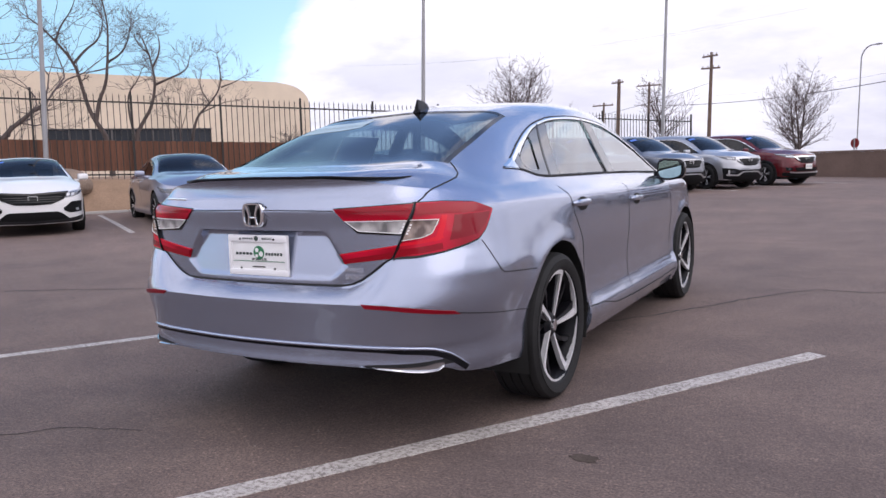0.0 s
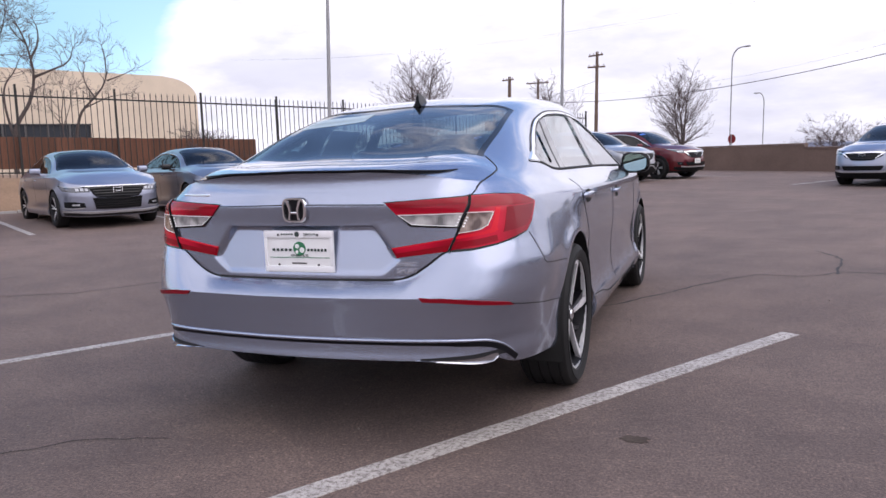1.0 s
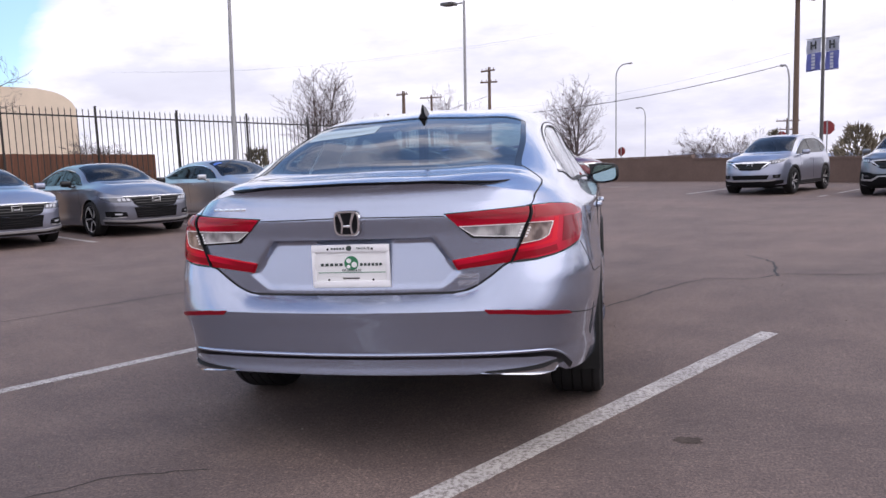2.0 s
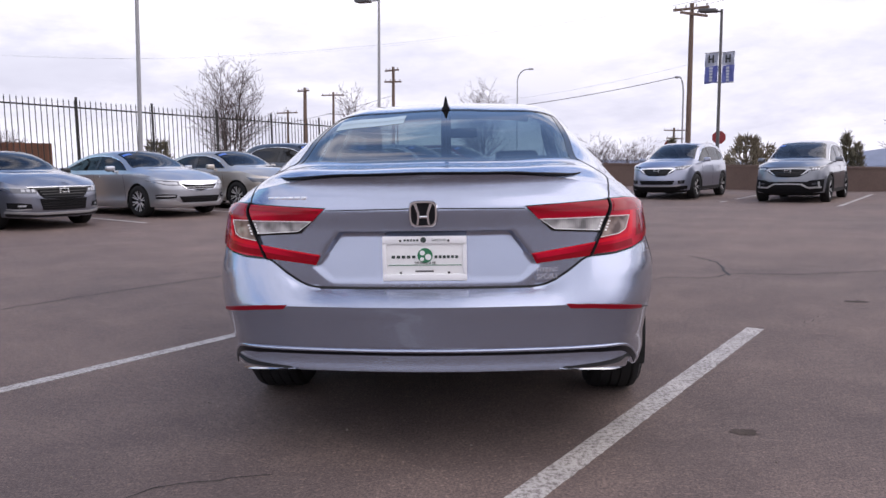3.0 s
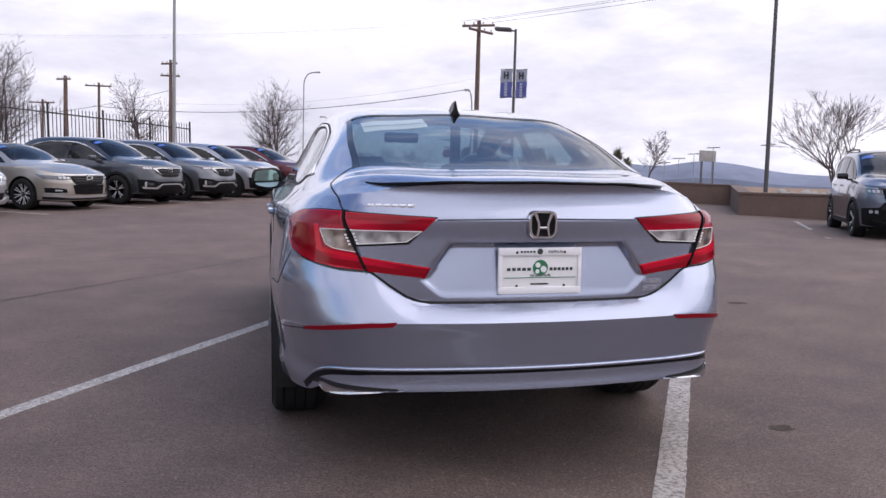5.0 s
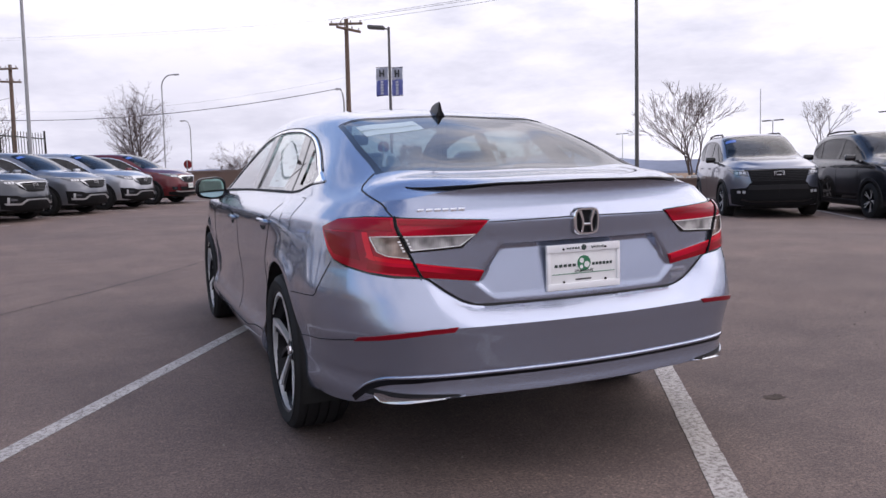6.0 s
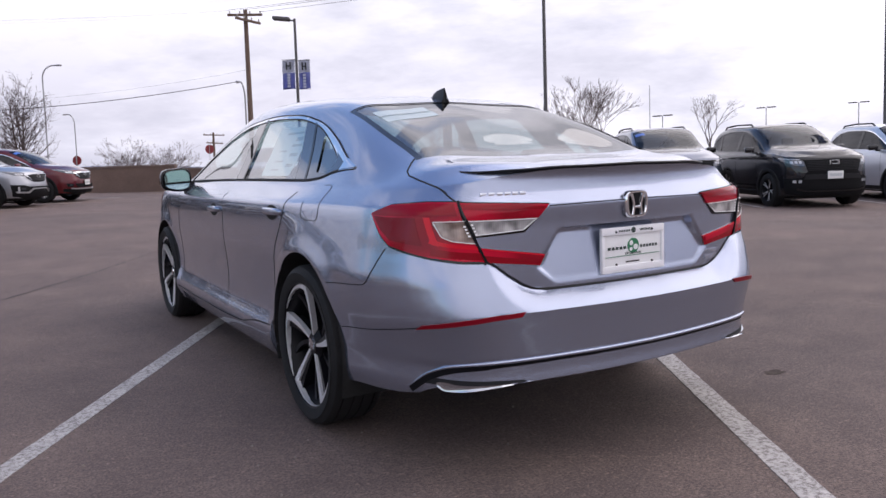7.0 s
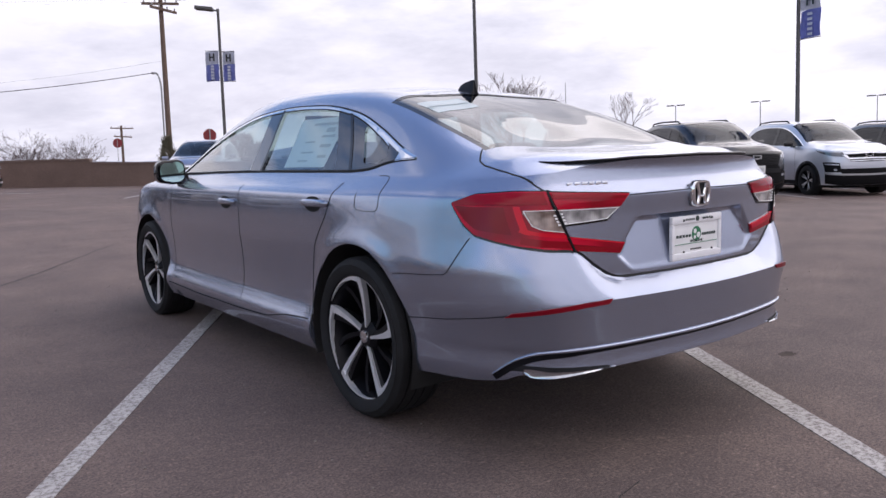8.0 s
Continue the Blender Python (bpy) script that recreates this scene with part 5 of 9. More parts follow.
# dealer plate
PY = 0.112
plate = new("dealer_plate")
plate.parent = saloon
plate.scale, plate.location.z = (0.945, 1.0, 0.93), 0.052
tagged(plate, "white dealer plate in a white plastic frame")
bm = bmesh.new()
box(bm, -0.158, 0.158, PY - 0.004, PY + 0.004, 0.661, 0.825, 0.002)
part("plate_back", bm, WHITE, plate)
FRAME = Mat("plate_frame_white", (0.82, 0.82, 0.84), 0.3).m
for nm, a in (("frame_top", (-0.160, 0.160, 0.800, 0.829)), ("frame_bottom", (-0.160, 0.160, 0.657, 0.682)), ("frame_left", (-0.160, -0.146, 0.682, 0.800)), ("frame_right", (0.146, 0.160, 0.682, 0.800))):
    bm = bmesh.new()
    box(bm, a[0], a[1], PY - 0.012, PY + 0.002, a[2], a[3], 0.003)
    part("plate_frame", bm, FRAME, plate)
face = PY - 0.0045
for i in range(5):
    slab("lettering_bar", -0.126 + i * 0.0195, -0.126 + i * 0.0195 + 0.0135, 0.743, 0.754, face, INK, plate)
for i in range(6):
    slab("lettering_bar", 0.038 + i * 0.0157, 0.038 + i * 0.0157 + 0.0108, 0.743, 0.754, face, INK, plate)
words("lettering", "OF SANTA FE", 0.0135, pose(0.002, face - 0.001, 0.725, 90), INK, plate, "small dark lettering")
slab("plate_line", -0.138, 0.140, 0.7155, 0.718, face, INKGREEN, plate, "thin green line")
slab("lettering_bar", -0.036, 0.034, 0.690, 0.696, face, STEEL, plate, "faint grey bar of lettering")
words("lettering", "SANTA FE", 0.0125, pose(0.056, PY - 0.0135, 0.814, 90), INK, plate, "small dark lettering")
for i in range(5):
    slab("lettering_bar", -0.078 + i * 0.012, -0.078 + i * 0.012 + 0.0085, 0.8105, 0.818, PY - 0.012, INK, plate)
bm = bmesh.new()
lathe(bm, [(0.0, 0.0), (0.029, 0.0), (0.029, 0.0015), (0.0, 0.0015)], 28, axis="z")
bmesh.ops.transform(bm, matrix=pose(0.002, face, 0.754, 90), verts=bm.verts)
globe = part("globe_mark", bm, INKGREEN, plate, "round green mark")
for ax, az, r in ((-0.010, 0.010, 0.010), (0.012, -0.006, 0.012), (-0.012, -0.014, 0.008)):
    bm = bmesh.new()
    lathe(bm, [(0.0, 0.0), (r * 0.8, 0.0), (r, 0.0004), (0.0, 0.0012)], 9, axis="z")
    bmesh.ops.transform(bm, matrix=pose(0.002 + ax, face - 0.0015, 0.754 + az, 90), verts=bm.verts)
    part("mark_patch", bm, WHITE, globe)
bm = bmesh.new()
lathe(bm, [(0.0, 0.0), (0.011, 0.0), (0.011, 0.0012), (0.0, 0.0012)], 16, axis="z")
bmesh.ops.transform(bm, matrix=pose(-0.003, PY - 0.012, 0.815, 90), verts=bm.verts)
part("frame_mark", bm, INK, plate)
for sx, sz in ((-0.091, 0.812), (0.092, 0.812), (-0.091, 0.688), (0.092, 0.688)):
    bm = bmesh.new()
    lathe(bm, [(0.0, 0.004), (0.004, 0.0035), (0.0048, 0.0)], 10, axis="z")
    bmesh.ops.transform(bm, matrix=pose(sx, PY - 0.012, sz, 90), verts=bm.verts)
    part("screw", bm, BLACK if sx > 0 or sz > 0.75 else STEEL, plate)

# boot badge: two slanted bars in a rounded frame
bm = bmesh.new()
YB = 0.087
loops = []
for sx, sz, dy in ((0.053, 0.049, 0.012), (0.053, 0.049, 0.0), (0.049, 0.0455, -0.006), (0.043, 0.040, -0.006), (0.041, 0.038, 0.0)):
    loops.append([(math.copysign(abs(math.cos(a)) ** 0.45, math.cos(a)) * sx * (1 - 0.10 * (math.sin(a) < 0) * abs(math.sin(a))), YB + dy, 0.903 + math.copysign(abs(math.sin(a)) ** 0.45, math.sin(a)) * sz) for a in np.linspace(0, 2 * math.pi, 41)[:-1]])
grid(bm, [[l[i] for l in loops] for i in range(40)], close_u=True)
for sg in (-1, 1):
    rows = [[(sg * x, YB + y, 0.903 + z) for x, y in ((a, 0.0), (a + 0.002, -0.007), (b - 0.002, -0.007), (b, 0.0))] for a, b, z in ((0.015, 0.026, -0.037), (0.011, 0.022, -0.012), (0.011, 0.023, 0.004), (0.021, 0.036, 0.037))]
    grid(bm, rows)
box(bm, -0.013, 0.013, YB - 0.006, YB, 0.888, 0.897, 0.002)
bmesh.ops.recalc_face_normals(bm, faces=bm.faces)
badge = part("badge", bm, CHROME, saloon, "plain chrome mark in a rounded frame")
bm = bmesh.new()
vs = [bm.verts.new((p[0], YB + 0.002, p[2])) for p in loops[-1]]
bm.faces.new(vs)
outward(bm, (0, 1, 0.9))
part("badge_ground", bm, RIMBLACK, badge, smooth=False)

SKID0 = Mat("brushed_letter_metal", (0.78, 0.80, 0.86), 0.22, 0.85).m
# lettering on the boot: bars for the model name, words for the trim
for i in range(6):
    x0 = -0.588 + i * 0.0265
    s = float(HERO.s_of_x(-x0 - 0.01, 0.96))
    p = HERO.ring(s, 0.962)
    bm = bmesh.new()
    box(bm, -0.0115, 0.0115, -0.003, 0.003, -0.0075, 0.0075, 0.002, m=pose(x0 + 0.01, p[1] - 0.001, 0.961, 0, 0, -8 if i > 2 else -14))
    part("badge_bar", bm, SKID0, saloon, "chrome bar of lettering")
for text, z, size in (("HYBRID", 0.695, 0.0225), ("SPORT", 0.670, 0.0265)):
    p = HERO.ring(float(HERO.s_of_x(0.44, z)), z)
    words("trim_lettering", text, size, pose(0.44, p[1] - 0.0035, z, 88, 0, 7), SKID0, saloon, "chrome lettering", 0.0008)

REAR_PANE = [o for o in saloon.children if o.name.startswith("rear_window")][0].data
PANE_TREE = BVHTree.FromPolygons([v.co for v in REAR_PANE.vertices], [p.vertices for p in REAR_PANE.polygons])


def drop_sheet(x, y):
    """A point just off the rear window at x and y."""
    hit = PANE_TREE.ray_cast(Vector((x, y, 2.0)), Vector((0, 0, -1)))[0]
    return (x, y, (hit.z if hit else 1.2) + 0.0012)


# cabin
bm = bmesh.new()
box(bm, -0.72, 0.72, 0.62, 3.5, 0.30, 0.52, 0.04)
box(bm, -0.62, 0.62, 0.68, 1.16, 0.86, 0.985, 0.03)
part("cabin_floor", bm, CABIN, saloon)


def seat(x0, x1, y, zb, zt, head, depth=0.15, tall=0.19):
    bm = bmesh.new()
    box(bm, x0, x1, -depth / 2, depth / 2, 0, zt - zb, 0.055, m=pose(0, y, zb, 9), seg=3)
    box(bm, x0 + 0.02, x1 - 0.02, 0.0, 0.50, 0.0, 0.14, 0.05, m=pose(0, y + 0.02, zb - 0.08), seg=3)
    ob = part("seat", bm, CABIN, saloon, "dark fabric seat")
    for xc in head:
        bm = bmesh.new()
        box(bm, xc - 0.13, xc + 0.13, -0.05, 0.05, 0.03, tall, 0.04, m=pose(0, y - 0.10, zt, 6), seg=3)
        for d in (-0.05, 0.05):
            tube(bm, [(xc + d, y - 0.085, zt - 0.04), (xc + d, y - 0.098, zt + 0.06)], 0.006, 6)
        part("headrest", bm, CABIN, ob)


seat(-0.64, 0.64, 1.22, 0.50, 1.00, (-0.40, 0.0, 0.40), tall=0.115)
seat(-0.62, -0.14, 2.20, 0.48, 0.97, (-0.38,))
seat(0.14, 0.62, 2.20, 0.48, 0.97, (0.38,))
bm = bmesh.new()
box(bm, -0.72, 0.72, 3.10, 3.62, 0.66, 0.965, 0.07)
part("dashboard", bm, CABIN, saloon, "dark dashboard")
bm = bmesh.new()
ring = [(0.185 * math.cos(a), 0.185 * math.sin(a), 0) for a in np.linspace(0, 2 * math.pi, 33)]
tube(bm, [pose(-0.38, 2.98, 0.88, 64) @ Vector(p) for p in ring], 0.016, 8, cap=False)
box(bm, -0.17, 0.17, -0.03, 0.03, -0.02, 0.01, 0.01, m=pose(-0.38, 2.99, 0.88, 64))
part("steering_wheel", bm, BLACK, saloon)
bm = bmesh.new()
box(bm, -0.12, 0.12, -0.015, 0.015, -0.035, 0.035, 0.012, m=pose(0, 2.98, 1.31, 12))
part("rear_view_mirror", bm, BLACK, saloon)

bm = bmesh.new()
rows = [HERO.sheet[i, HERO.NA + 3:] + np.array([0, 0, -0.035]) for i in range(len(HERO.Q)) if 4.1 <= HERO.Q[i] <= 6.9]
grid(bm, rows)
grid(bm, mirror_x(rows), flip=True)
outward(weld(bm), (0, 2.2, 3.0))
part("roof_lining", bm, LINING, saloon, "pale cloth roof lining")
bm = bmesh.new()
rows = []
for f in np.linspace(0, 1, 8):
    x = -0.50 + 0.31 * f
    rows.append([drop_sheet(x, 1.175 + 0.10 * f - g * (0.16 - 0.005 * f)) for g in np.linspace(0, 1, 5)])
grid(bm, rows)
outward(bm, (0, 2.2, 0.6))
notice = part("window_notice", bm, NOTICE_BACK, saloon, "pale paper notice stuck on the rear window")
bm = bmesh.new()
grid(bm, [[np.array(r[2]) + np.array([0, 0.004, 0.003]), np.array(r[2]) + np.array([0, -0.004, 0.0025])] for r in rows])
outward(bm, (0, 2.2, 0.6))
part("notice_fold", bm, P_PRINT, notice)

# paper price label inside a rear door window
bm = bmesh.new()
rows = [[(-(HERO.side(y, z) - 0.014), y, z) for y in np.linspace(1.57, 1.98, 6)] for z in np.linspace(1.03, 1.265, 6)]
grid(bm, rows)
outward(bm, (0, 1.7, 1.1))
label_sheet = part("price_label", bm, NOTICE, saloon, "white printed price label")
for i, (z, y0, y1, hgt) in enumerate(((1.235, 1.60, 1.84, 0.012), (1.205, 1.62, 1.70, 0.02), (1.175, 1.60, 1.72, 0.012), (1.15, 1.76, 1.86, 0.008), (1.13, 1.60, 1.70, 0.016), (1.10, 1.74, 1.86, 0.008), (1.08, 1.60, 1.68, 0.014), (1.06, 1.76, 1.86, 0.008))):
    bm = bmesh.new()
    rows = [[(-(HERO.side(y, zz) - 0.012), y, zz) for y in np.linspace(y0, y1, 4)] for zz in (z - hgt / 2, z + hgt / 2)]
    grid(bm, rows)
    outward(bm, (0, 1.7, 1.1))
    part("print_bar", bm, P_PRINT, label_sheet)

# sill line and valve details low on the flank
joint("sill_joint", HERO, [(Y, 1.47, 0.352), (Y, 1.75, 0.335), (Y, 1.95, 0.300), (Y, 2.3, 0.288), (Y, 3.0, 0.282), (Y, 3.5, 0.29)], 0.006, BLACK, saloon)

# ---- parked cars ----
SALOON2 = dict(SEDAN, dent=None, rows=[0.2, 0.25, 0.3, 0.36, 0.42, 0.48, 0.54, 0.57, 0.58, 0.62, 0.64, 0.7, 0.76, 0.82, 0.88, 0.92, 0.95, 0.97], fine=30)
SUV = dict(
    plan=[(0, 0.08), (0.4, 0.10), (0.65, 0.15), (0.78, 0.25), (0.85, 0.45), (0.885, 0.8), (0.905, 1.2), (0.915, 2.2), (0.912, 3.2), (0.90, 3.7), (0.86, 4.12), (0.76, 4.38), (0.58, 4.52), (0.35, 4.59), (0, 4.62)],
    width=[(0.2, 0.95), (0.3, 0.985), (0.45, 1.0), (0.75, 1.0), (0.9, 0.985), (1.0, 0.965), (1.06, 0.935), (1.14, 0.88)],
    tail=[(0.2, 0.05), (0.5, 0.0), (0.7, 0.0), (0.8, 0.05), (1.1, 0.08)],
    nose=[(0.2, 0.10), (0.3, 0.04), (0.45, 0.0), (0.6, 0.0), (0.7, 0.02), (0.85, 0.04), (0.94, 0.09), (1.0, 0.16)],
    fade=(0.8, 0.8), dent=None, arches=[(1.03, 0.36, 0.40), (3.69, 0.36, 0.40)], corner=(0.74, 0.72),
    rim_tail=[(0, 1.12), (0.74, 1.12)],
    rim=[(0.2, 1.12), (0.8, 1.115), (1.5, 1.10), (2.5, 1.09), (3.2, 1.07), (3.6, 1.05), (4.0, 1.015), (4.35, 0.965), (4.5, 0.95)],
    rim_nose=[(-0.72, 0.955), (-0.4, 0.965), (0, 0.97)],
    sill=[(0.1, 0.36), (0.4, 0.30), (0.6, 0.28), (1.5, 0.25), (3.3, 0.25), (4.1, 0.27), (4.6, 0.26)],
    rows=[0.25, 0.3, 0.36, 0.44, 0.52, 0.6, 0.68, 0.76, 0.84, 0.9, 0.95, 1.0, 1.04, 1.07],
    stations=[(None, None, None, None),
              (0.45, (0.62, 0.45, 1.42), (0.36, 0.36, 1.45), (0.33, 1.46)),
              (0.90, (0.60, 0.90, 1.60), (0.35, 0.78, 1.638), (0.72, 1.648)),
              (1.50, (0.60, 1.50, 1.636), (0.35, 1.50, 1.682), (1.50, 1.693)),
              (2.15, (0.60, 2.15, 1.620), (0.35, 2.15, 1.672), (2.15, 1.684)),
              (2.60, (0.61, 2.60, 1.550), (0.36, 2.64, 1.612), (2.66, 1.626)),
              (3.05, (0.66, 3.05, 1.350), (0.40, 3.15, 1.398), (3.20, 1.408)),
              (3.45, (0.72, 3.45, 1.145), (0.45, 3.60, 1.168), (3.68, 1.173)),
              (4.00, (0.66, 4.00, 1.075), (0.40, 4.10, 1.105), (4.14, 1.112)),
              (None, None, None, None)],
    glazed=(0.9, 1.5, 2.15, 2.6), mid=lambda E, A: (np.asarray(E) * 0.5 + np.asarray(A) * 0.5) + np.array([0.02, 0, 0]),
    rear_glass=(0.35, 1.85), front_glass=(5.03, 6.93),
    glass_low=[(0.62, 1.26), (0.8, 1.18), (1.0, 1.135), (2.2, 1.115), (3.0, 1.095), (3.38, 1.085)],
    glass_high=[(0.62, 1.27), (0.8, 1.40), (1.0, 1.50), (1.5, 1.555), (2.1, 1.545), (2.5, 1.48), (3.0, 1.275), (3.38, 1.087)],
)
ESTATE = dict(
    SUV,
    width=[(0.2, 0.95), (0.3, 0.985), (0.45, 1.0), (0.80, 1.0), (0.98, 0.985), (1.08, 0.965), (1.14, 0.935), (1.22, 0.89)],
    nose=[(0.2, 0.08), (0.3, 0.03), (0.45, 0.0), (0.7, 0.0), (0.85, 0.01), (0.95, 0.03), (1.02, 0.06), (1.08, 0.13)],
    arches=[(1.03, 0.36, 0.41), (3.69, 0.36, 0.41)],
    rim_tail=[(0, 1.20), (0.74, 1.20)],
    rim=[(0.2, 1.20), (0.8, 1.19), (1.5, 1.18), (2.5, 1.165), (3.2, 1.15), (3.6, 1.13), (4.0, 1.10), (4.35, 1.055), (4.5, 1.04)],
    rim_nose=[(-0.72, 1.045), (-0.4, 1.06), (0, 1.065)],
    rows=[0.25, 0.3, 0.36, 0.44, 0.52, 0.6, 0.68, 0.76, 0.84, 0.9, 0.95, 1.0, 1.04, 1.08, 1.12],
    stations=[(None, None, None, None),
              (0.45, (0.66, 0.45, 1.50), (0.38, 0.36, 1.54), (0.33, 1.55)),
              (0.90, (0.66, 0.90, 1.70), (0.38, 0.80, 1.745), (0.76, 1.755)),
              (1.50, (0.66, 1.50, 1.735), (0.38, 1.50, 1.785), (1.50, 1.795)),
              (2.15, (0.66, 2.15, 1.725), (0.38, 2.15, 1.780), (2.15, 1.790)),
              (2.62, (0.665, 2.62, 1.665), (0.39, 2.68, 1.735), (2.70, 1.750)),
              (3.10, (0.70, 3.10, 1.410), (0.42, 3.22, 1.460), (3.28, 1.470)),
              (3.45, (0.74, 3.45, 1.235), (0.46, 3.60, 1.255), (3.68, 1.260)),
              (4.05, (0.68, 4.05, 1.165), (0.42, 4.20, 1.190), (4.25, 1.195)),
              (None, None, None, None)],
    glazed=(0.9, 1.5, 2.15, 2.62),
    glass_low=[(0.55, 1.34), (0.8, 1.255), (1.0, 1.215), (2.2, 1.195), (3.0, 1.175), (3.38, 1.165)],
    glass_high=[(0.55, 1.35), (0.8, 1.52), (1.0, 1.60), (1.5, 1.655), (2.1, 1.645), (2.5, 1.585), (3.0, 1.375), (3.38, 1.168)],
)
WHEEL_MULTI = make_wheel("multi_wheel", 0.334, 0.232, 0.22, 8, "twin")
WHEEL_PLAIN = make_wheel("plain_wheel", 0.334, 0.228, 0.22, 5, "twin")
WHEEL_SUV = make_wheel("suv_wheel", 0.36, 0.24, 0.235, 5, "twin")
GLASS_CAR = glass("tinted_car_glass", (0.07, 0.075, 0.085), 0.045, 5.5)
GLASS_SCREEN = glass("parked_windscreen_glass", (0.24, 0.27, 0.29), 0.045, 5.0)
GRILLE = Mat("grille_black", (0.006, 0.006, 0.007), 0.6, Specular_IOR_Level=0.12).m
HEADLENS = Mat("headlamp_lens", (0.11, 0.115, 0.13), 0.1, 0.6, Coat_Weight=1.0, Coat_Roughness=0.02).m
BEAM = Mat("headlamp_beam", (0.46, 0.47, 0.50), 0.2, 0.3, Coat_Weight=1.0).m
PLATEMAT = Mat("plate_white", (0.75, 0.75, 0.73), 0.4).mottle(8.0, 90.0, 0.08, 0.0).m
STICKER = Mat("blue_dealer_film", (0.06, 0.15, 0.5), 0.3).m
DARKCHROME = Mat("dark_chrome", (0.42, 0.43, 0.45), 0.16, 1.0).m
BADGEMETAL = Mat("bright_badge_metal", (0.86, 0.86, 0.88), 0.42, 0.45).m
SKID = Mat("silver_trim", (0.45, 0.45, 0.46), 0.3, 0.6).m


def nose_badge(bm, sh, zc, w=0.05, hgt=0.045):
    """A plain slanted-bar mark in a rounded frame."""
    y = float(sh.ring(sh.len, zc)[1]) + 0.012
    for sg in (-1, 1):
        box(bm, -w - 0.004, w + 0.004, y - 0.01, y + 0.002, zc + sg * hgt - 0.004, zc + sg * hgt + 0.004)
        rows = [[(sg * (w * t), y + dy, zc + z) for dy in (-0.01, 0.004)] for t, z in ((0.55, -hgt * 0.7), (0.75, -hgt * 0.7), (0.95, hgt * 0.7), (0.7, hgt * 0.7), (0.55, -hgt * 0.7))]
        grid(bm, rows)
        box(bm, sg * w - 0.004, sg * w + 0.004, y - 0.01, y + 0.002, zc - hgt, zc + hgt)
    box(bm, -w * 0.55, w * 0.55, y - 0.01, y + 0.003, zc - 0.006, zc + 0.006)


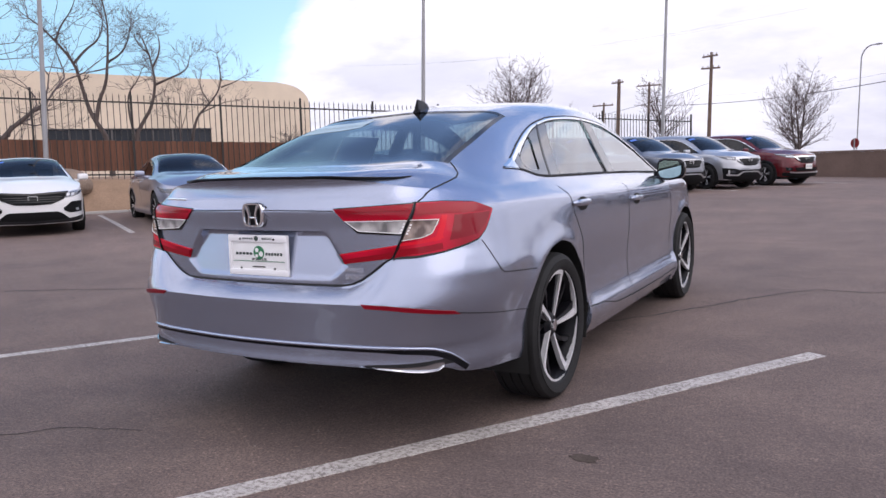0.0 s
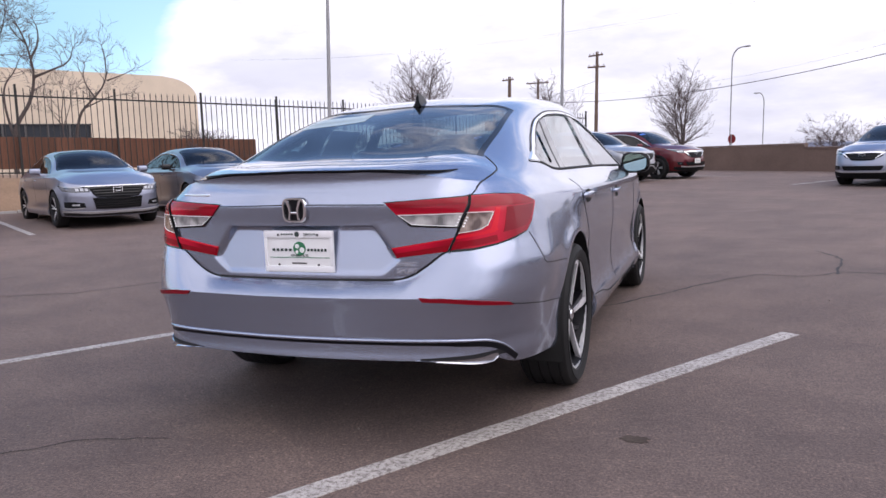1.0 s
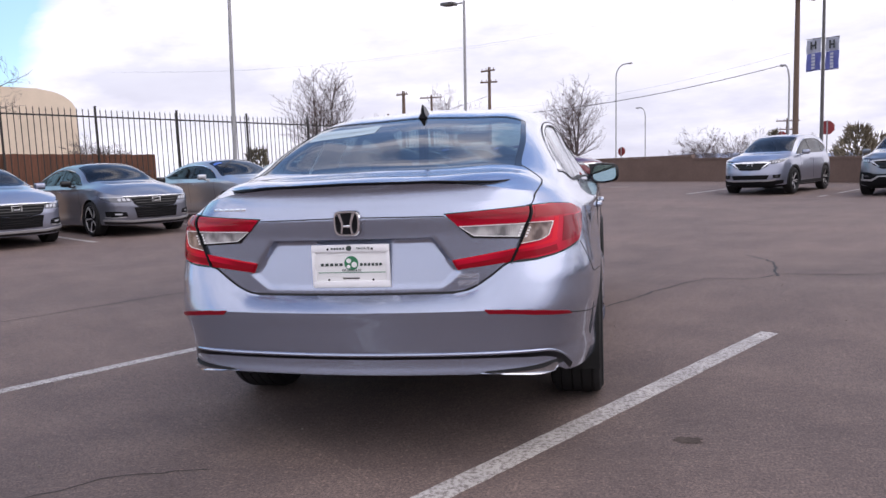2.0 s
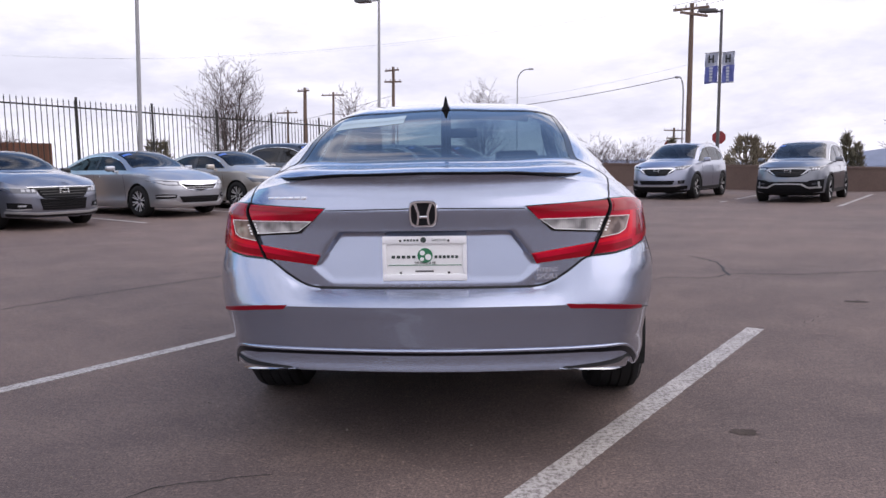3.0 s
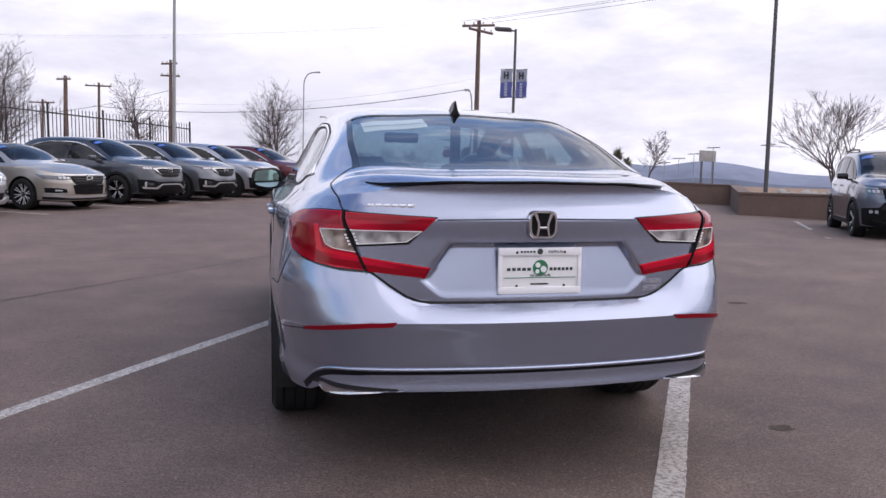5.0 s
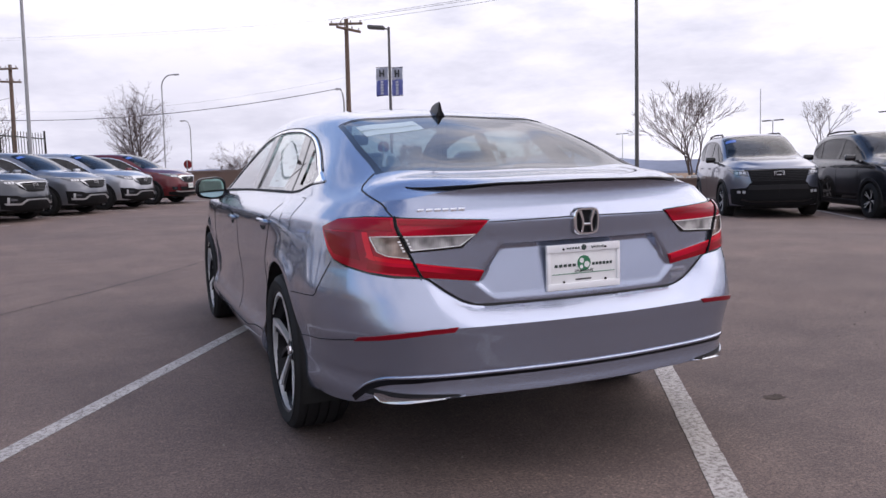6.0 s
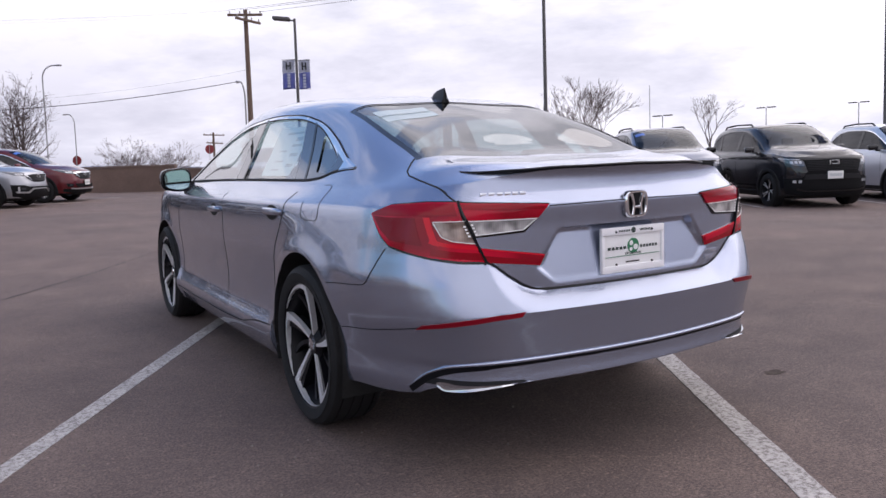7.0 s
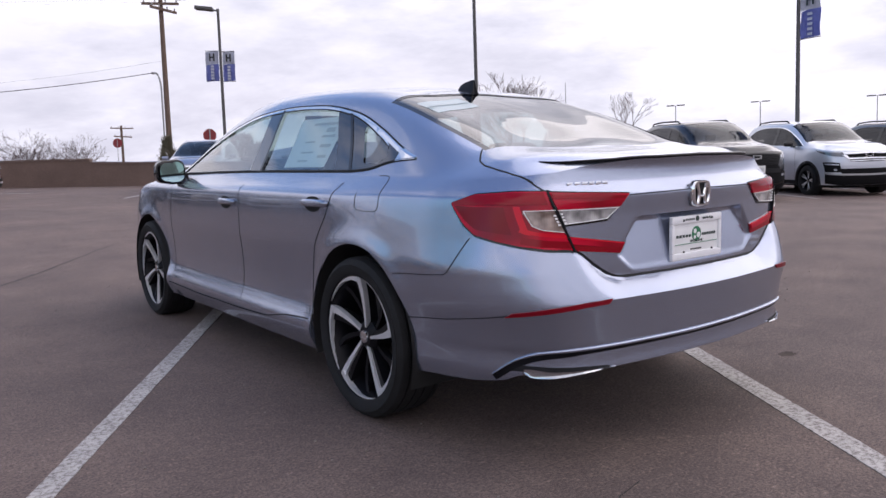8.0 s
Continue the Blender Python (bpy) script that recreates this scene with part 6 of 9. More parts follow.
def parked(name, label, kind, mat, m, group, face="saloon", wheel=None, plate=False, film=False, scale=None, mirror=None, shiny=False):
    """A whole parked car, seen mostly from its nose."""
    k = dict(saloon=SALOON2, suv=SUV, estate=ESTATE)[kind]
    low = kind == "saloon"
    root = thing(name, label, "car", group, m=m)
    if scale:
        root.scale = scale
    sh = build_skin(k, root, dict(paint=mat, rear_glass=GLASS_CAR, side_glass=GLASS_CAR, screen=GLASS_SCREEN), "")
    add_wheels(root, k, wheel or (WHEEL_PLAIN if low else WHEEL_SUV), 0.79 if low else 0.80, turned=len(label) * 0.37)

    def P(nm, top, bot, material, label="", off=0.012, nu=20, nv=6, both=True):
        edge = lambda e: [("x", p[0], p[1]) if len(p) == 2 else ("y", p[1], p[2]) for p in e]
        pad(nm, sh, edge(top), edge(bot), material, root, label, both=both, off=off, nu=nu, nv=nv, nose=True)

    def slats(z_top, z_low, x_top, x_low, n, material, off=0.018, thick=0.007):
        for i in range(n):
            f = (i + 0.5) / n
            z, x = z_top + (z_low - z_top) * f, x_top + (x_low - x_top) * f
            P("grille_slat", [(0.0, z + thick), (x, z + thick)], [(0.0, z - thick), (x, z - thick)], material, off=off, nv=2, nu=14, both=False)

    S = "side"
    bm = bmesh.new()
    if face == "accord":
        P("grille", [(0.0, 0.715), (0.48, 0.705)], [(0.0, 0.535), (0.36, 0.545), (0.43, 0.60)], GRILLE, "black slatted grille", 0.010, 22, 8, False)
        slats(0.69, 0.55, 0.44, 0.36, 3, BLACK_GLOSS)
        P("grille_frame", [(0.0, 0.738), (0.46, 0.735), (0.60, 0.738)], [(0.0, 0.712), (0.46, 0.702), (0.56, 0.716)], BLACK_GLOSS, "gloss dark wing above the grille", 0.020, 22, 4, False)
        P("grille_edge", [(0.0, 0.744), (0.46, 0.742), (0.60, 0.746)], [(0.0, 0.737), (0.46, 0.734), (0.60, 0.738)], CHROME, "thin chrome edge", 0.021, 22, 2, False)
        P("headlamp", [(0.47, 0.730), (0.66, 0.742), (S, 4.50, 0.752), (S, 4.26, 0.775)], [(0.47, 0.640), (0.70, 0.640), (S, 4.46, 0.665), (S, 4.32, 0.745)], HEADLENS, "clear swept headlamp", 0.010, 24, 7)
        for xa in (0.50, 0.57, 0.64):
            P("headlamp_cell", [(xa, 0.712), (xa + 0.048, 0.716)], [(xa, 0.664), (xa + 0.048, 0.668)], BEAM, "", 0.012, 4, 3)
        P("running_light", [(0.50, 0.732), (0.70, 0.742), (S, 4.34, 0.762)], [(0.50, 0.722), (0.70, 0.728), (S, 4.38, 0.745)], BEAM, "bright running light", 0.012, 14, 2)
        P("grille_bar", [(0.0, 0.532), (0.40, 0.542)], [(0.0, 0.505), (0.42, 0.515)], BLACK_GLOSS, "gloss black bar across the grille", 0.022, 18, 3, False)
        P("lower_grille", [(0.0, 0.536), (0.44, 0.540)], [(0.0, 0.330), (0.38, 0.340)], GRILLE, "black lower grille", 0.011, 18, 6, False)
        slats(0.48, 0.36, 0.40, 0.37, 3, BLACK_GLOSS)
        P("fog_pocket", [(0.56, 0.455), (0.70, 0.475), (S, 4.46, 0.480)], [(0.53, 0.375), (0.70, 0.365), (S, 4.48, 0.375)], GRILLE, "black foglamp pocket", 0.008, 14, 5)
        P("fog_trim", [(0.55, 0.372), (0.70, 0.362), (S, 4.46, 0.372)], [(0.55, 0.355), (0.70, 0.345), (S, 4.46, 0.355)], SKID, "", 0.012, 14, 3)
        P("foglamp", [(0.62, 0.435), (0.72, 0.437)], [(0.62, 0.405), (0.72, 0.407)], BEAM, "", 0.011, 6, 3)
        P("bumper_lip", [(0.0, 0.300), (0.45, 0.298), (0.66, 0.318), (S, 4.42, 0.330)], [(0.0, 0.262), (0.45, 0.262), (0.66, 0.285), (S, 4.42, 0.300)], SKID, "silver lower lip", 0.022, 24, 4, False)
        P("under_bumper", [(0.0, 0.262), (0.66, 0.285), (S, 4.42, 0.30)], [(0.0, 0.215), (0.66, 0.225), (S, 4.42, 0.235)], BLACK, "", 0.008, 20, 4, False)
        nose_badge(bm, sh, 0.655, 0.078, 0.060)
    elif face == "older":
        P("grille", [(0.0, 0.70), (0.47, 0.715)], [(0.0, 0.545), (0.34, 0.58)], GRILLE, "black grille", 0.010, 22, 8, False)
        P("grille_bar", [(0.0, 0.735), (0.40, 0.742), (0.50, 0.735)], [(0.0, 0.655), (0.38, 0.672), (0.48, 0.705)], CHROME, "thick chrome wing across the grille", 0.026, 24, 5, False)
        slats(0.635, 0.56, 0.41, 0.36, 2, SKID, 0.020, 0.005)
        P("grille_chin", [(0.0, 0.552), (0.34, 0.587), (0.47, 0.70)], [(0.0, 0.538), (0.36, 0.572), (0.50, 0.70)], CHROME, "", 0.014, 22, 2, False)
        P("headlamp", [(0.50, 0.742), (0.72, 0.765), (S, 4.22, 0.792)], [(0.47, 0.655), (0.70, 0.662), (S, 4.28, 0.760)], HEADLENS, "clear swept headlamp", 0.010, 22, 7)
        P("headlamp_reflector", [(0.53, 0.725), (S, 4.46, 0.745)], [(0.52, 0.672), (0.71, 0.680)], BEAM, "bright reflector", 0.012, 14, 5)
        P("running_light", [(0.74, 0.752), (S, 4.26, 0.782)], [(0.74, 0.735), (S, 4.30, 0.765)], BEAM, "", 0.0125, 10, 2)
        P("lower_intake", [(0.0, 0.435), (0.50, 0.430)], [(0.0, 0.300), (0.42, 0.305)], GRILLE, "black lower intake", 0.012, 20, 6, False)
        slats(0.42, 0.32, 0.47, 0.43, 2, BLACK_GLOSS)
        P("fog_pocket", [(0.54, 0.470), (0.72, 0.485), (S, 4.46, 0.475)], [(0.55, 0.395), (0.70, 0.385), (S, 4.48, 0.390)], GRILLE, "black foglamp pocket", 0.010, 14, 5)
        P("fog_trim", [(0.57, 0.452), (S, 4.48, 0.455)], [(0.57, 0.430), (S, 4.48, 0.430)], SKID, "", 0.014, 12, 3)
        P("bumper_lip", [(0.0, 0.285), (0.46, 0.285), (0.54, 0.350), (S, 4.44, 0.365)], [(0.0, 0.245), (0.50, 0.245), (0.64, 0.270), (S, 4.44, 0.300)], SKID, "silver lower lip", 0.020, 24, 4, False)
        nose_badge(bm, sh, 0.675, 0.068, 0.052)
    elif face == "civic":
        P("grille", [(0.0, 0.725), (0.58, 0.755)], [(0.0, 0.545), (0.30, 0.555), (0.52, 0.640)], GRILLE, "black upper grille", 0.012, 24, 8, False)
        slats(0.70, 0.58, 0.50, 0.40, 3, BLACK_GLOSS)
        P("grille_bar", [(0.0, 0.745), (0.60, 0.772)], [(0.0, 0.712), (0.58, 0.742)], BLACK_GLOSS, "gloss black band between the headlamps", 0.022, 22, 3, False)
        P("headlamp", [(0.56, 0.765), (0.72, 0.785), (S, 4.26, 0.815)], [(0.52, 0.655), (0.70, 0.685), (S, 4.34, 0.775)], HEADLENS, "clear angular headlamp", 0.011, 22, 7)
        for xa in (0.57, 0.65):
            P("headlamp_cell", [(xa, 0.742), (xa + 0.055, 0.750)], [(xa, 0.688), (xa + 0.055, 0.696)], BEAM, "", 0.013, 5, 4)
        P("running_light", [(0.58, 0.765), (S, 4.28, 0.808)], [(0.58, 0.754), (S, 4.30, 0.796)], BEAM, "", 0.0135, 14, 2)
        P("fog_pocket", [(0.50, 0.480), (0.66, 0.590), (S, 4.47, 0.600)], [(0.50, 0.430), (0.58, 0.385), (S, 4.50, 0.400)], GRILLE, "black six-sided foglamp pocket", 0.012, 16, 8)
        P("foglamp", [(0.70, 0.470), (0.75, 0.472)], [(0.70, 0.425), (0.75, 0.427)], BEAM, "", 0.015, 5, 4)
        P("lower_intake", [(0.0, 0.420), (0.38, 0.420), (0.44, 0.40)], [(0.0, 0.255), (0.40, 0.255), (0.56, 0.285)], GRILLE, "black lower intake", 0.012, 20, 6, False)
        P("bumper_lip", [(0.0, 0.255), (0.56, 0.285), (S, 4.44, 0.335)], [(0.0, 0.215), (0.60, 0.225), (S, 4.44, 0.260)], BLACK, "", 0.014, 20, 4, False)
        nose_badge(bm, sh, 0.645, 0.074, 0.056)
    elif face == "crv":
        P("grille", [(0.0, 0.885), (0.50, 0.885)], [(0.0, 0.675), (0.26, 0.685), (0.48, 0.80)], GRILLE, "black grille", 0.014, 22, 9, False)
        slats(0.86, 0.72, 0.42, 0.30, 4, BLACK_GLOSS, 0.020)
        wing = CHROME if shiny else DARKCHROME
        P("grille_bar", [(0.0, 0.902), (0.36, 0.902), (0.56, 0.885)], [(0.0, 0.868 if shiny else 0.882), (0.34, 0.868 if shiny else 0.880), (0.52, 0.855)], wing, "chrome wing across the grille", 0.026, 22, 4, False)
        P("grille_wing", [(0.47, 0.878), (0.54, 0.880)], [(0.31, 0.735), (0.33, 0.735)], wing, "chrome side of the grille", 0.020, 5, 8)
        P("headlamp", [(0.50, 0.935), (0.74, 0.970), (S, 4.02, 1.005)], [(0.55, 0.838), (0.74, 0.868), (S, 4.10, 0.970)], HEADLENS, "clear swept headlamp", 0.012, 22, 7)
        for xa in (0.57, 0.63, 0.69):
            P("headlamp_cell", [(xa, 0.915), (xa + 0.042, 0.920)], [(xa, 0.870), (xa + 0.042, 0.876)], BEAM, "", 0.014, 4, 3)
        P("running_light", [(0.72, 0.955), (S, 4.06, 0.990)], [(0.72, 0.940), (S, 4.10, 0.975)], BEAM, "bright running light", 0.0145, 10, 2)
        if shiny:
            P("lower_intake", [(0.0, 0.545), (0.52, 0.545)], [(0.0, 0.430), (0.46, 0.430)], GRILLE, "black lower intake", 0.014, 20, 6, False)
            P("fog_pocket", [(0.60, 0.545), (0.76, 0.560)], [(0.60, 0.455), (0.74, 0.455)], GRILLE, "black foglamp pocket", 0.014, 8, 5)
            P("foglamp", [(0.64, 0.525), (0.70, 0.530)], [(0.64, 0.475), (0.70, 0.478)], HEADLENS, "round clear foglamp", 0.018, 5, 4)
            P("bumper_trim", [(0.0, 0.405), (0.50, 0.405), (0.66, 0.425)], [(0.0, 0.375), (0.50, 0.375), (0.66, 0.395)], SKID, "silver lower lip", 0.026, 22, 4, False)
            P("under_bumper", [(0.0, 0.375), (0.66, 0.395), (S, 4.30, 0.400)], [(0.0, 0.265), (0.60, 0.270), (S, 4.30, 0.310)], GRILLE, "", 0.016, 22, 5, False)
        else:
            P("lower_bumper", [(0.0, 0.560), (0.46, 0.560), (0.56, 0.600), (S, 4.26, 0.625)], [(0.0, 0.265), (0.60, 0.270), (S, 4.30, 0.310)], GRILLE, "black plastic lower bumper", 0.016, 24, 9, False)
            P("bumper_trim", [(0.0, 0.520), (0.34, 0.516), (0.50, 0.425), (S, 4.36, 0.440)], [(0.0, 0.490), (0.32, 0.485), (0.48, 0.388), (S, 4.38, 0.398)], SKID, "silver moustache trim on the bumper", 0.030, 26, 4, False)
            P("bumper_hook", [(0.70, 0.560), (0.735, 0.565)], [(0.705, 0.420), (0.74, 0.425)], SKID, "", 0.026, 4, 6)
            P("foglamp", [(0.57, 0.530), (0.68, 0.540)], [(0.57, 0.480), (0.68, 0.485)], HEADLENS, "clear foglamp in the black bumper", 0.024, 6, 4)
        nose_badge(bm, sh, 0.815, 0.072, 0.056)
    elif face == "mesh":
        P("grille", [(0.0, 0.985), (0.56, 0.975)], [(0.0, 0.745), (0.50, 0.745)], GRILLE, "wide black mesh grille", 0.014, 22, 9, False)
        slats(0.965, 0.765, 0.53, 0.50, 6, BLACK, 0.018, 0.008)
        P("grille_bar", [(0.0, 1.010), (0.52, 1.000), (0.62, 1.005)], [(0.0, 0.985), (0.52, 0.972), (0.62, 0.980)], BLACK_GLOSS, "gloss black bar under the bonnet", 0.024, 22, 4, False)
        P("headlamp", [(0.58, 1.000), (0.76, 1.015), (S, 4.02, 1.045)], [(0.55, 0.865), (0.74, 0.890), (S, 4.12, 1.000)], HEADLENS, "clear swept headlamp", 0.012, 22, 7)
        for xa in (0.60, 0.66, 0.72):
            P("headlamp_cell", [(xa, 0.965), (xa + 0.042, 0.970)], [(xa, 0.915), (xa + 0.042, 0.920)], BEAM, "", 0.014, 4, 3)
        P("running_light", [(0.60, 0.998), (S, 4.06, 1.035)], [(0.60, 0.984), (S, 4.10, 1.020)], BEAM, "", 0.0145, 14, 2)
        P("lower_bumper", [(0.0, 0.745), (0.52, 0.745), (0.58, 0.640), (S, 4.24, 0.610)], [(0.0, 0.265), (0.60, 0.270), (S, 4.28, 0.310)], GRILLE, "black plastic lower bumper", 0.016, 24, 10, False)
        P("bumper_step", [(0.0, 0.700), (0.54, 0.690)], [(0.0, 0.600), (0.56, 0.595)], BLACK, "", 0.030, 18, 4, False)
        P("lower_bar", [(0.0, 0.375), (0.50, 0.375), (0.66, 0.42)], [(0.0, 0.345), (0.50, 0.345), (0.68, 0.39)], BLACK_GLOSS, "", 0.030, 18, 3, False)
        for xa in (0.60, 0.68):
            P("foglamp", [(xa, 0.580), (xa + 0.048, 0.582)], [(xa, 0.525), (xa + 0.048, 0.527)], BEAM, "clear twin foglamp", 0.024, 5, 4)
        nose_badge(bm, sh, 0.900, 0.088, 0.068)
    else:
        P("grille", [(0.0, 0.985), (0.48, 0.975)], [(0.0, 0.790), (0.40, 0.800)], GRILLE, "black grille", 0.014, 22, 9, False)
        P("grille_bar", [(0.0, 1.000), (0.56, 0.995)], [(0.0, 0.972), (0.52, 0.958)], CHROME, "chrome bar above the grille", 0.026, 22, 4, False)
        P("grille_bar", [(0.0, 0.885), (0.44, 0.880), (0.52, 0.960)], [(0.0, 0.855), (0.46, 0.850), (0.56, 0.945)], CHROME, "chrome bar across the grille", 0.026, 22, 4, False)
        slats(0.84, 0.80, 0.42, 0.40, 1, CHROME, 0.022, 0.008)
        P("headlamp", [(0.54, 1.010), (0.76, 1.025), (S, 3.98, 1.060)], [(0.54, 0.905), (0.74, 0.925), (S, 4.10, 1.010)], HEADLENS, "dark swept headlamp", 0.012, 22, 7)
        P("running_light", [(0.58, 1.005), (S, 4.04, 1.050)], [(0.58, 0.990), (S, 4.08, 1.032)], BEAM, "", 0.0145, 14, 2)
        P("fog_pocket", [(0.62, 0.770), (0.74, 0.790), (S, 4.22, 0.790)], [(0.58, 0.560), (0.72, 0.560), (S, 4.28, 0.570)], GRILLE, "black foglamp pocket", 0.014, 14, 6)
        P("fog_trim", [(0.63, 0.745), (S, 4.26, 0.765)], [(0.63, 0.715), (S, 4.28, 0.735)], mat, "", 0.020, 12, 3)
        P("foglamp", [(0.66, 0.640), (0.71, 0.642)], [(0.66, 0.590), (0.71, 0.592)], BEAM, "", 0.022, 5, 4)
        P("lower_intake", [(0.0, 0.640), (0.60, 0.640)], [(0.0, 0.520), (0.58, 0.530)], GRILLE, "black lower intake", 0.014, 20, 6, False)
        P("bumper_lip", [(0.0, 0.520), (0.58, 0.530), (S, 4.26, 0.560)], [(0.0, 0.480), (0.60, 0.490), (S, 4.28, 0.520)], SKID, "silver lower lip", 0.024, 22, 4, False)
        P("under_bumper", [(0.0, 0.480), (0.60, 0.490), (S, 4.28, 0.520)], [(0.0, 0.270), (0.60, 0.270), (S, 4.28, 0.310)], GRILLE, "", 0.014, 22, 5, False)
        nose_badge(bm, sh, 0.915, 0.085, 0.066)
    bmesh.ops.recalc_face_normals(bm, faces=bm.faces)
    part("badge", bm, BADGEMETAL, root, "plain chrome mark on the grille")
    lift = dict(saloon=0.0, suv=0.10, estate=0.18)[kind]
    zb, mz, my = 0.93 + lift * 0.9, 1.0 + lift * 1.05, 3.12 - lift * 0.5
    if not low:
        for (yc, zc, ra) in k["arches"]:
            for sg in (1, -1):
                b2 = bmesh.new()
                rows = []
                for a in np.linspace(-0.25, math.pi + 0.25, 24):
                    c, s_ = math.cos(a), math.sin(a)
                    x0 = float(sh.ring(sh.s_of_y(yc + (ra + 0.03) * c), max(zc + (ra + 0.03) * s_, 0.3))[0])
                    rows.append([(sg * (x0 + dx), yc + (ra + dr) * c, zc + (ra + dr) * s_) for dx, dr in ((-0.03, -0.012), (0.008, -0.008), (0.008, 0.05), (-0.03, 0.06))])
                grid(b2, rows)
                bmesh.ops.recalc_face_normals(b2, faces=b2.faces)
                part("arch_trim", b2, BLACK, root)
        for sg in (1, -1):
            b2 = bmesh.new()
            rows = []
            for y in np.linspace(1.45, 3.25, 16):
                rows.append([(sg * (float(sh.ring(sh.s_of_y(y), z)[0]) + o), y, z) for z, o in ((0.255, -0.01), (0.26, 0.012), (0.35, 0.012), (0.36, -0.01))])
            grid(b2, rows)
            bmesh.ops.recalc_face_normals(b2, faces=b2.faces)
            part("sill_trim", b2, BLACK, root)
    if kind == "estate":
        for sg in (1, -1):
            b2 = bmesh.new()
            tube(b2, [(sg * 0.60, 0.85, 1.70), (sg * 0.605, 0.95, 1.785), (sg * 0.605, 1.5, 1.815), (sg * 0.605, 2.25, 1.800), (sg * 0.61, 2.42, 1.72)], 0.020, 6)
            part("roof_rail", b2, BLACK, root)
    # chrome or dark strip over the side windows
    for sg in (1, -1):
        b2 = bmesh.new()
        grid(b2, [[(sg * (p[0] + dx), p[1], p[2] + dz) for dx, dz in ((0.0, -0.010), (0.006, -0.006), (0.004, 0.006), (-0.006, 0.010))] for p in sh.P[:, -1] if p[1] > k["glass_low"][0][0] + 0.1])
        outward(b2, (0, 2.2, 0.9))
        part("window_strip", b2, BLACK_GLOSS if face in ("civic", "mesh") else CHROME, root)
    # mirrors
    for sg in (1, -1):
        b2 = bmesh.new()
        box(b2, -0.100, 0.100, -0.050, 0.055, -0.060, 0.064, 0.042, m=pose(sg * 1.0, my, mz + 0.035, 0, 0, sg * -12), seg=3)
        box(b2, -0.07, 0.07, -0.03, 0.03, -0.02, 0.02, 0.01, m=pose(sg * 0.86, my, mz - 0.03))
        part("door_mirror", b2, mirror or mat, root)
    # pillars, joints, handles
    for y0, y1, w in {"saloon": ((2.20, 2.20, 0.12), (1.40, 1.52, 0.05)), "suv": ((2.05, 2.14, 0.11), (1.10, 1.02, 0.06)), "estate": ((2.05, 2.14, 0.12), (1.05, 1.0, 0.08))}[kind]:
        lo, hi = float(pchip(*zip(*k["glass_low"]), y0)), float(pchip(*zip(*k["glass_high"]), y1))
        zs, yy = np.linspace(lo, hi, 8), np.linspace(y0, y1, 8)
        rows = [[(sh.side(yy[i] + d, zs[i]) + 0.002, yy[i] + d, zs[i]) for d in np.linspace(-w / 2, w / 2, 4)] for i in range(8)]
        for r in (rows, mirror_x(rows)):
            b2 = bmesh.new()
            grid(b2, r)
            outward(b2, (0, 2.3, 0.9))
            part("window_pillar", b2, BLACK_GLOSS, root)
    ys = (1.27, 2.26, 3.40) if low else (1.2, 2.12, 3.15)
    for y in ys:
        joint("panel_joint", sh, [("y", y + 0.05, 0.37), ("y", y + 0.04, 0.7), ("y", y, 0.95 + lift * 0.8)], 0.006, BLACK, root, n=14)
    for y in ys[:2]:
        for sg in (1, -1):
            b2 = bmesh.new()
            x = float(sh.ring(sh.s_of_y(y + 0.2), zb - 0.06)[0])
            box(b2, sg * x - 0.012, sg * x + 0.03, y + 0.1, y + 0.3, zb - 0.075, zb - 0.05, 0.008)
            part("door_handle", b2, mat, root)
    # seats and dark cabin
    b2 = bmesh.new()
    h = lift * 1.4
    box(b2, -0.66, 0.66, 0.9, 3.3, 0.3, 0.60 + h, 0.05)
    for x in (-0.36, 0.36):
        box(b2, x - 0.23, x + 0.23, 1.95, 2.1, 0.5 + h, 1.05 + h, 0.05)
        box(b2, x - 0.12, x + 0.12, 1.93, 2.04, 1.06 + h, 1.22 + h, 0.04)
    box(b2, -0.6, 0.6, 1.05, 1.22, 0.5 + h, 1.0 + h, 0.05)
    box(b2, -0.68, 0.68, 2.95, 3.4, 0.7 + h, 0.93 + lift, 0.06)
    part("cabin", b2, CABIN, root)
    b2 = bmesh.new()
    tube(b2, [pose(-0.36, 2.86, 0.86 + lift * 1.2, 62) @ Vector((0.18 * math.cos(a), 0.18 * math.sin(a), 0)) for a in np.linspace(0, 2 * math.pi, 25)], 0.015, 6, cap=False)
    part("steering_wheel", b2, BLACK, root)
    if plate:
        b2 = bmesh.new()
        zp = 0.50 if kind != "estate" else 0.60
        y = float(sh.ring(sh.len, zp + 0.05)[1])
        box(b2, -0.155, 0.155, y + 0.030, y + 0.044, zp, zp + 0.155, 0.004)
        number = part("number_plate", b2, PLATEMAT, root, "white number plate")
        for i in range(6):
            b2 = bmesh.new()
            box(b2, -0.115 + i * 0.04, -0.088 + i * 0.04, y + 0.043, y + 0.046, zp + 0.05, zp + 0.105)
            part("plate_bar", b2, P_PRINT, number, smooth=False)
    if film:
        i = np.argmin(np.abs(sh.Q - (k["front_glass"][0] + 0.35)))
        F = sh.sheet[i - 1:i + 2, sh.NA:sh.NA + 7] + np.array([0, 0.004, 0.006])
        b2 = bmesh.new()
        grid(b2, F)
        grid(b2, F + np.array([0, -0.001, -0.003]), flip=True)
        part("screen_film", b2, STICKER, root, "blue film strip on the windscreen")
    return root


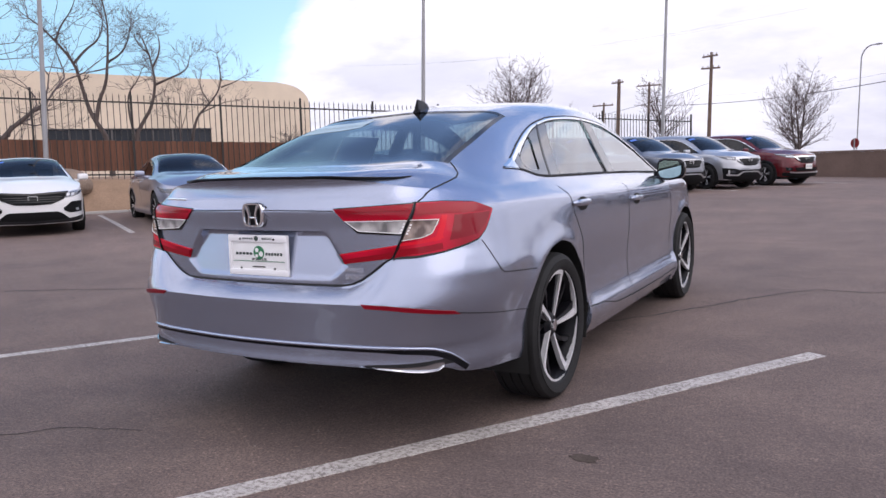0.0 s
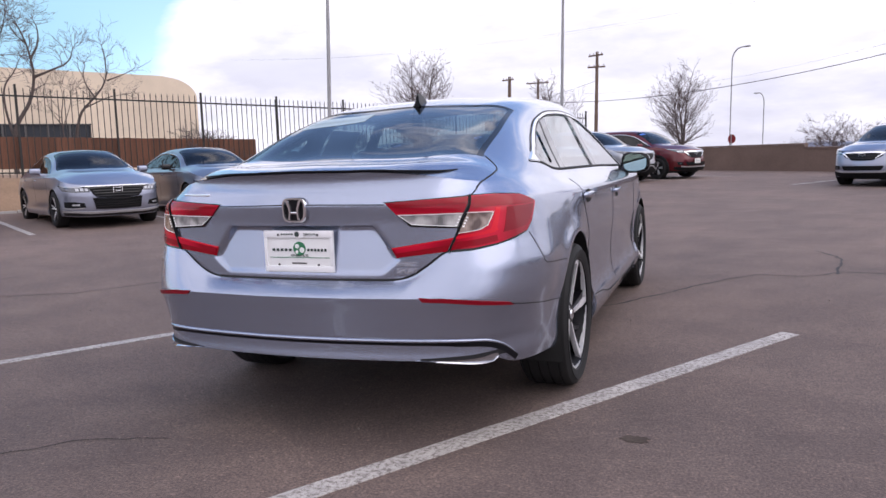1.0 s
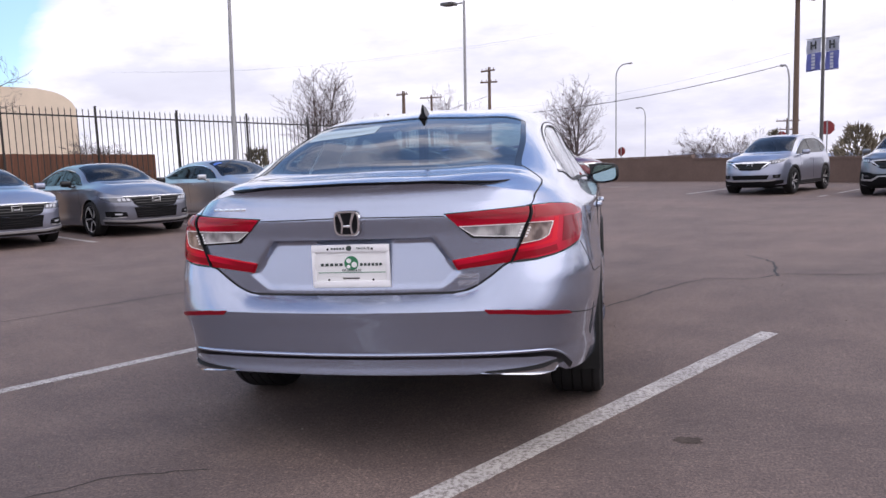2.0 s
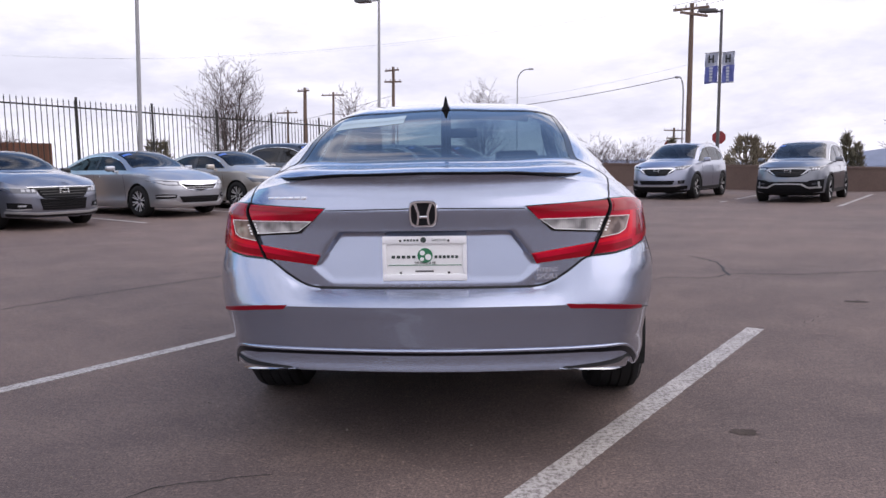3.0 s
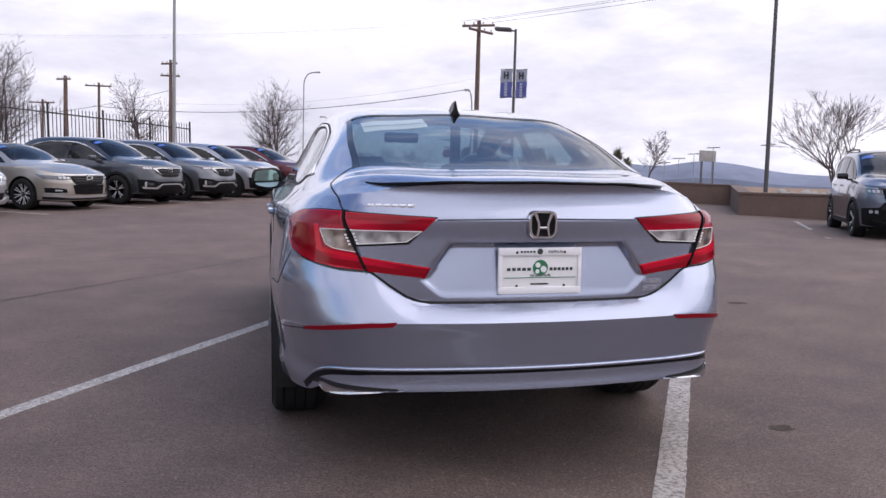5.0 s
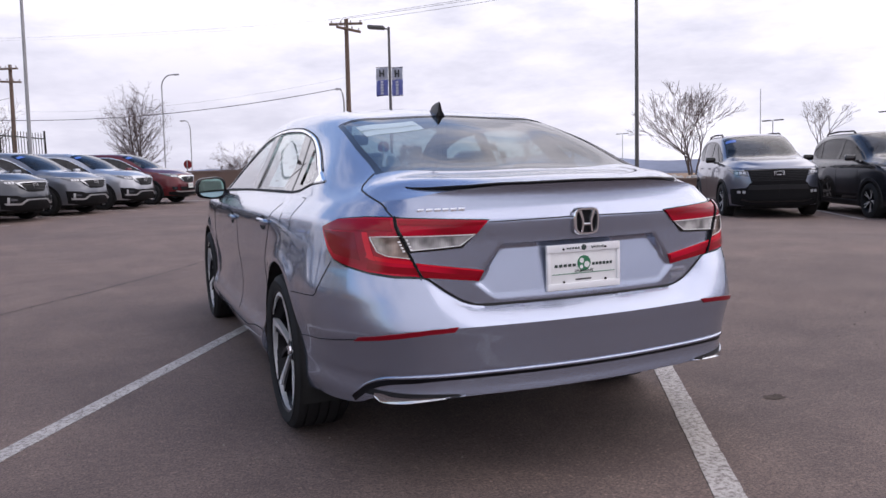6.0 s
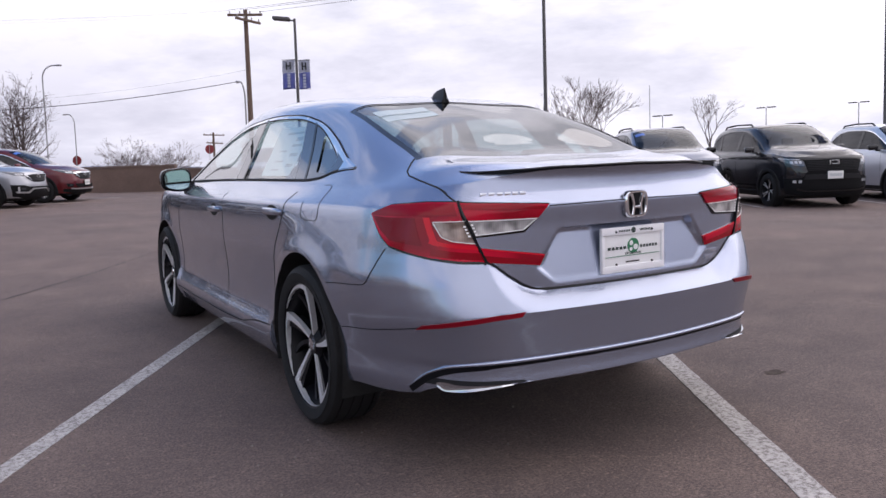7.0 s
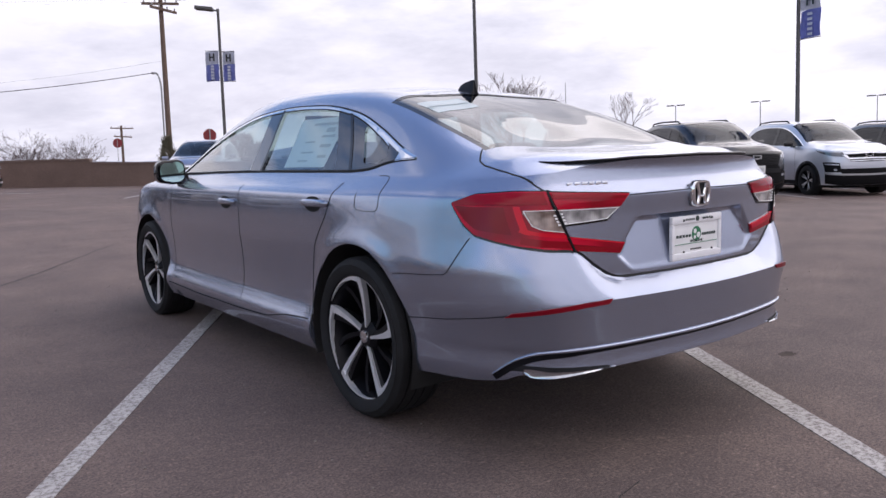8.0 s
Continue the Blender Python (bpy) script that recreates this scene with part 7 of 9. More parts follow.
P_WHITE = paint("white_car_paint", (0.72, 0.72, 0.73), 0.3, 0.0)
P_GREY = paint("steel_grey_paint", (0.315, 0.335, 0.42), 0.3, 0.8)
P_GRAPHITE = paint("graphite_paint", (0.22, 0.23, 0.275), 0.3, 0.8)
P_LUNAR = paint("light_silver_paint", (0.42, 0.43, 0.46), 0.3, 0.8)
P_CHAMP = paint("champagne_paint", (0.46, 0.42, 0.37), 0.3, 0.7)
P_DARK = paint("dark_gunmetal_paint", (0.065, 0.07, 0.082), 0.28, 0.7)
P_BLUEGREY = paint("slate_grey_paint", (0.17, 0.18, 0.205), 0.28, 0.75)
P_RED = paint("dark_red_paint", (0.105, 0.008, 0.012), 0.28, 0.45)
P_SLATE = paint("mid_grey_paint", (0.15, 0.165, 0.212), 0.28, 0.85)
P_BLACK = paint("black_car_paint", (0.012, 0.012, 0.015), 0.25, 0.2)
P_SILVERBLUE = paint("pale_blue_silver_paint", (0.60, 0.63, 0.69), 0.3, 0.5)


def west(u, kind="saloon", out=0.0):
    """Pose of a car in the row by the fence, nose to the aisle."""
    fy = 3.92 if kind == "saloon" else 3.69
    u -= 0.07 * (u + 2.2) + (0.25 if u > 17 else 0.0)
    x, y = uv(u, -13.15 + out - fy)
    fx, fyy = uv(u, -13.15 + out)
    return pose(x, y, lot(fx, fyy), 0, 0, -121.34)


def north(v, u0, fy=3.69, rot=148.66):
    """Pose of a car that faces the aisle with its front axle at u0, v."""
    x, y = uv(u0, v)
    return pose(x + math.sin(radians(rot)) * fy, y - math.cos(radians(rot)) * fy, lot(x, y), 0, 0, rot)


G1, G2, G3 = "cars in the row along the fence", "cars by the brown wall", "cars in the far bay"
parked("car", "white hatchback with black grille, parked nose out", "saloon", P_WHITE, west(-0.15), G1, "civic", scale=(0.97, 0.97, 0.985), film=True)
parked("car", "steel grey saloon with black grille, parked nose out", "saloon", P_GREY, west(3.08, out=0.22), G1, "accord")
parked("car", "grey saloon with black wheels in the fence row", "saloon", P_GRAPHITE, west(5.8, out=0.1), G1, "accord", WHEEL_SPORT, mirror=BLACK_GLOSS)
parked("car", "light silver older saloon with wide chrome grille", "saloon", P_LUNAR, west(9.07), G1, "older", WHEEL_MULTI, film=True)
parked("car", "champagne saloon with alloy wheels in the fence row", "saloon", P_CHAMP, west(11.9), G1, "accord", WHEEL_MULTI, film=True)
parked("car", "dark gunmetal crossover parked nose out by the fence", "suv", P_DARK, west(14.9, "suv"), G1, "crv", film=True)
parked("car", "slate grey crossover parked nose out by the fence", "suv", P_BLUEGREY, west(17.75, "suv"), G1, "crv", film=True)
parked("car", "light silver crossover parked nose out by the fence", "suv", P_LUNAR, west(20.4, "suv"), G1, "crv", film=True)
parked("car", "dark red crossover with white front plate", "suv", P_RED, west(23.3, "suv"), G1, "crv", plate=True, film=True, shiny=True)
parked("car", "steel silver crossover parked before the brown wall", "suv", P_GREY, north(-6.3, 20.6), G2, "crv", shiny=True)
parked("car", "slate blue-grey crossover parked before the brown wall", "suv", P_BLUEGREY, north(-2.75, 20.6), G2, "crv", film=True)
parked("car", "grey crossover with wide black grille, parked nose out", "estate", P_SLATE, north(4.45, 15.2, 3.9), G3, "mesh", scale=(1.07, 1.05, 1.03), film=True, mirror=BLACK_GLOSS)
parked("car", "black large estate car with roof rails and white plate", "estate", P_BLACK, north(7.25, 14.5, 3.9, 152.5), G3, "mesh", scale=(1.07, 1.05, 1.04), plate=True)
parked("car", "pale blue-white large estate car with chrome grille", "estate", P_SILVERBLUE, north(10.5, 15.3, 3.9), G3, "pilot", scale=(1.07, 1.05, 1.04), mirror=BLACK_GLOSS)
parked("car", "dark grey large estate car with roof rails", "estate", P_DARK, north(13.5, 15.4, 3.9), G3, "mesh", scale=(1.07, 1.05, 1.03))

# ---- bay lines ----


def painted(u0, v0, u1, v1, w=0.105, label="worn white painted bay line", near=0):
    """A strip of road paint lying on the tarmac."""
    n = 150 if near else 24
    rows = []
    rg = random.Random(int(u0 * 31 + v0 * 17))
    a, b = Vector(uv(u0, v0)), Vector(uv(u1, v1))
    d = (b - a).normalized()
    c = Vector((-d.y, d.x)) * w / 2
    for i in range(n + 1):
        p = a.lerp(b, i / n)
        e0, e1 = 1 + rg.gauss(0, 0.022) * near, 1 + rg.gauss(0, 0.022) * near      # worn, ragged edges
        rows.append([(*(p + c * q), lot(*(p + c * q)) + h) for q, h in ((-e0, -0.004), (-e0, 0.003), (e1, 0.003), (e1, -0.004))])
    bm = bmesh.new()
    grid(bm, rows)
    bmesh.ops.recalc_face_normals(bm, faces=bm.faces)
    return tagged(part("road_marking", bm, ROADPAINT), label, "road marking", "bay lines", "structure")


painted(3.0, 0.405, -2.9, 0.405, near=1)
painted(3.02, -2.375, -2.9, -2.375, w=0.092, near=1)
for u in (-1.65, 1.25, 3.95, 6.75, 9.5, 12.3, 15.0, 17.6, 20.2, 22.9):
    painted(u, -11.9, u, -17.2)
for u, v in ((19.6, -8.1), (19.6, -4.45), (18.6, -1.35)):
    painted(u, v, 25.0, v)
for v in (2.9, 6.05, 9.05, 12.0):
    painted(14.0, v, 19.5, v)

# ---- materials of the surroundings ----
_w = Mat("brown_fence_board", (0.17, 0.075, 0.045), 0.8)
_g = _w.noise(6.0, 6.0, 0.6, stretch=(8.0, 8.0, 0.6))
_o = _w.n.new("ShaderNodeObjectInfo")
_w.base(_w.mult(_w.mult(_w.ramp(_g, 0.3, 0.7, (0.6, 0.58, 0.56), (1.15, 1.15, 1.15)), _w.ramp(_o.outputs["Random"], 0.0, 1.0, (0.75, 0.74, 0.72), (1.12, 1.1, 1.08))), (0.17, 0.075, 0.045))).bump(_g, 0.4, 0.004)
BOARD = _w.m
IRON = Mat("black_iron", (0.02, 0.018, 0.017), 0.55).mottle(3.0, 60.0, 0.35, 0.2, 0.002).m
STUCCO = Mat("tan_stucco", (0.74, 0.625, 0.49), 0.9).mottle(0.25, 12.0, 0.16, 0.4, 0.02).m
WINDARK = Mat("dark_office_glass", (0.02, 0.024, 0.03), 0.08).m
WALLBROWN = Mat("brown_wall_render", (0.165, 0.112, 0.092), 0.9).mottle(0.8, 18.0, 0.22, 0.5, 0.012).m
WALLCAP = Mat("brown_wall_cap", (0.18, 0.125, 0.104), 0.85).mottle(1.2, 20.0, 0.2, 0.4, 0.01).m
DIRT = Mat("tan_earth", (0.36, 0.24, 0.16), 0.95).mottle(0.9, 22.0, 0.3, 0.7, 0.03).m
ROCK = Mat("tan_boulder", (0.27, 0.20, 0.155), 0.9).mottle(2.0, 18.0, 0.3, 0.8, 0.03).m
GALV = Mat("grey_painted_pole", (0.34, 0.34, 0.35), 0.45, 0.3).mottle(1.5, 40.0, 0.2, 0.1, 0.002).m
DARKPOLE = Mat("bronze_pole", (0.09, 0.085, 0.085), 0.5).mottle(1.5, 40.0, 0.2, 0.1, 0.002).m
TIMBER = Mat("weathered_pole_timber", (0.16, 0.11, 0.085), 0.9)
_tg = TIMBER.noise(5.0, 6.0, 0.65, stretch=(6.0, 6.0, 0.4))
TIMBER = TIMBER.base(TIMBER.mult(TIMBER.ramp(_tg, 0.3, 0.7, (0.6, 0.6, 0.6), (1.2, 1.2, 1.2)), (0.16, 0.11, 0.085))).bump(_tg, 0.5, 0.01).m
WIRE = Mat("black_cable", (0.03, 0.03, 0.032), 0.6).m
BARK = Mat("grey_brown_bark", (0.095, 0.074, 0.070), 0.9).mottle(3.0, 30.0, 0.3, 0.6, 0.01).m
TWIG = Mat("pinkish_twigs", (0.135, 0.105, 0.105), 0.9).mottle(2.0, 20.0, 0.25, 0.0).m
NEEDLE = Mat("dull_evergreen", (0.16, 0.145, 0.10), 0.9).mottle(1.5, 20.0, 0.4, 0.0).m
SCRUB = Mat("dry_scrub", (0.22, 0.185, 0.13), 0.95).mottle(0.6, 8.0, 0.35, 0.0).m
BLUE = Mat("blue_banner_cloth", (0.20, 0.23, 0.52), 0.7).mottle(2.0, 60.0, 0.12, 0.2, 0.003).m
PALE = Mat("pale_banner_cloth", (0.50, 0.52, 0.60), 0.7).mottle(2.0, 60.0, 0.1, 0.2, 0.003).m
SIGNRED = Mat("sign_red", (0.24, 0.018, 0.022), 0.4).mottle(3.0, 40.0, 0.1, 0.0).m
# the blue-grey puts distance haze into the hills' colour
HILL = Mat("hazy_hillside", (0.24, 0.27, 0.36), 1.0).mottle(0.004, 0.03, 0.3, 0.0).m
CONCRETE = Mat("pale_concrete", (0.42, 0.4, 0.38), 0.9).mottle(1.0, 30.0, 0.2, 0.4, 0.01).m
UP = Vector((0.02, 0.028, 1.0)).normalized()      # true plumb on this sloping lot
PLUMB = UP.to_track_quat("Z", "Y").to_matrix().to_4x4()


def stand(x, y, z=None, rz=0.0):
    """A plumb pose on the ground."""
    return Matrix.Translation((x, y, lot(x, y) if z is None else z)) @ PLUMB @ Matrix.Rotation(radians(rz), 4, "Z")


# ---- earth bank and fence ----


def fence_base(u):
    return 1.02 - 0.0185 * u


bm = bmesh.new()
rows = []
for u in np.linspace(-16, 26, 60):
    z0, z1 = lot(*uv(u, -18.0)), fence_base(u)
    r = []
    for v, f in ((-17.9, -0.06), (-18.0, 0.12), (-18.25, 0.45), (-18.6, 0.85), (-18.9, 1.0), (-19.6, 1.02), (-24, 1.1), (-32, 0.9)):
        jit = 0.05 * noise.noise(Vector((u * 0.9, v * 2.1, 0))) if f > 0.2 else 0
        r.append((*uv(u, v), z0 + (z1 - z0) * f + jit))
    rows.append(r)
grid(bm, rows)
bmesh.ops.recalc_face_normals(bm, faces=bm.faces)
tagged(part("earth_bank", bm, DIRT), "bare tan earth bank below the fence", "ground", kind="structure")
bm = bmesh.new()
for i in range(21):
    u = -16 + i * 2
    a, b = uv(u + 0.01, -17.78), uv(u + 1.99, -17.78)
    za = lot(*a)
    d = math.atan2(UY, UX)
    box(bm, 0, 1.98, 0, 0.14, -0.05, 0.07, 0.02, m=Matrix.Translation((a[0], a[1], za)) @ Matrix.Rotation(d, 4, "Z"))
tagged(part("kerb", bm, CONCRETE), "pale concrete kerb at the foot of the bank", "kerb", kind="structure")

fence = thing("fence", "tall black iron picket fence, part backed with brown boards", "fence")
ROW = Matrix.Rotation(math.atan2(UY, UX), 4, "Z")
bm = bmesh.new()
box(bm, -0.009, 0.009, -0.009, 0.009, 0.0, 2.18)
top = bm.verts.new((0, 0, 2.27))
corners = [bm.verts.new((x, y, 2.18)) for x, y in ((-0.013, -0.013), (0.013, -0.013), (0.013, 0.013), (-0.013, 0.013))]
for i in range(4):
    bm.faces.new([corners[i], corners[(i + 1) % 4], top])
picket_mesh = bpy.data.meshes.new("picket")
bm.to_mesh(picket_mesh)
bm.free()
picket_mesh.materials.append(IRON)
bm = bmesh.new()
box(bm, -0.025, 0.025, -0.025, 0.025, -0.3, 2.28, 0.005)
box(bm, -0.029, 0.029, -0.029, 0.029, 2.28, 2.31, 0.008)
post_mesh = bpy.data.meshes.new("post")
bm.to_mesh(post_mesh)
bm.free()
post_mesh.materials.append(IRON)
bm = bmesh.new()
box(bm, -0.0715, 0.0715, -0.010, 0.010, 0.20, 1.0, 0.004, seg=1)
board_mesh = bpy.data.meshes.new("board")
bm.to_mesh(board_mesh)
bm.free()
board_mesh.materials.append(BOARD)
rng = random.Random(7)
u = -9.2
while u < 23.6:
    p = new("picket", picket_mesh)
    p.parent = fence
    p.matrix_basis = Matrix.Translation((*uv(u, -19.0), fence_base(u) - 0.02)) @ ROW
    u += 0.155
posts = [4.75 + 2.35 * i for i in range(-6, 9)]
for u in posts:
    p = new("post", post_mesh)
    p.parent = fence
    p.matrix_basis = Matrix.Translation((*uv(u, -19.0), fence_base(u))) @ ROW
for ua, ub in zip(posts, posts[1:]):
    for h in (0.12, 2.02):
        bm = bmesh.new()
        a, b = Vector((*uv(ua, -18.975), fence_base(ua) + h)), Vector((*uv(ub, -18.975), fence_base(ub) + h))
        L = (b - a).length
        d = (b - a).normalized()
        m = Matrix.Translation(a) @ d.to_track_quat("X", "Z").to_matrix().to_4x4()
        box(bm, 0, L, -0.02, 0.02, -0.02, 0.02, m=m)
        part("rail", bm, IRON, fence, smooth=False)
u = -9.6
while u < 8.75:
    p = new("board", board_mesh)
    p.parent = fence
    p.matrix_basis = Matrix.Translation((*uv(u, -19.10), fence_base(u) + 0.02 + rng.uniform(-0.006, 0.006))) @ ROW @ pose(0, 0, 0, rng.uniform(-0.4, 0.4), rng.uniform(-0.15, 0.15), rng.uniform(-3, 3))
    u += 0.1405

bm = bmesh.new()
bmesh.ops.create_icosphere(bm, subdivisions=4, radius=0.5)
for v in bm.verts:
    n = noise.noise(v.co * 2.2) * 0.16 + noise.noise(v.co * 6.0) * 0.05
    v.co = v.co * (1 + n)
    v.co.x, v.co.y, v.co.z = v.co.x * 1.05, v.co.y * 0.85, v.co.z * 0.72
bx, by = uv(0.75, -18.45)
ob = part("boulder", bm, ROCK)
ob.matrix_basis = pose(bx, by, 0.92, 0, 0, 60)
tagged(ob, "rounded tan boulder on the earth bank", "boulder")

# ---- brown walls ----


def wall(name, u0, v0, u1, v1, z0, z1, label, thick=0.3):
    a, b = Vector((*uv(u0, v0), 0)), Vector((*uv(u1, v1), 0))
    L = (b - a).length
    d = (b - a).normalized()
    m = Matrix.Translation(a) @ Matrix.Rotation(math.atan2(d.y, d.x), 4, "Z")
    n = max(2, int(L / 1.0))
    bm = bmesh.new()
    rows = []
    for i in range(n + 1):
        f = i / n
        g = lot(*(a.lerp(b, f)).xy) - 0.4
        t = z0 + (z1 - z0) * f
        rows.append([(L * f, -thick / 2, g), (L * f, -thick / 2, t), (L * f, thick / 2, t), (L * f, thick / 2, g), (L * f, -thick / 2, g)])
    vs = grid(bm, rows)
    for r in (vs[0], vs[-1]):
        bm.faces.new(r[:4])
    weld(bm)
    bmesh.ops.recalc_face_normals(bm, faces=bm.faces)
    ob = part(name, bm, WALLBROWN, smooth=False)
    ob.matrix_basis = m
    tagged(ob, label, "wall", kind="structure")
    bm = bmesh.new()
    rows = [[(L * i / n, y, z0 + (z1 - z0) * i / n + h) for y, h in ((-thick / 2 - 0.03, 0.003), (-thick / 2 - 0.03, 0.06), (thick / 2 + 0.03, 0.06), (thick / 2 + 0.03, 0.003), (-thick / 2 - 0.03, 0.003))] for i in range(n + 1)]
    vs = grid(bm, rows)
    for r in (vs[0], vs[-1]):
        bm.faces.new(r[:4])
    weld(bm)
    bmesh.ops.recalc_face_normals(bm, faces=bm.faces)
    cap = part("wall_cap", bm, WALLCAP, ob, smooth=False)
    return ob


wall("wall_north", 27.45, -19.0, 27.45, -11.6, 1.22, 1.20, "low brown rendered wall, taller stretch")
wall("wall_north_low", 27.45, -11.6, 27.45, 1.85, 1.06, 0.66, "low brown rendered wall along the car park")
wall("wall_return", 27.45, 1.7, 21.15, 1.7, 0.66, 0.54, "low brown rendered wall, short return")
wall("wall_east", 21.15, 1.55, 21.15, 30.0, 0.54, 0.30, "low brown rendered wall behind the far bay")
bm = bmesh.new()
for i in range(14):
    bmesh.ops.create_icosphere(bm, subdivisions=2, radius=rng.uniform(0.06, 0.16), matrix=pose(*uv(21.55 + rng.uniform(0, 0.5), 2.4 + i * 0.13 + rng.uniform(-0.1, 0.1)), 0.52 + rng.uniform(0, 0.06)))
for v in bm.verts:
    v.co += Vector((noise.noise(v.co * 5), noise.noise(v.co * 5 + Vector((9, 0, 0))), noise.noise(v.co * 5 + Vector((0, 9, 0))))) * 0.05
tagged(part("rubble", bm, CONCRETE), "pale broken stones behind the wall", "stones", kind="stuff")
bm = bmesh.new()
rows = [[(*uv(u, v), 0.42 - 0.012 * (v - 2) + (0.02 if u > 22 else 0)) for v in (1.9, 6, 12, 20, 30)] for u in (21.3, 23, 27.3, 34, 44)]
grid(bm, rows)
bmesh.ops.recalc_face_normals(bm, faces=bm.faces)
tagged(part("planted_strip", bm, DIRT), "bare earth behind the low wall", "ground", kind="structure")

# ---- building beyond the fence ----
hall = thing("building", "long tan stucco building with a dark window band", "building")
A, B = Vector((-60.0, 12.5, 0)), Vector((-35.2, 45.1, 0))
d = (B - A).normalized()
m = Matrix.Translation(A) @ Matrix.Rotation(math.atan2(d.y, d.x), 4, "Z")
L = (B - A).length


def hall_top(x):
    return 8.75 - 0.026 * x


prof = [(x, hall_top(x)) for x in np.linspace(0, L - 2.4, 12)] + [(L - 2.4 + 2.4 * math.sin(a), hall_top(L) - 1.5 + 1.5 * math.cos(a)) for a in np.linspace(0.15, math.pi / 2, 8)]
WX0, WX1 = 22.9, 33.6
bm = bmesh.new()
xs = [p[0] for p in prof]
extra = sorted(xs + [WX0, WX1])
rows = []
for x in extra:
    t = float(np.interp(x, [p[0] for p in prof], [p[1] for p in prof]))
    rows.append([(x, 0, -3.0), (x, 0, 3.1), (x, 0, 4.35), (x, 0, max(t, 4.36)), (x, 12, max(t, 4.36)), (x, 12, -3.0)])
grid(bm, rows, skip=lambda i, j: j == 1 and WX0 - 0.01 <= extra[i] < WX1 - 0.01)
end = rows[-1]
bm.faces.new([bm.verts.new(p) for p in (end[0], end[3], end[4], end[5])])
weld(bm, 0.002)
bmesh.ops.recalc_face_normals(bm, faces=bm.faces)
ob = part("wall", bm, STUCCO, hall, smooth=30)
hall.matrix_basis = m
n = 8
for i in range(n):
    a, b = WX0 + (WX1 - WX0) * i / n, WX0 + (WX1 - WX0) * (i + 1) / n
    bm = bmesh.new()
    box(bm, a + 0.05, b - 0.05, 0.18, 0.22, 3.12, 4.33)
    w = part("window", bm, WINDARK, hall, smooth=False)
    bm = bmesh.new()
    box(bm, b - 0.06, b + 0.06, 0.04, 0.25, 3.1, 4.35, 0.01)
    part("frame", bm, DARKPOLE, w, smooth=False)
bm = bmesh.new()
box(bm, WX0 - 0.05, WX1 + 0.05, -0.04, 0.3, 4.30, 4.36, 0.01)
part("window_head", bm, DARKPOLE, hall, smooth=False)

# ---- poles and lamps ----


def lamp_pole(x, y, h, arm, label, mat=None, arms=1, r=0.065, base=True, z=None, reach=0.55):
    """A straight pole with a flat lamp head on a short arm; arm: degrees of its direction."""
    mat = mat or GALV
    root = thing("street_lamp", label, "street lamp", "lamp poles of the car park", m=stand(x, y, z))
    bm = bmesh.new()
    tube(bm, [(0, 0, -0.5), (0, 0, h * 0.5), (0, 0, h)], [r, r * 0.86, r * 0.72], 12)
    part("pole", bm, mat, root)
    if base:
        bm = bmesh.new()
        tube(bm, [(0, 0, -0.4), (0, 0, 0.55), (0, 0, 0.58)], [0.24, 0.24, 0.22], 16)
        part("footing", bm, CONCRETE, root)
    for k in range(arms):
        a = radians(arm) + math.pi * k
        bm = bmesh.new()
        tube(bm, [(0, 0, h - 0.08), (reach * math.cos(a), reach * math.sin(a), h - 0.03)], 0.03, 8)
        arm_ob = part("arm", bm, mat, root)
        bm = bmesh.new()
        box(bm, 0.0, 0.62, -0.16, 0.16, -0.06, 0.06, 0.03, m=pose((reach - 0.05) * math.cos(a), (reach - 0.05) * math.sin(a), h - 0.02, 0, -6, math.degrees(a)))
        part("lamp_head", bm, DARKPOLE, arm_ob, "dark flat lamp head")
    return root


lamp_pole(-15.6, 9.75, 7.0, 20, "plain grey lamp pole rising behind the parked cars")
lamp_pole(-9.67, 18.09, 7.5, 20, "plain grey lamp pole between parked saloons")
lamp_pole(-4.08, 25.17, 6.9, 0, "plain grey lamp pole between parked crossovers")
lamp_pole(13.4, 17.55, 7.6, 40, "dark slim lamp pole behind the low wall", DARKPOLE, z=0.35, base=False)
BANNER1 = lamp_pole(8.02, 25.35, 6.35, 5, "lamp pole carrying two blue and white banners", DARKPOLE, base=False, reach=0.22)
BANNER2 = lamp_pole(18.72, 9.78, 6.9, 175, "lamp pole carrying a blue and white banner", DARKPOLE, base=False)


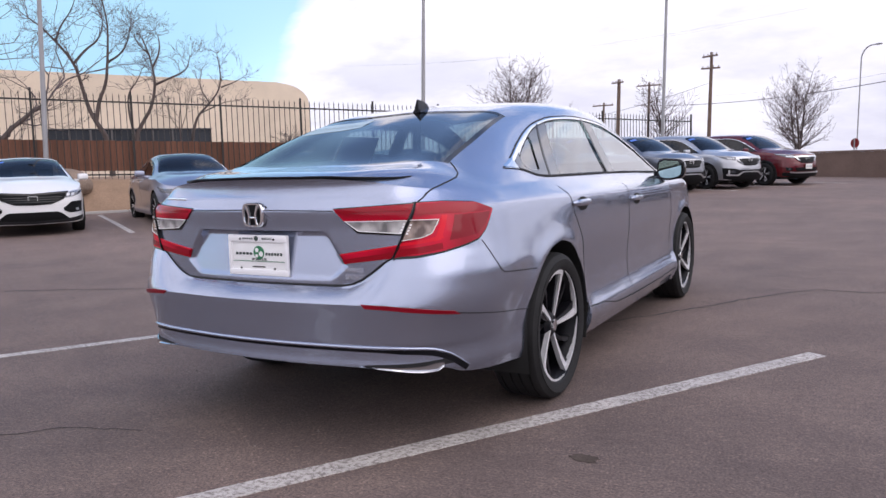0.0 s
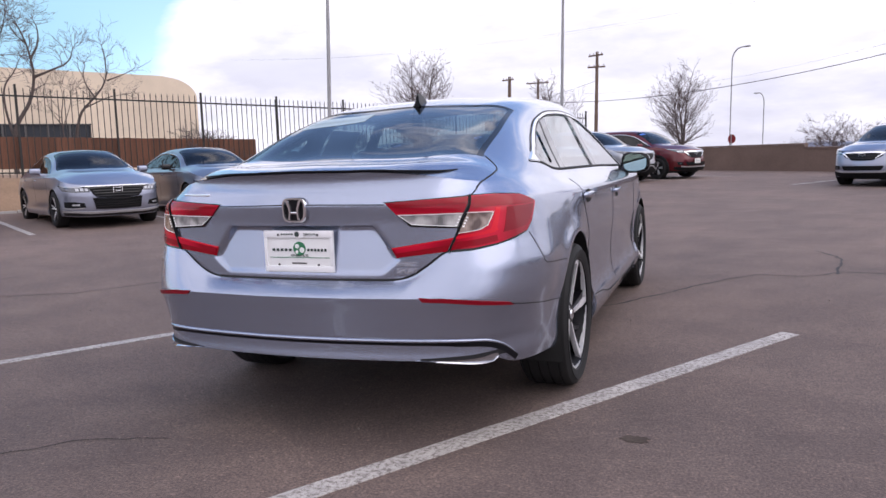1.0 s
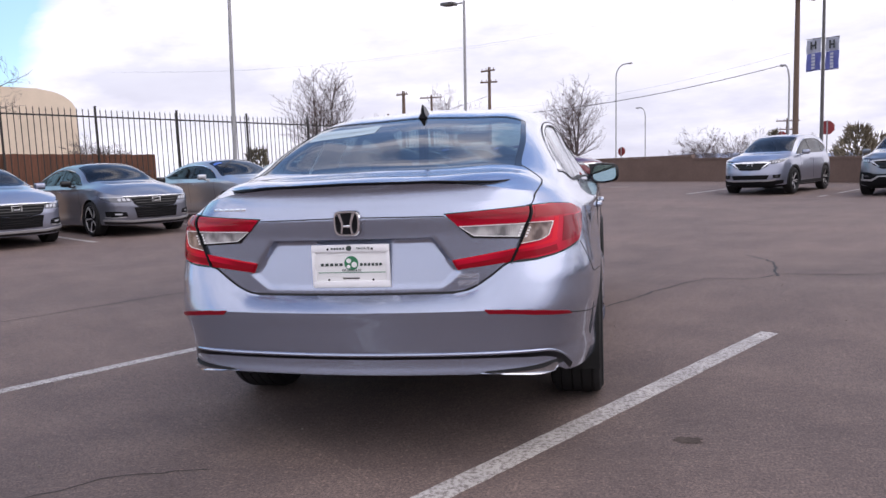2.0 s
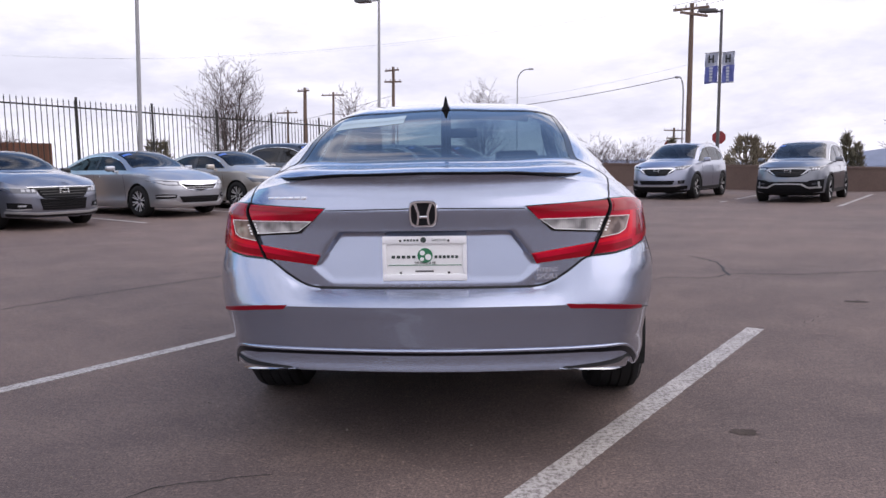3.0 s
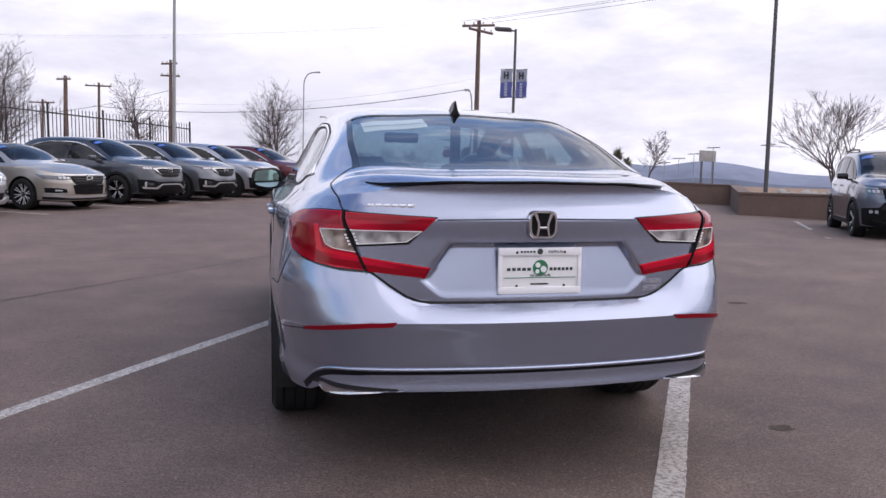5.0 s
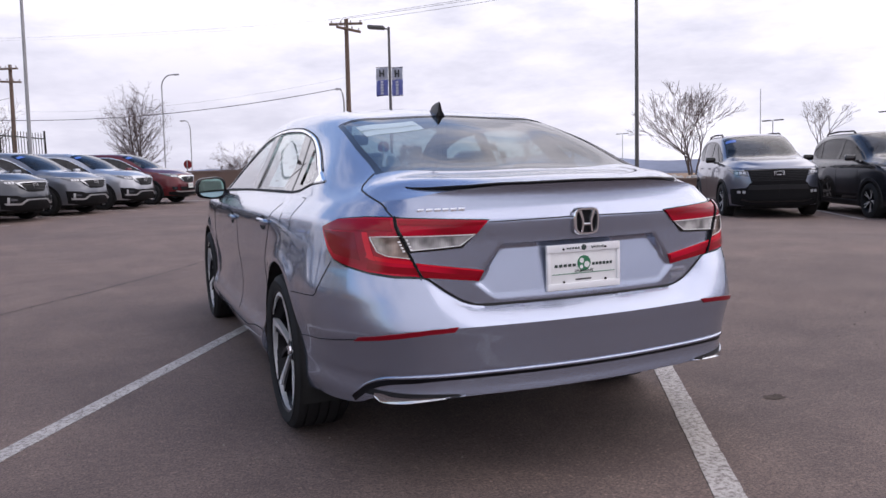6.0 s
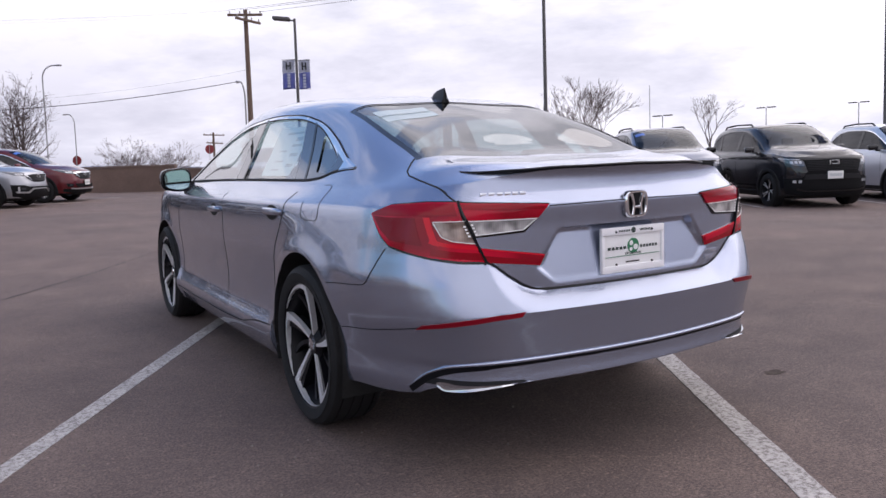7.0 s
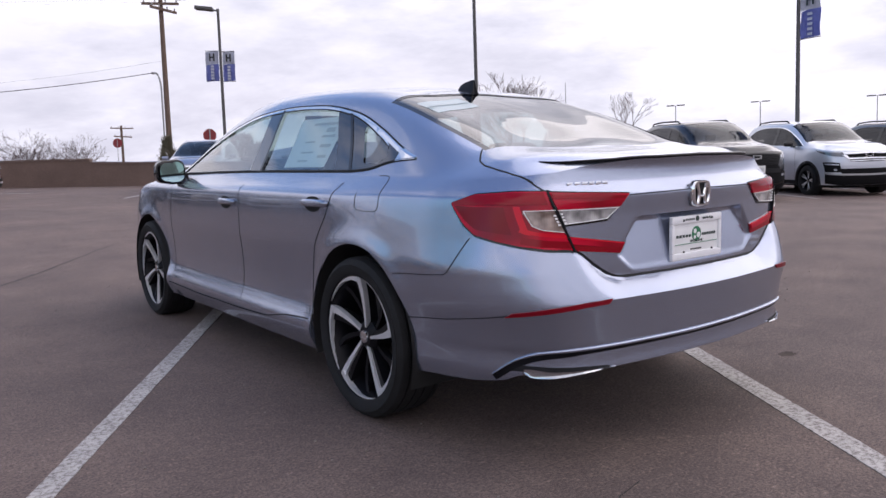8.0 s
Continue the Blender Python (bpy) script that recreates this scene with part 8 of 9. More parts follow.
def banner(root, side, z0, z1, w, facing):
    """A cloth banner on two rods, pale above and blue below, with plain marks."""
    rt = Matrix.Rotation(radians(facing), 4, "Z")
    for z in (z0, z1):
        bm = bmesh.new()
        tube(bm, [rt @ Vector((0, 0, z)), rt @ Vector((side * (w + 0.08), 0, z))], 0.012, 6)
        part("banner_rod", bm, DARKPOLE, root)
    zm = z0 + (z1 - z0) * 0.56
    for nm, a, b, mt in (("banner_lower", z0, zm, BLUE), ("banner_upper", zm, z1, PALE)):
        bm = bmesh.new()
        rows = []
        for i in range(8):
            x = side * (0.07 + w * i / 7)
            rows.append([rt @ Vector((x, 0.03 * math.sin(i * 0.9 + j), a + (b - a) * j / 5 - 0.03 * (i / 7) * side)) for j in range(6)])
        grid(bm, rows)
        bmesh.ops.solidify(bm, geom=bm.faces[:], thickness=0.004)
        ob = part(nm, bm, mt, root, "blue cloth" if mt is BLUE else "pale cloth")
    c = side * (0.07 + w / 2)
    for ya in (-0.046, 0.036):        # printed on both faces
        bm = bmesh.new()
        for sx in (-1, 1):
            box(bm, c + sx * w * 0.15 - 0.026, c + sx * w * 0.15 + 0.026, ya, ya + 0.010, zm + (z1 - zm) * 0.22, zm + (z1 - zm) * 0.80, m=rt)
        box(bm, c - w * 0.13, c + w * 0.13, ya, ya + 0.010, zm + (z1 - zm) * 0.44, zm + (z1 - zm) * 0.56, m=rt)
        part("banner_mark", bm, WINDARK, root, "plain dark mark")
        for i in range(5):
            bm = bmesh.new()
            zc = z0 + (zm - z0) * (0.14 + 0.18 * i)
            box(bm, c - w * 0.12, c + w * 0.12, ya, ya + 0.010, zc - 0.036, zc + 0.036, m=rt)
            part("lettering_bar", bm, PALE, root)


banner(BANNER1, -1, 3.80, 4.85, 0.42, 4)
banner(BANNER1, 1, 3.83, 4.88, 0.46, 4)
banner(BANNER2, -1, 4.15, 5.50, 0.58, -58)


def timber_pole(x, y, h, arm_turn, label, arms=1, r=0.15, width=2.2, gap=0.9, skew=25):
    root = thing("utility_pole", label, "utility pole", "utility poles", m=stand(x, y))
    bm = bmesh.new()
    tube(bm, [(0, 0, -1.0), (0, 0, h * 0.5), (0, 0, h)], [r, r * 0.88, r * 0.72], 12)
    part("pole", bm, TIMBER, root)
    for k in range(arms):
        z = h - 0.30 - k * gap
        t = Matrix.Rotation(radians(arm_turn + skew * k), 4, "Z")
        bm = bmesh.new()
        box(bm, -width / 2, width / 2, r * 0.8, r * 0.8 + 0.1, z - 0.06, z + 0.06, 0.01, m=t)
        ar = part("crossarm", bm, TIMBER, root, smooth=False)
        for i in range(4):
            xx = -width / 2 + 0.12 + (width - 0.24) * i / 3
            bm = bmesh.new()
            tube(bm, [t @ Vector((xx, r * 0.8 + 0.05, z + 0.05)), t @ Vector((xx, r * 0.8 + 0.05, z + 0.14)), t @ Vector((xx, r * 0.8 + 0.05, z + 0.2))], [0.02, 0.045, 0.03], 8)
            part("insulator", bm, CONCRETE, ar)
    return root


timber_pole(10.16, 38.5, 9.25 - lot(10.16, 38.5), 10, "tall weathered timber utility pole with crossarms", 2, 0.15, 1.8, 0.28, 55)
timber_pole(-8.2, 59.0, 9.1 - lot(-8.2, 59.0), 5, "weathered timber utility pole with crossarms", 2, 0.16, 1.4)
timber_pole(-17.0, 65.2, 8.3 - lot(-17, 65.2), 10, "weathered timber utility pole beyond the fence", 1, 0.2, 1.3)
timber_pole(-15.2, 68.7, 8.2 - lot(-15.2, 68.7), 30, "slim timber utility pole beyond the fence", 1, 0.14, 2.2)
timber_pole(-21.2, 74.6, 7.1 - lot(-21.2, 74.6), 20, "slim timber utility pole far beyond the fence", 1, 0.14, 2.4)
timber_pole(19.9, 85.6, 5.0 - lot(19.9, 85.6), 40, "far timber utility pole beyond the wall", 2, 0.16, 2.4)


def wire(a, b, sag, label="thin black overhead cable", r=0.022):
    a, b = Vector(a), Vector(b)
    bm = bmesh.new()
    tube(bm, [a.lerp(b, i / 24) - Vector((0, 0, sag * 4 * (i / 24) * (1 - i / 24))) for i in range(25)], r, 5)
    tagged(part("cable", bm, WIRE), label, "cable", "overhead cables")


wire((-12.0, 52.0, 5.0), (9.24, 37.35, 5.36), 0.75, r=0.018)
wire((-12.0, 60.0, 6.2), (10.3, 38.6, 6.15), 0.9, r=0.004)
wire((-8.2, 59.0, 6.8), (-24.0, 60.0, 4.2), 0.5, r=0.016)
for o, z in ((-0.9, 9.75), (-0.2, 9.8), (0.9, 9.8)):
    wire((10.16 + o, 38.5, z - 0.65), (60.0 + o, 22.0, 19.5), 1.0, r=0.010)
    wire((10.16 + o, 38.5, z - 0.65), (-40.0, 60.0 + o * 4, 11.0 + o * 0.5), 1.2, r=0.0025)


def gooseneck(x, y, h, reach, label):
    """A slim lamp pole that bends over at the top."""
    root = thing("street_lamp", label, "street lamp", "street lamps beyond the wall", m=stand(x, y))
    bm = bmesh.new()
    pts = [(0, 0, -1), (0, 0, h * 0.6), (0, 0, h - 0.9)] + [(reach * 0.75 * (1 - math.cos(a)), 0, h - 0.9 + 0.9 * math.sin(a)) for a in np.linspace(0.2, math.pi / 2, 7)] + [(reach, 0, h)]
    tube(bm, pts, 0.045, 8)
    part("pole", bm, GALV, root)
    bm = bmesh.new()
    box(bm, min(reach, reach * 1.35), max(reach, reach * 1.35), -0.1, 0.1, h - 0.06, h + 0.05, 0.03)
    part("lamp_head", bm, GALV, root)


gooseneck(1.75, 60.6, 8.75 - lot(1.75, 60.6), -1.1, "slim grey street lamp with a bent neck")
gooseneck(9.62, 37.5, 5.42 - lot(9.62, 37.5), 0.32, "slim grey street lamp by the timber pole")
gooseneck(4.45, 69.8, 5.95 - lot(4.45, 69.8), 0.7, "far grey street lamp with a bent neck")


def twin_lamp(x, y, top, turn, label):
    root = thing("street_lamp", label, "street lamp", "far twin lamps", m=stand(x, y))
    h = top - lot(x, y)
    bm = bmesh.new()
    tube(bm, [(0, 0, -0.5), (0, 0, h)], 0.035, 6)
    part("pole", bm, GALV, root)
    for sg in (-1, 1):
        bm = bmesh.new()
        box(bm, 0.1, 0.75, -0.13, 0.13, h - 0.03, h + 0.05, 0.015, m=Matrix.Rotation(radians(turn) + (math.pi if sg < 0 else 0), 4, "Z"))
        part("lamp_head", bm, DARKPOLE, root)


for x, y, t in ((47.0, 73.9, 4.05), (45.3, 74.9, 3.35), (43.9, 75.7, 2.85), (42.6, 76.5, 2.35), (51.6, 70.8, 4.35), (54.1, 39.7, 4.45), (57.8, 34.0, 4.45), (61.7, 26.4, 4.45), (63.5, 20.0, 4.4), (43.07, 40.7, 3.85)):
    twin_lamp(x, y, t, 150, "far grey twin-headed lamp beyond the car park")
mast = thing("mast", "far slim grey mast beyond the car park", "mast", m=stand(51.77, 50.5))
bm = bmesh.new()
tube(bm, [(0, 0, -0.5), (0, 0, 7.3 - lot(51.77, 50.5))], [0.06, 0.03], 6)
part("pole", bm, GALV, mast)
bm = bmesh.new()
box(bm, -1.25, 1.25, -0.15, 0.15, 0, 1.6, 0.02)
board = thing("billboard", "far pale blank billboard on posts", "billboard", m=stand(62.3, 99.6, 3.0, 32))
part("panel", bm, CONCRETE, board)
for sx in (-0.9, 0.9):
    bm = bmesh.new()
    box(bm, sx - 0.12, sx + 0.12, -0.1, 0.1, -9, 1.6)
    part("post", bm, DARKPOLE, board, smooth=False)


def road_sign(x, y, z, r, sides, turn, label, bar):
    root = thing("road_sign", label, "road sign", m=stand(x, y, None, turn))
    zz = z - lot(x, y)
    bm = bmesh.new()
    tube(bm, [(0, 0, -0.5), (0, 0, zz + r)], 0.03, 6)
    part("post", bm, GALV, root)
    bm = bmesh.new()
    lathe(bm, [(0.0, 0.0), (r, 0.0), (r, 0.01), (0.0, 0.01)], sides, axis="z")
    bmesh.ops.transform(bm, matrix=pose(0, -0.04, zz, 90, 0, 0) @ pose(0, 0, 0, 0, 0, 180 / sides), verts=bm.verts)
    bmesh.ops.recalc_face_normals(bm, faces=bm.faces)
    part("disc", bm, SIGNRED, root, "red sign face")
    if bar:
        bm = bmesh.new()
        box(bm, -r * 0.7, r * 0.7, -0.062, -0.052, zz - r * 0.18, zz + r * 0.18)
        part("sign_bar", bm, WHITE, root, smooth=False)


road_sign(1.75, 39.8, 1.66, 0.23, 24, 0, "round red sign with a white bar", True)
road_sign(9.95, 32.1, 2.15, 0.30, 8, 20, "red octagonal sign beyond the wall", False)
road_sign(19.0, 84.0, 3.1, 0.5, 24, 0, "far round red sign with a white bar", True)

# ---- trees ----


def prism_mesh(name, segs, sides, mat):
    """One mesh of tapered prisms from (p0, p1, r0, r1)."""
    P0, P1 = np.array([s[0] for s in segs]), np.array([s[1] for s in segs])
    R0, R1 = np.array([s[2] for s in segs]), np.array([s[3] for s in segs])
    D = P1 - P0
    D /= np.linalg.norm(D, axis=1)[:, None] + 1e-9
    ref = np.where(np.abs(D[:, 2:3]) < 0.9, np.array([[0, 0, 1.0]]), np.array([[1.0, 0, 0]]))
    A = np.cross(D, ref)
    A /= np.linalg.norm(A, axis=1)[:, None]
    Bn = np.cross(D, A)
    V, F = [], []
    ang = np.arange(sides) * 2 * np.pi / sides
    ring0 = P0[:, None] + R0[:, None, None] * (np.cos(ang)[None, :, None] * A[:, None] + np.sin(ang)[None, :, None] * Bn[:, None])
    ring1 = P1[:, None] + R1[:, None, None] * (np.cos(ang)[None, :, None] * A[:, None] + np.sin(ang)[None, :, None] * Bn[:, None])
    V = np.concatenate([ring0, ring1], 1).reshape(-1, 3)
    n = len(segs)
    base = np.arange(n) * 2 * sides
    for k in range(sides):
        k2 = (k + 1) % sides
        F.append(np.stack([base + k, base + k2, base + sides + k2, base + sides + k], 1))
    F = np.concatenate(F)
    me = bpy.data.meshes.new(name)
    me.from_pydata(V.tolist(), [], F.tolist())
    me.materials.append(mat)
    me.polygons.foreach_set("use_smooth", [True] * len(me.polygons))
    return me


def bare_tree(x, y, top, spread, seed, label, stems=1, z=None, depth=6, lean=(0, 0), density=1.0, r0=None, fork=0.22, upward=0.35, thin=0.0065, gnarl=1.0):
    """A leafless tree: trunk and limbs, then a crown of many fine twigs."""
    rg = random.Random(seed)
    z0 = (lot(x, y) if z is None else z) - 0.2
    H = top - z0
    root = thing("tree", label, "tree", "bare trees", m=Matrix.Translation((x, y, z0)))
    limbs, twigs = [], []

    def grow(p, d, length, r, level):
        n = 3 if level < 3 else 2
        q = p
        for i in range(n):
            d = (d + Vector((rg.gauss(0, 1), rg.gauss(0, 1), rg.gauss(0, 1) * 0.6 + 0.3 * upward)) * (0.13 if level else 0.06) * gnarl).normalized()
            q2 = q + d * (length / n)
            ra, rb = r * (1 - 0.30 * i / n), r * (1 - 0.30 * (i + 1) / n)
            (limbs if level < 2 else twigs).append((tuple(q), tuple(q2), ra, rb))
            q = q2
            if level > 0 and level < depth and rg.random() < 0.55 * density:
                s = side(d)
                grow(q, s, length * rg.uniform(0.45, 0.7), rb * 0.55, level + 1)
        if level < depth:
            for _ in range(rg.choice((2, 2, 3)) if level else rg.choice((3, 4))):
                grow(q, side(d, 0.75 if level else 1.0), length * rg.uniform(0.62, 0.82), r * 0.7 * rg.uniform(0.62, 0.9), level + 1)

    def side(d, k=1.0):
        a = Vector((rg.gauss(0, 1), rg.gauss(0, 1), rg.gauss(0, 0.6)))
        a = (a - d * a.dot(d)).normalized()
        v = d + a * spread * rg.uniform(0.6, 1.2) * k
        v.z += upward * 0.3
        return v.normalized()

    for s in range(stems):
        dd = Vector((lean[0] + rg.gauss(0, 0.25) * (stems > 1), lean[1] + rg.gauss(0, 0.25) * (stems > 1), 1)).normalized()
        grow(Vector((rg.uniform(-0.1, 0.1) * (stems > 1), rg.uniform(-0.1, 0.1) * (stems > 1), 0)), dd, H * fork, (r0 or 0.022 * H) * (0.8 if stems > 1 else 1), 0)
    k = max(max(s[1][2] for s in twigs), 0.1)
    f = H / k
    sc = lambda L: [(tuple(np.array(a) * f), tuple(np.array(b) * f), max(r * 1.0, 0.0), r2) for a, b, r, r2 in L]
    tw = [(a, b, max(r, thin), max(r2, thin * 0.8)) for a, b, r, r2 in sc(twigs)]
    o = new("trunk", prism_mesh("trunk", sc(limbs), 8, BARK))
    o.parent = root
    o = new("crown", prism_mesh("crown", tw, 3, TWIG))
    o.parent = root
    return root




def oval_tree(x, y, top, width, seed, label, z=None, clear=0.16, stems=1, fine=1.0):
    """A leafless tree with rising side branches all along its leaders and a veil of fine twigs."""
    rg = random.Random(seed)
    z0 = (lot(x, y) if z is None else z) - 0.2
    H = top - z0
    root = thing("tree", label, "tree", "bare trees", m=Matrix.Translation((x, y, z0)))
    limbs, twigs = [], []

    def shoot(p, d, length, r, level):
        n = max(3, int(length / 0.22))
        q = p
        for i in range(n):
            f = i / n
            d = (d + Vector((rg.gauss(0, 0.09), rg.gauss(0, 0.09), 0.055))).normalized()
            q2 = q + d * (length / n)
            ra, rb = r * (1 - 0.8 * f), r * (1 - 0.8 * (i + 1) / n)
            (limbs if level == 0 else twigs).append((tuple(q), tuple(q2), max(ra, 0.005), max(rb, 0.004)))
            q = q2
            if level < 3 and (f > 0.15 or level > 0) and rg.random() < (0.9 if level < 2 else 0.6) * fine:
                for _ in range(2 if level < 2 else 1):
                    a = Vector((rg.gauss(0, 1), rg.gauss(0, 1), 0.15))
                    a = (a - d * a.dot(d)).normalized()
                    shoot(q, (d * 0.75 + a * 0.62).normalized(), length * rg.uniform(0.22, 0.42) * (1 - 0.45 * f), max(rb * 0.5, 0.005), level + 1)

    for s in range(stems):
        tilt = Vector((rg.gauss(0, 0.26), rg.gauss(0, 0.26), 1)).normalized() if stems > 1 else Vector((rg.gauss(0, 0.03), rg.gauss(0, 0.03), 1)).normalized()
        hgt = H * (1 if s == 0 else rg.uniform(0.75, 0.97))
        n = 10
        q = Vector((rg.uniform(-0.12, 0.12), rg.uniform(-0.12, 0.12), 0)) if stems > 1 else Vector((0, 0, 0))
        d = tilt
        r = 0.020 * H / (stems ** 0.4)
        for i in range(n):
            f = i / n
            d = (d + Vector((rg.gauss(0, 0.05), rg.gauss(0, 0.05), 0.05))).normalized()
            q2 = q + d * (hgt / n)
            limbs.append((tuple(q), tuple(q2), r * (1 - 0.86 * f), r * (1 - 0.86 * (i + 1) / n)))
            q = q2
            if f >= clear:
                fn = (f - clear) / (1 - clear)
                prof = (0.12 + 0.95 * (1 - fn) ** 0.8) * min(1.0, 0.65 + fn * 2)
                for _ in range(2 if fine < 0.5 else 6 if stems == 1 else 4):
                    a = rg.uniform(0, 2 * math.pi)
                    e = rg.uniform(0.30, 0.90)
                    shoot(q, Vector((math.cos(a) * math.cos(e), math.sin(a) * math.cos(e), math.sin(e))), width * prof * rg.uniform(0.75, 1.15) / max(math.cos(e), 0.7), r * (1 - 0.8 * f) * 0.45, 1)
    o = new("trunk", prism_mesh("trunk", limbs, 7, BARK))
    o.parent = root
    o = new("crown", prism_mesh("crown", twigs, 3, TWIG))
    o.parent = root
    return root


oval_tree(-9.9, 25.8, 5.0, 1.9, 3, "bare multi-stemmed tree behind the fence", stems=4, fine=0.8)
oval_tree(-7.3, 42.0, 5.6, 2.0, 5, "bare tree beyond the end of the fence", stems=2, fine=0.8)
oval_tree(-0.6, 37.8, 5.6, 2.0, 8, "bare tree with a broad crown beyond the wall", stems=3)
TREE_ROWS = Vector((0.62, 0.78, 0.0)).normalized()      # the trees stand in a row, seen broadside


def limbed_tree(x, y, z, limbs, seed, label, r0, twig=0.9, thin=0.008):
    """A gnarled leafless tree: limbs given as bends across the row, with twigs grown from their upper parts."""
    rg = random.Random(seed)
    root = thing("tree", label, "tree", "bare trees", m=Matrix.Translation((x, y, lot(x, y) - 0.2)))
    rise = z - lot(x, y) + 0.2
    wood, fine = [], []

    def sprig(p, d, length, r, level):
        n = 4 if level < 2 else 3
        for i in range(n):
            d = (d + Vector((rg.gauss(0, 0.24), rg.gauss(0, 0.24), rg.gauss(0, 0.2) + 0.05))).normalized()
            q = p + d * (length / n)
            fine.append((tuple(p), tuple(q), max(r * (1 - 0.7 * i / n), thin * 0.6), max(r * (1 - 0.7 * (i + 1) / n), thin * 0.5)))
            p = q
            if level < 4 and rg.random() < (0.8 if level < 3 else 0.45):
                a = Vector((rg.gauss(0, 1), rg.gauss(0, 1), rg.gauss(0, 0.7)))
                sprig(p, (d + a.normalized() * 0.8).normalized(), length * rg.uniform(0.45, 0.7), r * 0.62, level + 1)

    for k, (start, bends) in enumerate(limbs):
        side = rg.uniform(-0.25, 0.25) * (k > 0)
        pts = [Vector((0, 0, 0))] if start == 0 else []
        for i, (a, b) in enumerate(bends):
            depth = side * (i / max(len(bends) - 1, 1)) * 3.0
            pts.append(TREE_ROWS * a * 0.92 + Vector((-TREE_ROWS.y, TREE_ROWS.x, 0)) * depth + Vector((0, 0, rise + b * 0.88)))
        # smooth the bends
        for _ in range(2):
            pts = [pts[0]] + [q for p, e in zip(pts, pts[1:]) for q in (p.lerp(e, 0.25), p.lerp(e, 0.75))] + [pts[-1]]
        n = len(pts) - 1
        top = r0 * 0.85 * (1.0 if start == 0 else start)
        for i in range(n):
            ra, rb = top * (1 - 0.85 * (i / n) ** 0.8), top * (1 - 0.85 * ((i + 1) / n) ** 0.8)
            wood.append((tuple(pts[i]), tuple(pts[i + 1]), ra, rb))
            f = (i + 1) / n
            if f > 0.45 and rg.random() < twig * (0.35 + 0.65 * f):
                a = Vector((rg.gauss(0, 1), rg.gauss(0, 1), rg.gauss(0, 0.8) + 0.35)).normalized()
                sprig(pts[i + 1], ((pts[i + 1] - pts[i]).normalized() * 0.5 + a).normalized(), rg.uniform(0.4, 0.85), rb * 0.45 + 0.004, 1)
        for _ in range(3):
            a = Vector((rg.gauss(0, 1), rg.gauss(0, 1), rg.gauss(0, 0.5) + 0.3)).normalized()
            sprig(pts[-1], ((pts[-1] - pts[-2]).normalized() + a * 0.7).normalized(), rg.uniform(0.4, 0.7), top * 0.12 + 0.004, 1)
    for nm, segs, sides, mat in (("trunk", wood, 7, BARK), ("crown", fine, 3, TWIG)):
        o = new(nm, prism_mesh(nm, segs, sides, mat))
        o.parent = root
    return root


limbed_tree(-23.88, 18.19, 2.4, [
    (0, [(0.0, 0.0), (-0.5, 0.9), (-0.75, 1.5), (-0.95, 2.5), (-1.15, 3.45), (-1.8, 4.35), (-2.3, 4.95), (-2.75, 5.3)]),
    (0.75, [(-0.5, 0.9), (-0.3, 1.9), (0.0, 2.5), (0.12, 3.5), (0.2, 4.5), (0.22, 5.3), (0.05, 6.2)]),
    (0.5, [(-1.15, 3.45), (-0.7, 4.05), (-0.15, 4.5), (0.1, 5.4), (-0.2, 6.0)]),
    (0.4, [(-1.8, 4.35), (-1.55, 5.0), (-1.1, 5.6), (-0.9, 6.2)]),
    (0.45, [(0.12, 3.5), (0.7, 3.9), (1.0, 4.5), (1.15, 5.3)])], 12, "tall dark bare tree with two curving stems behind the fence", 0.15)
limbed_tree(-23.29, 18.92, 2.55, [
    (0, [(0.0, 0.0), (0.3, 0.65), (0.75, 1.4), (0.95, 2.4), (0.87, 3.15), (0.75, 3.8), (0.5, 4.5)]),
    (0.6, [(0.95, 2.4), (1.5, 2.65), (2.25, 3.0), (2.4, 3.6)]),
    (0.55, [(0.0, 0.0), (-0.2, 1.0), (-0.2, 2.0), (0.25, 2.6), (0.45, 3.1)]),
    (0.5, [(0.87, 3.15), (1.2, 3.8), (1.25, 4.5), (1.1, 4.9)]),
    (0.35, [(0.75, 3.8), (0.35, 4.1), (0.15, 4.6)])], 31, "gnarled dark bare tree behind the fence", 0.13)
limbed_tree(-23.33, 21.89, 2.5, [
    (0, [(0.0, 0.0), (0.2, 0.9), (0.4, 1.3), (0.9, 1.8), (1.45, 2.6), (1.45, 3.6), (1.35, 4.2)]),
    (0.5, [(0.4, 1.3), (1.0, 1.6), (1.5, 1.85), (2.1, 1.95)]),
    (0.5, [(1.45, 2.6), (2.1, 2.85), (2.5, 3.1)]),
    (0.5, [(0.9, 1.8), (0.5, 2.6), (0.65, 3.4)])], 17, "leaning sparse bare tree behind the fence", 0.10, twig=0.6, thin=0.007)
limbed_tree(-22.9, 20.88, 2.5, [
    (0, [(0.0, 0.0), (-0.05, 0.9), (0.1, 1.7), (0.0, 2.3)]),
    (0.6, [(0.0, 0.4), (0.3, 1.2), (0.45, 1.9)]),
    (0.6, [(0.0, 0.4), (-0.4, 1.1), (-0.5, 1.8)])], 37, "slim low bare tree behind the fence", 0.05, twig=0.9)
bare_tree(-18.9, 10.4, 7.0, 0.75, 19, "dense bare tree near the building", 2, depth=6, density=0.6, gnarl=2.0, r0=0.17, thin=0.004)
bare_tree(-13.35, 16.75, 2.62, 0.9, 23, "low bare shrub just behind the fence", 4, depth=5, thin=0.004, r0=0.03)
bare_tree(17.75, 33.1, 3.4, 0.7, 25, "slender bare sapling beyond the wall", 1, depth=5, r0=0.06)
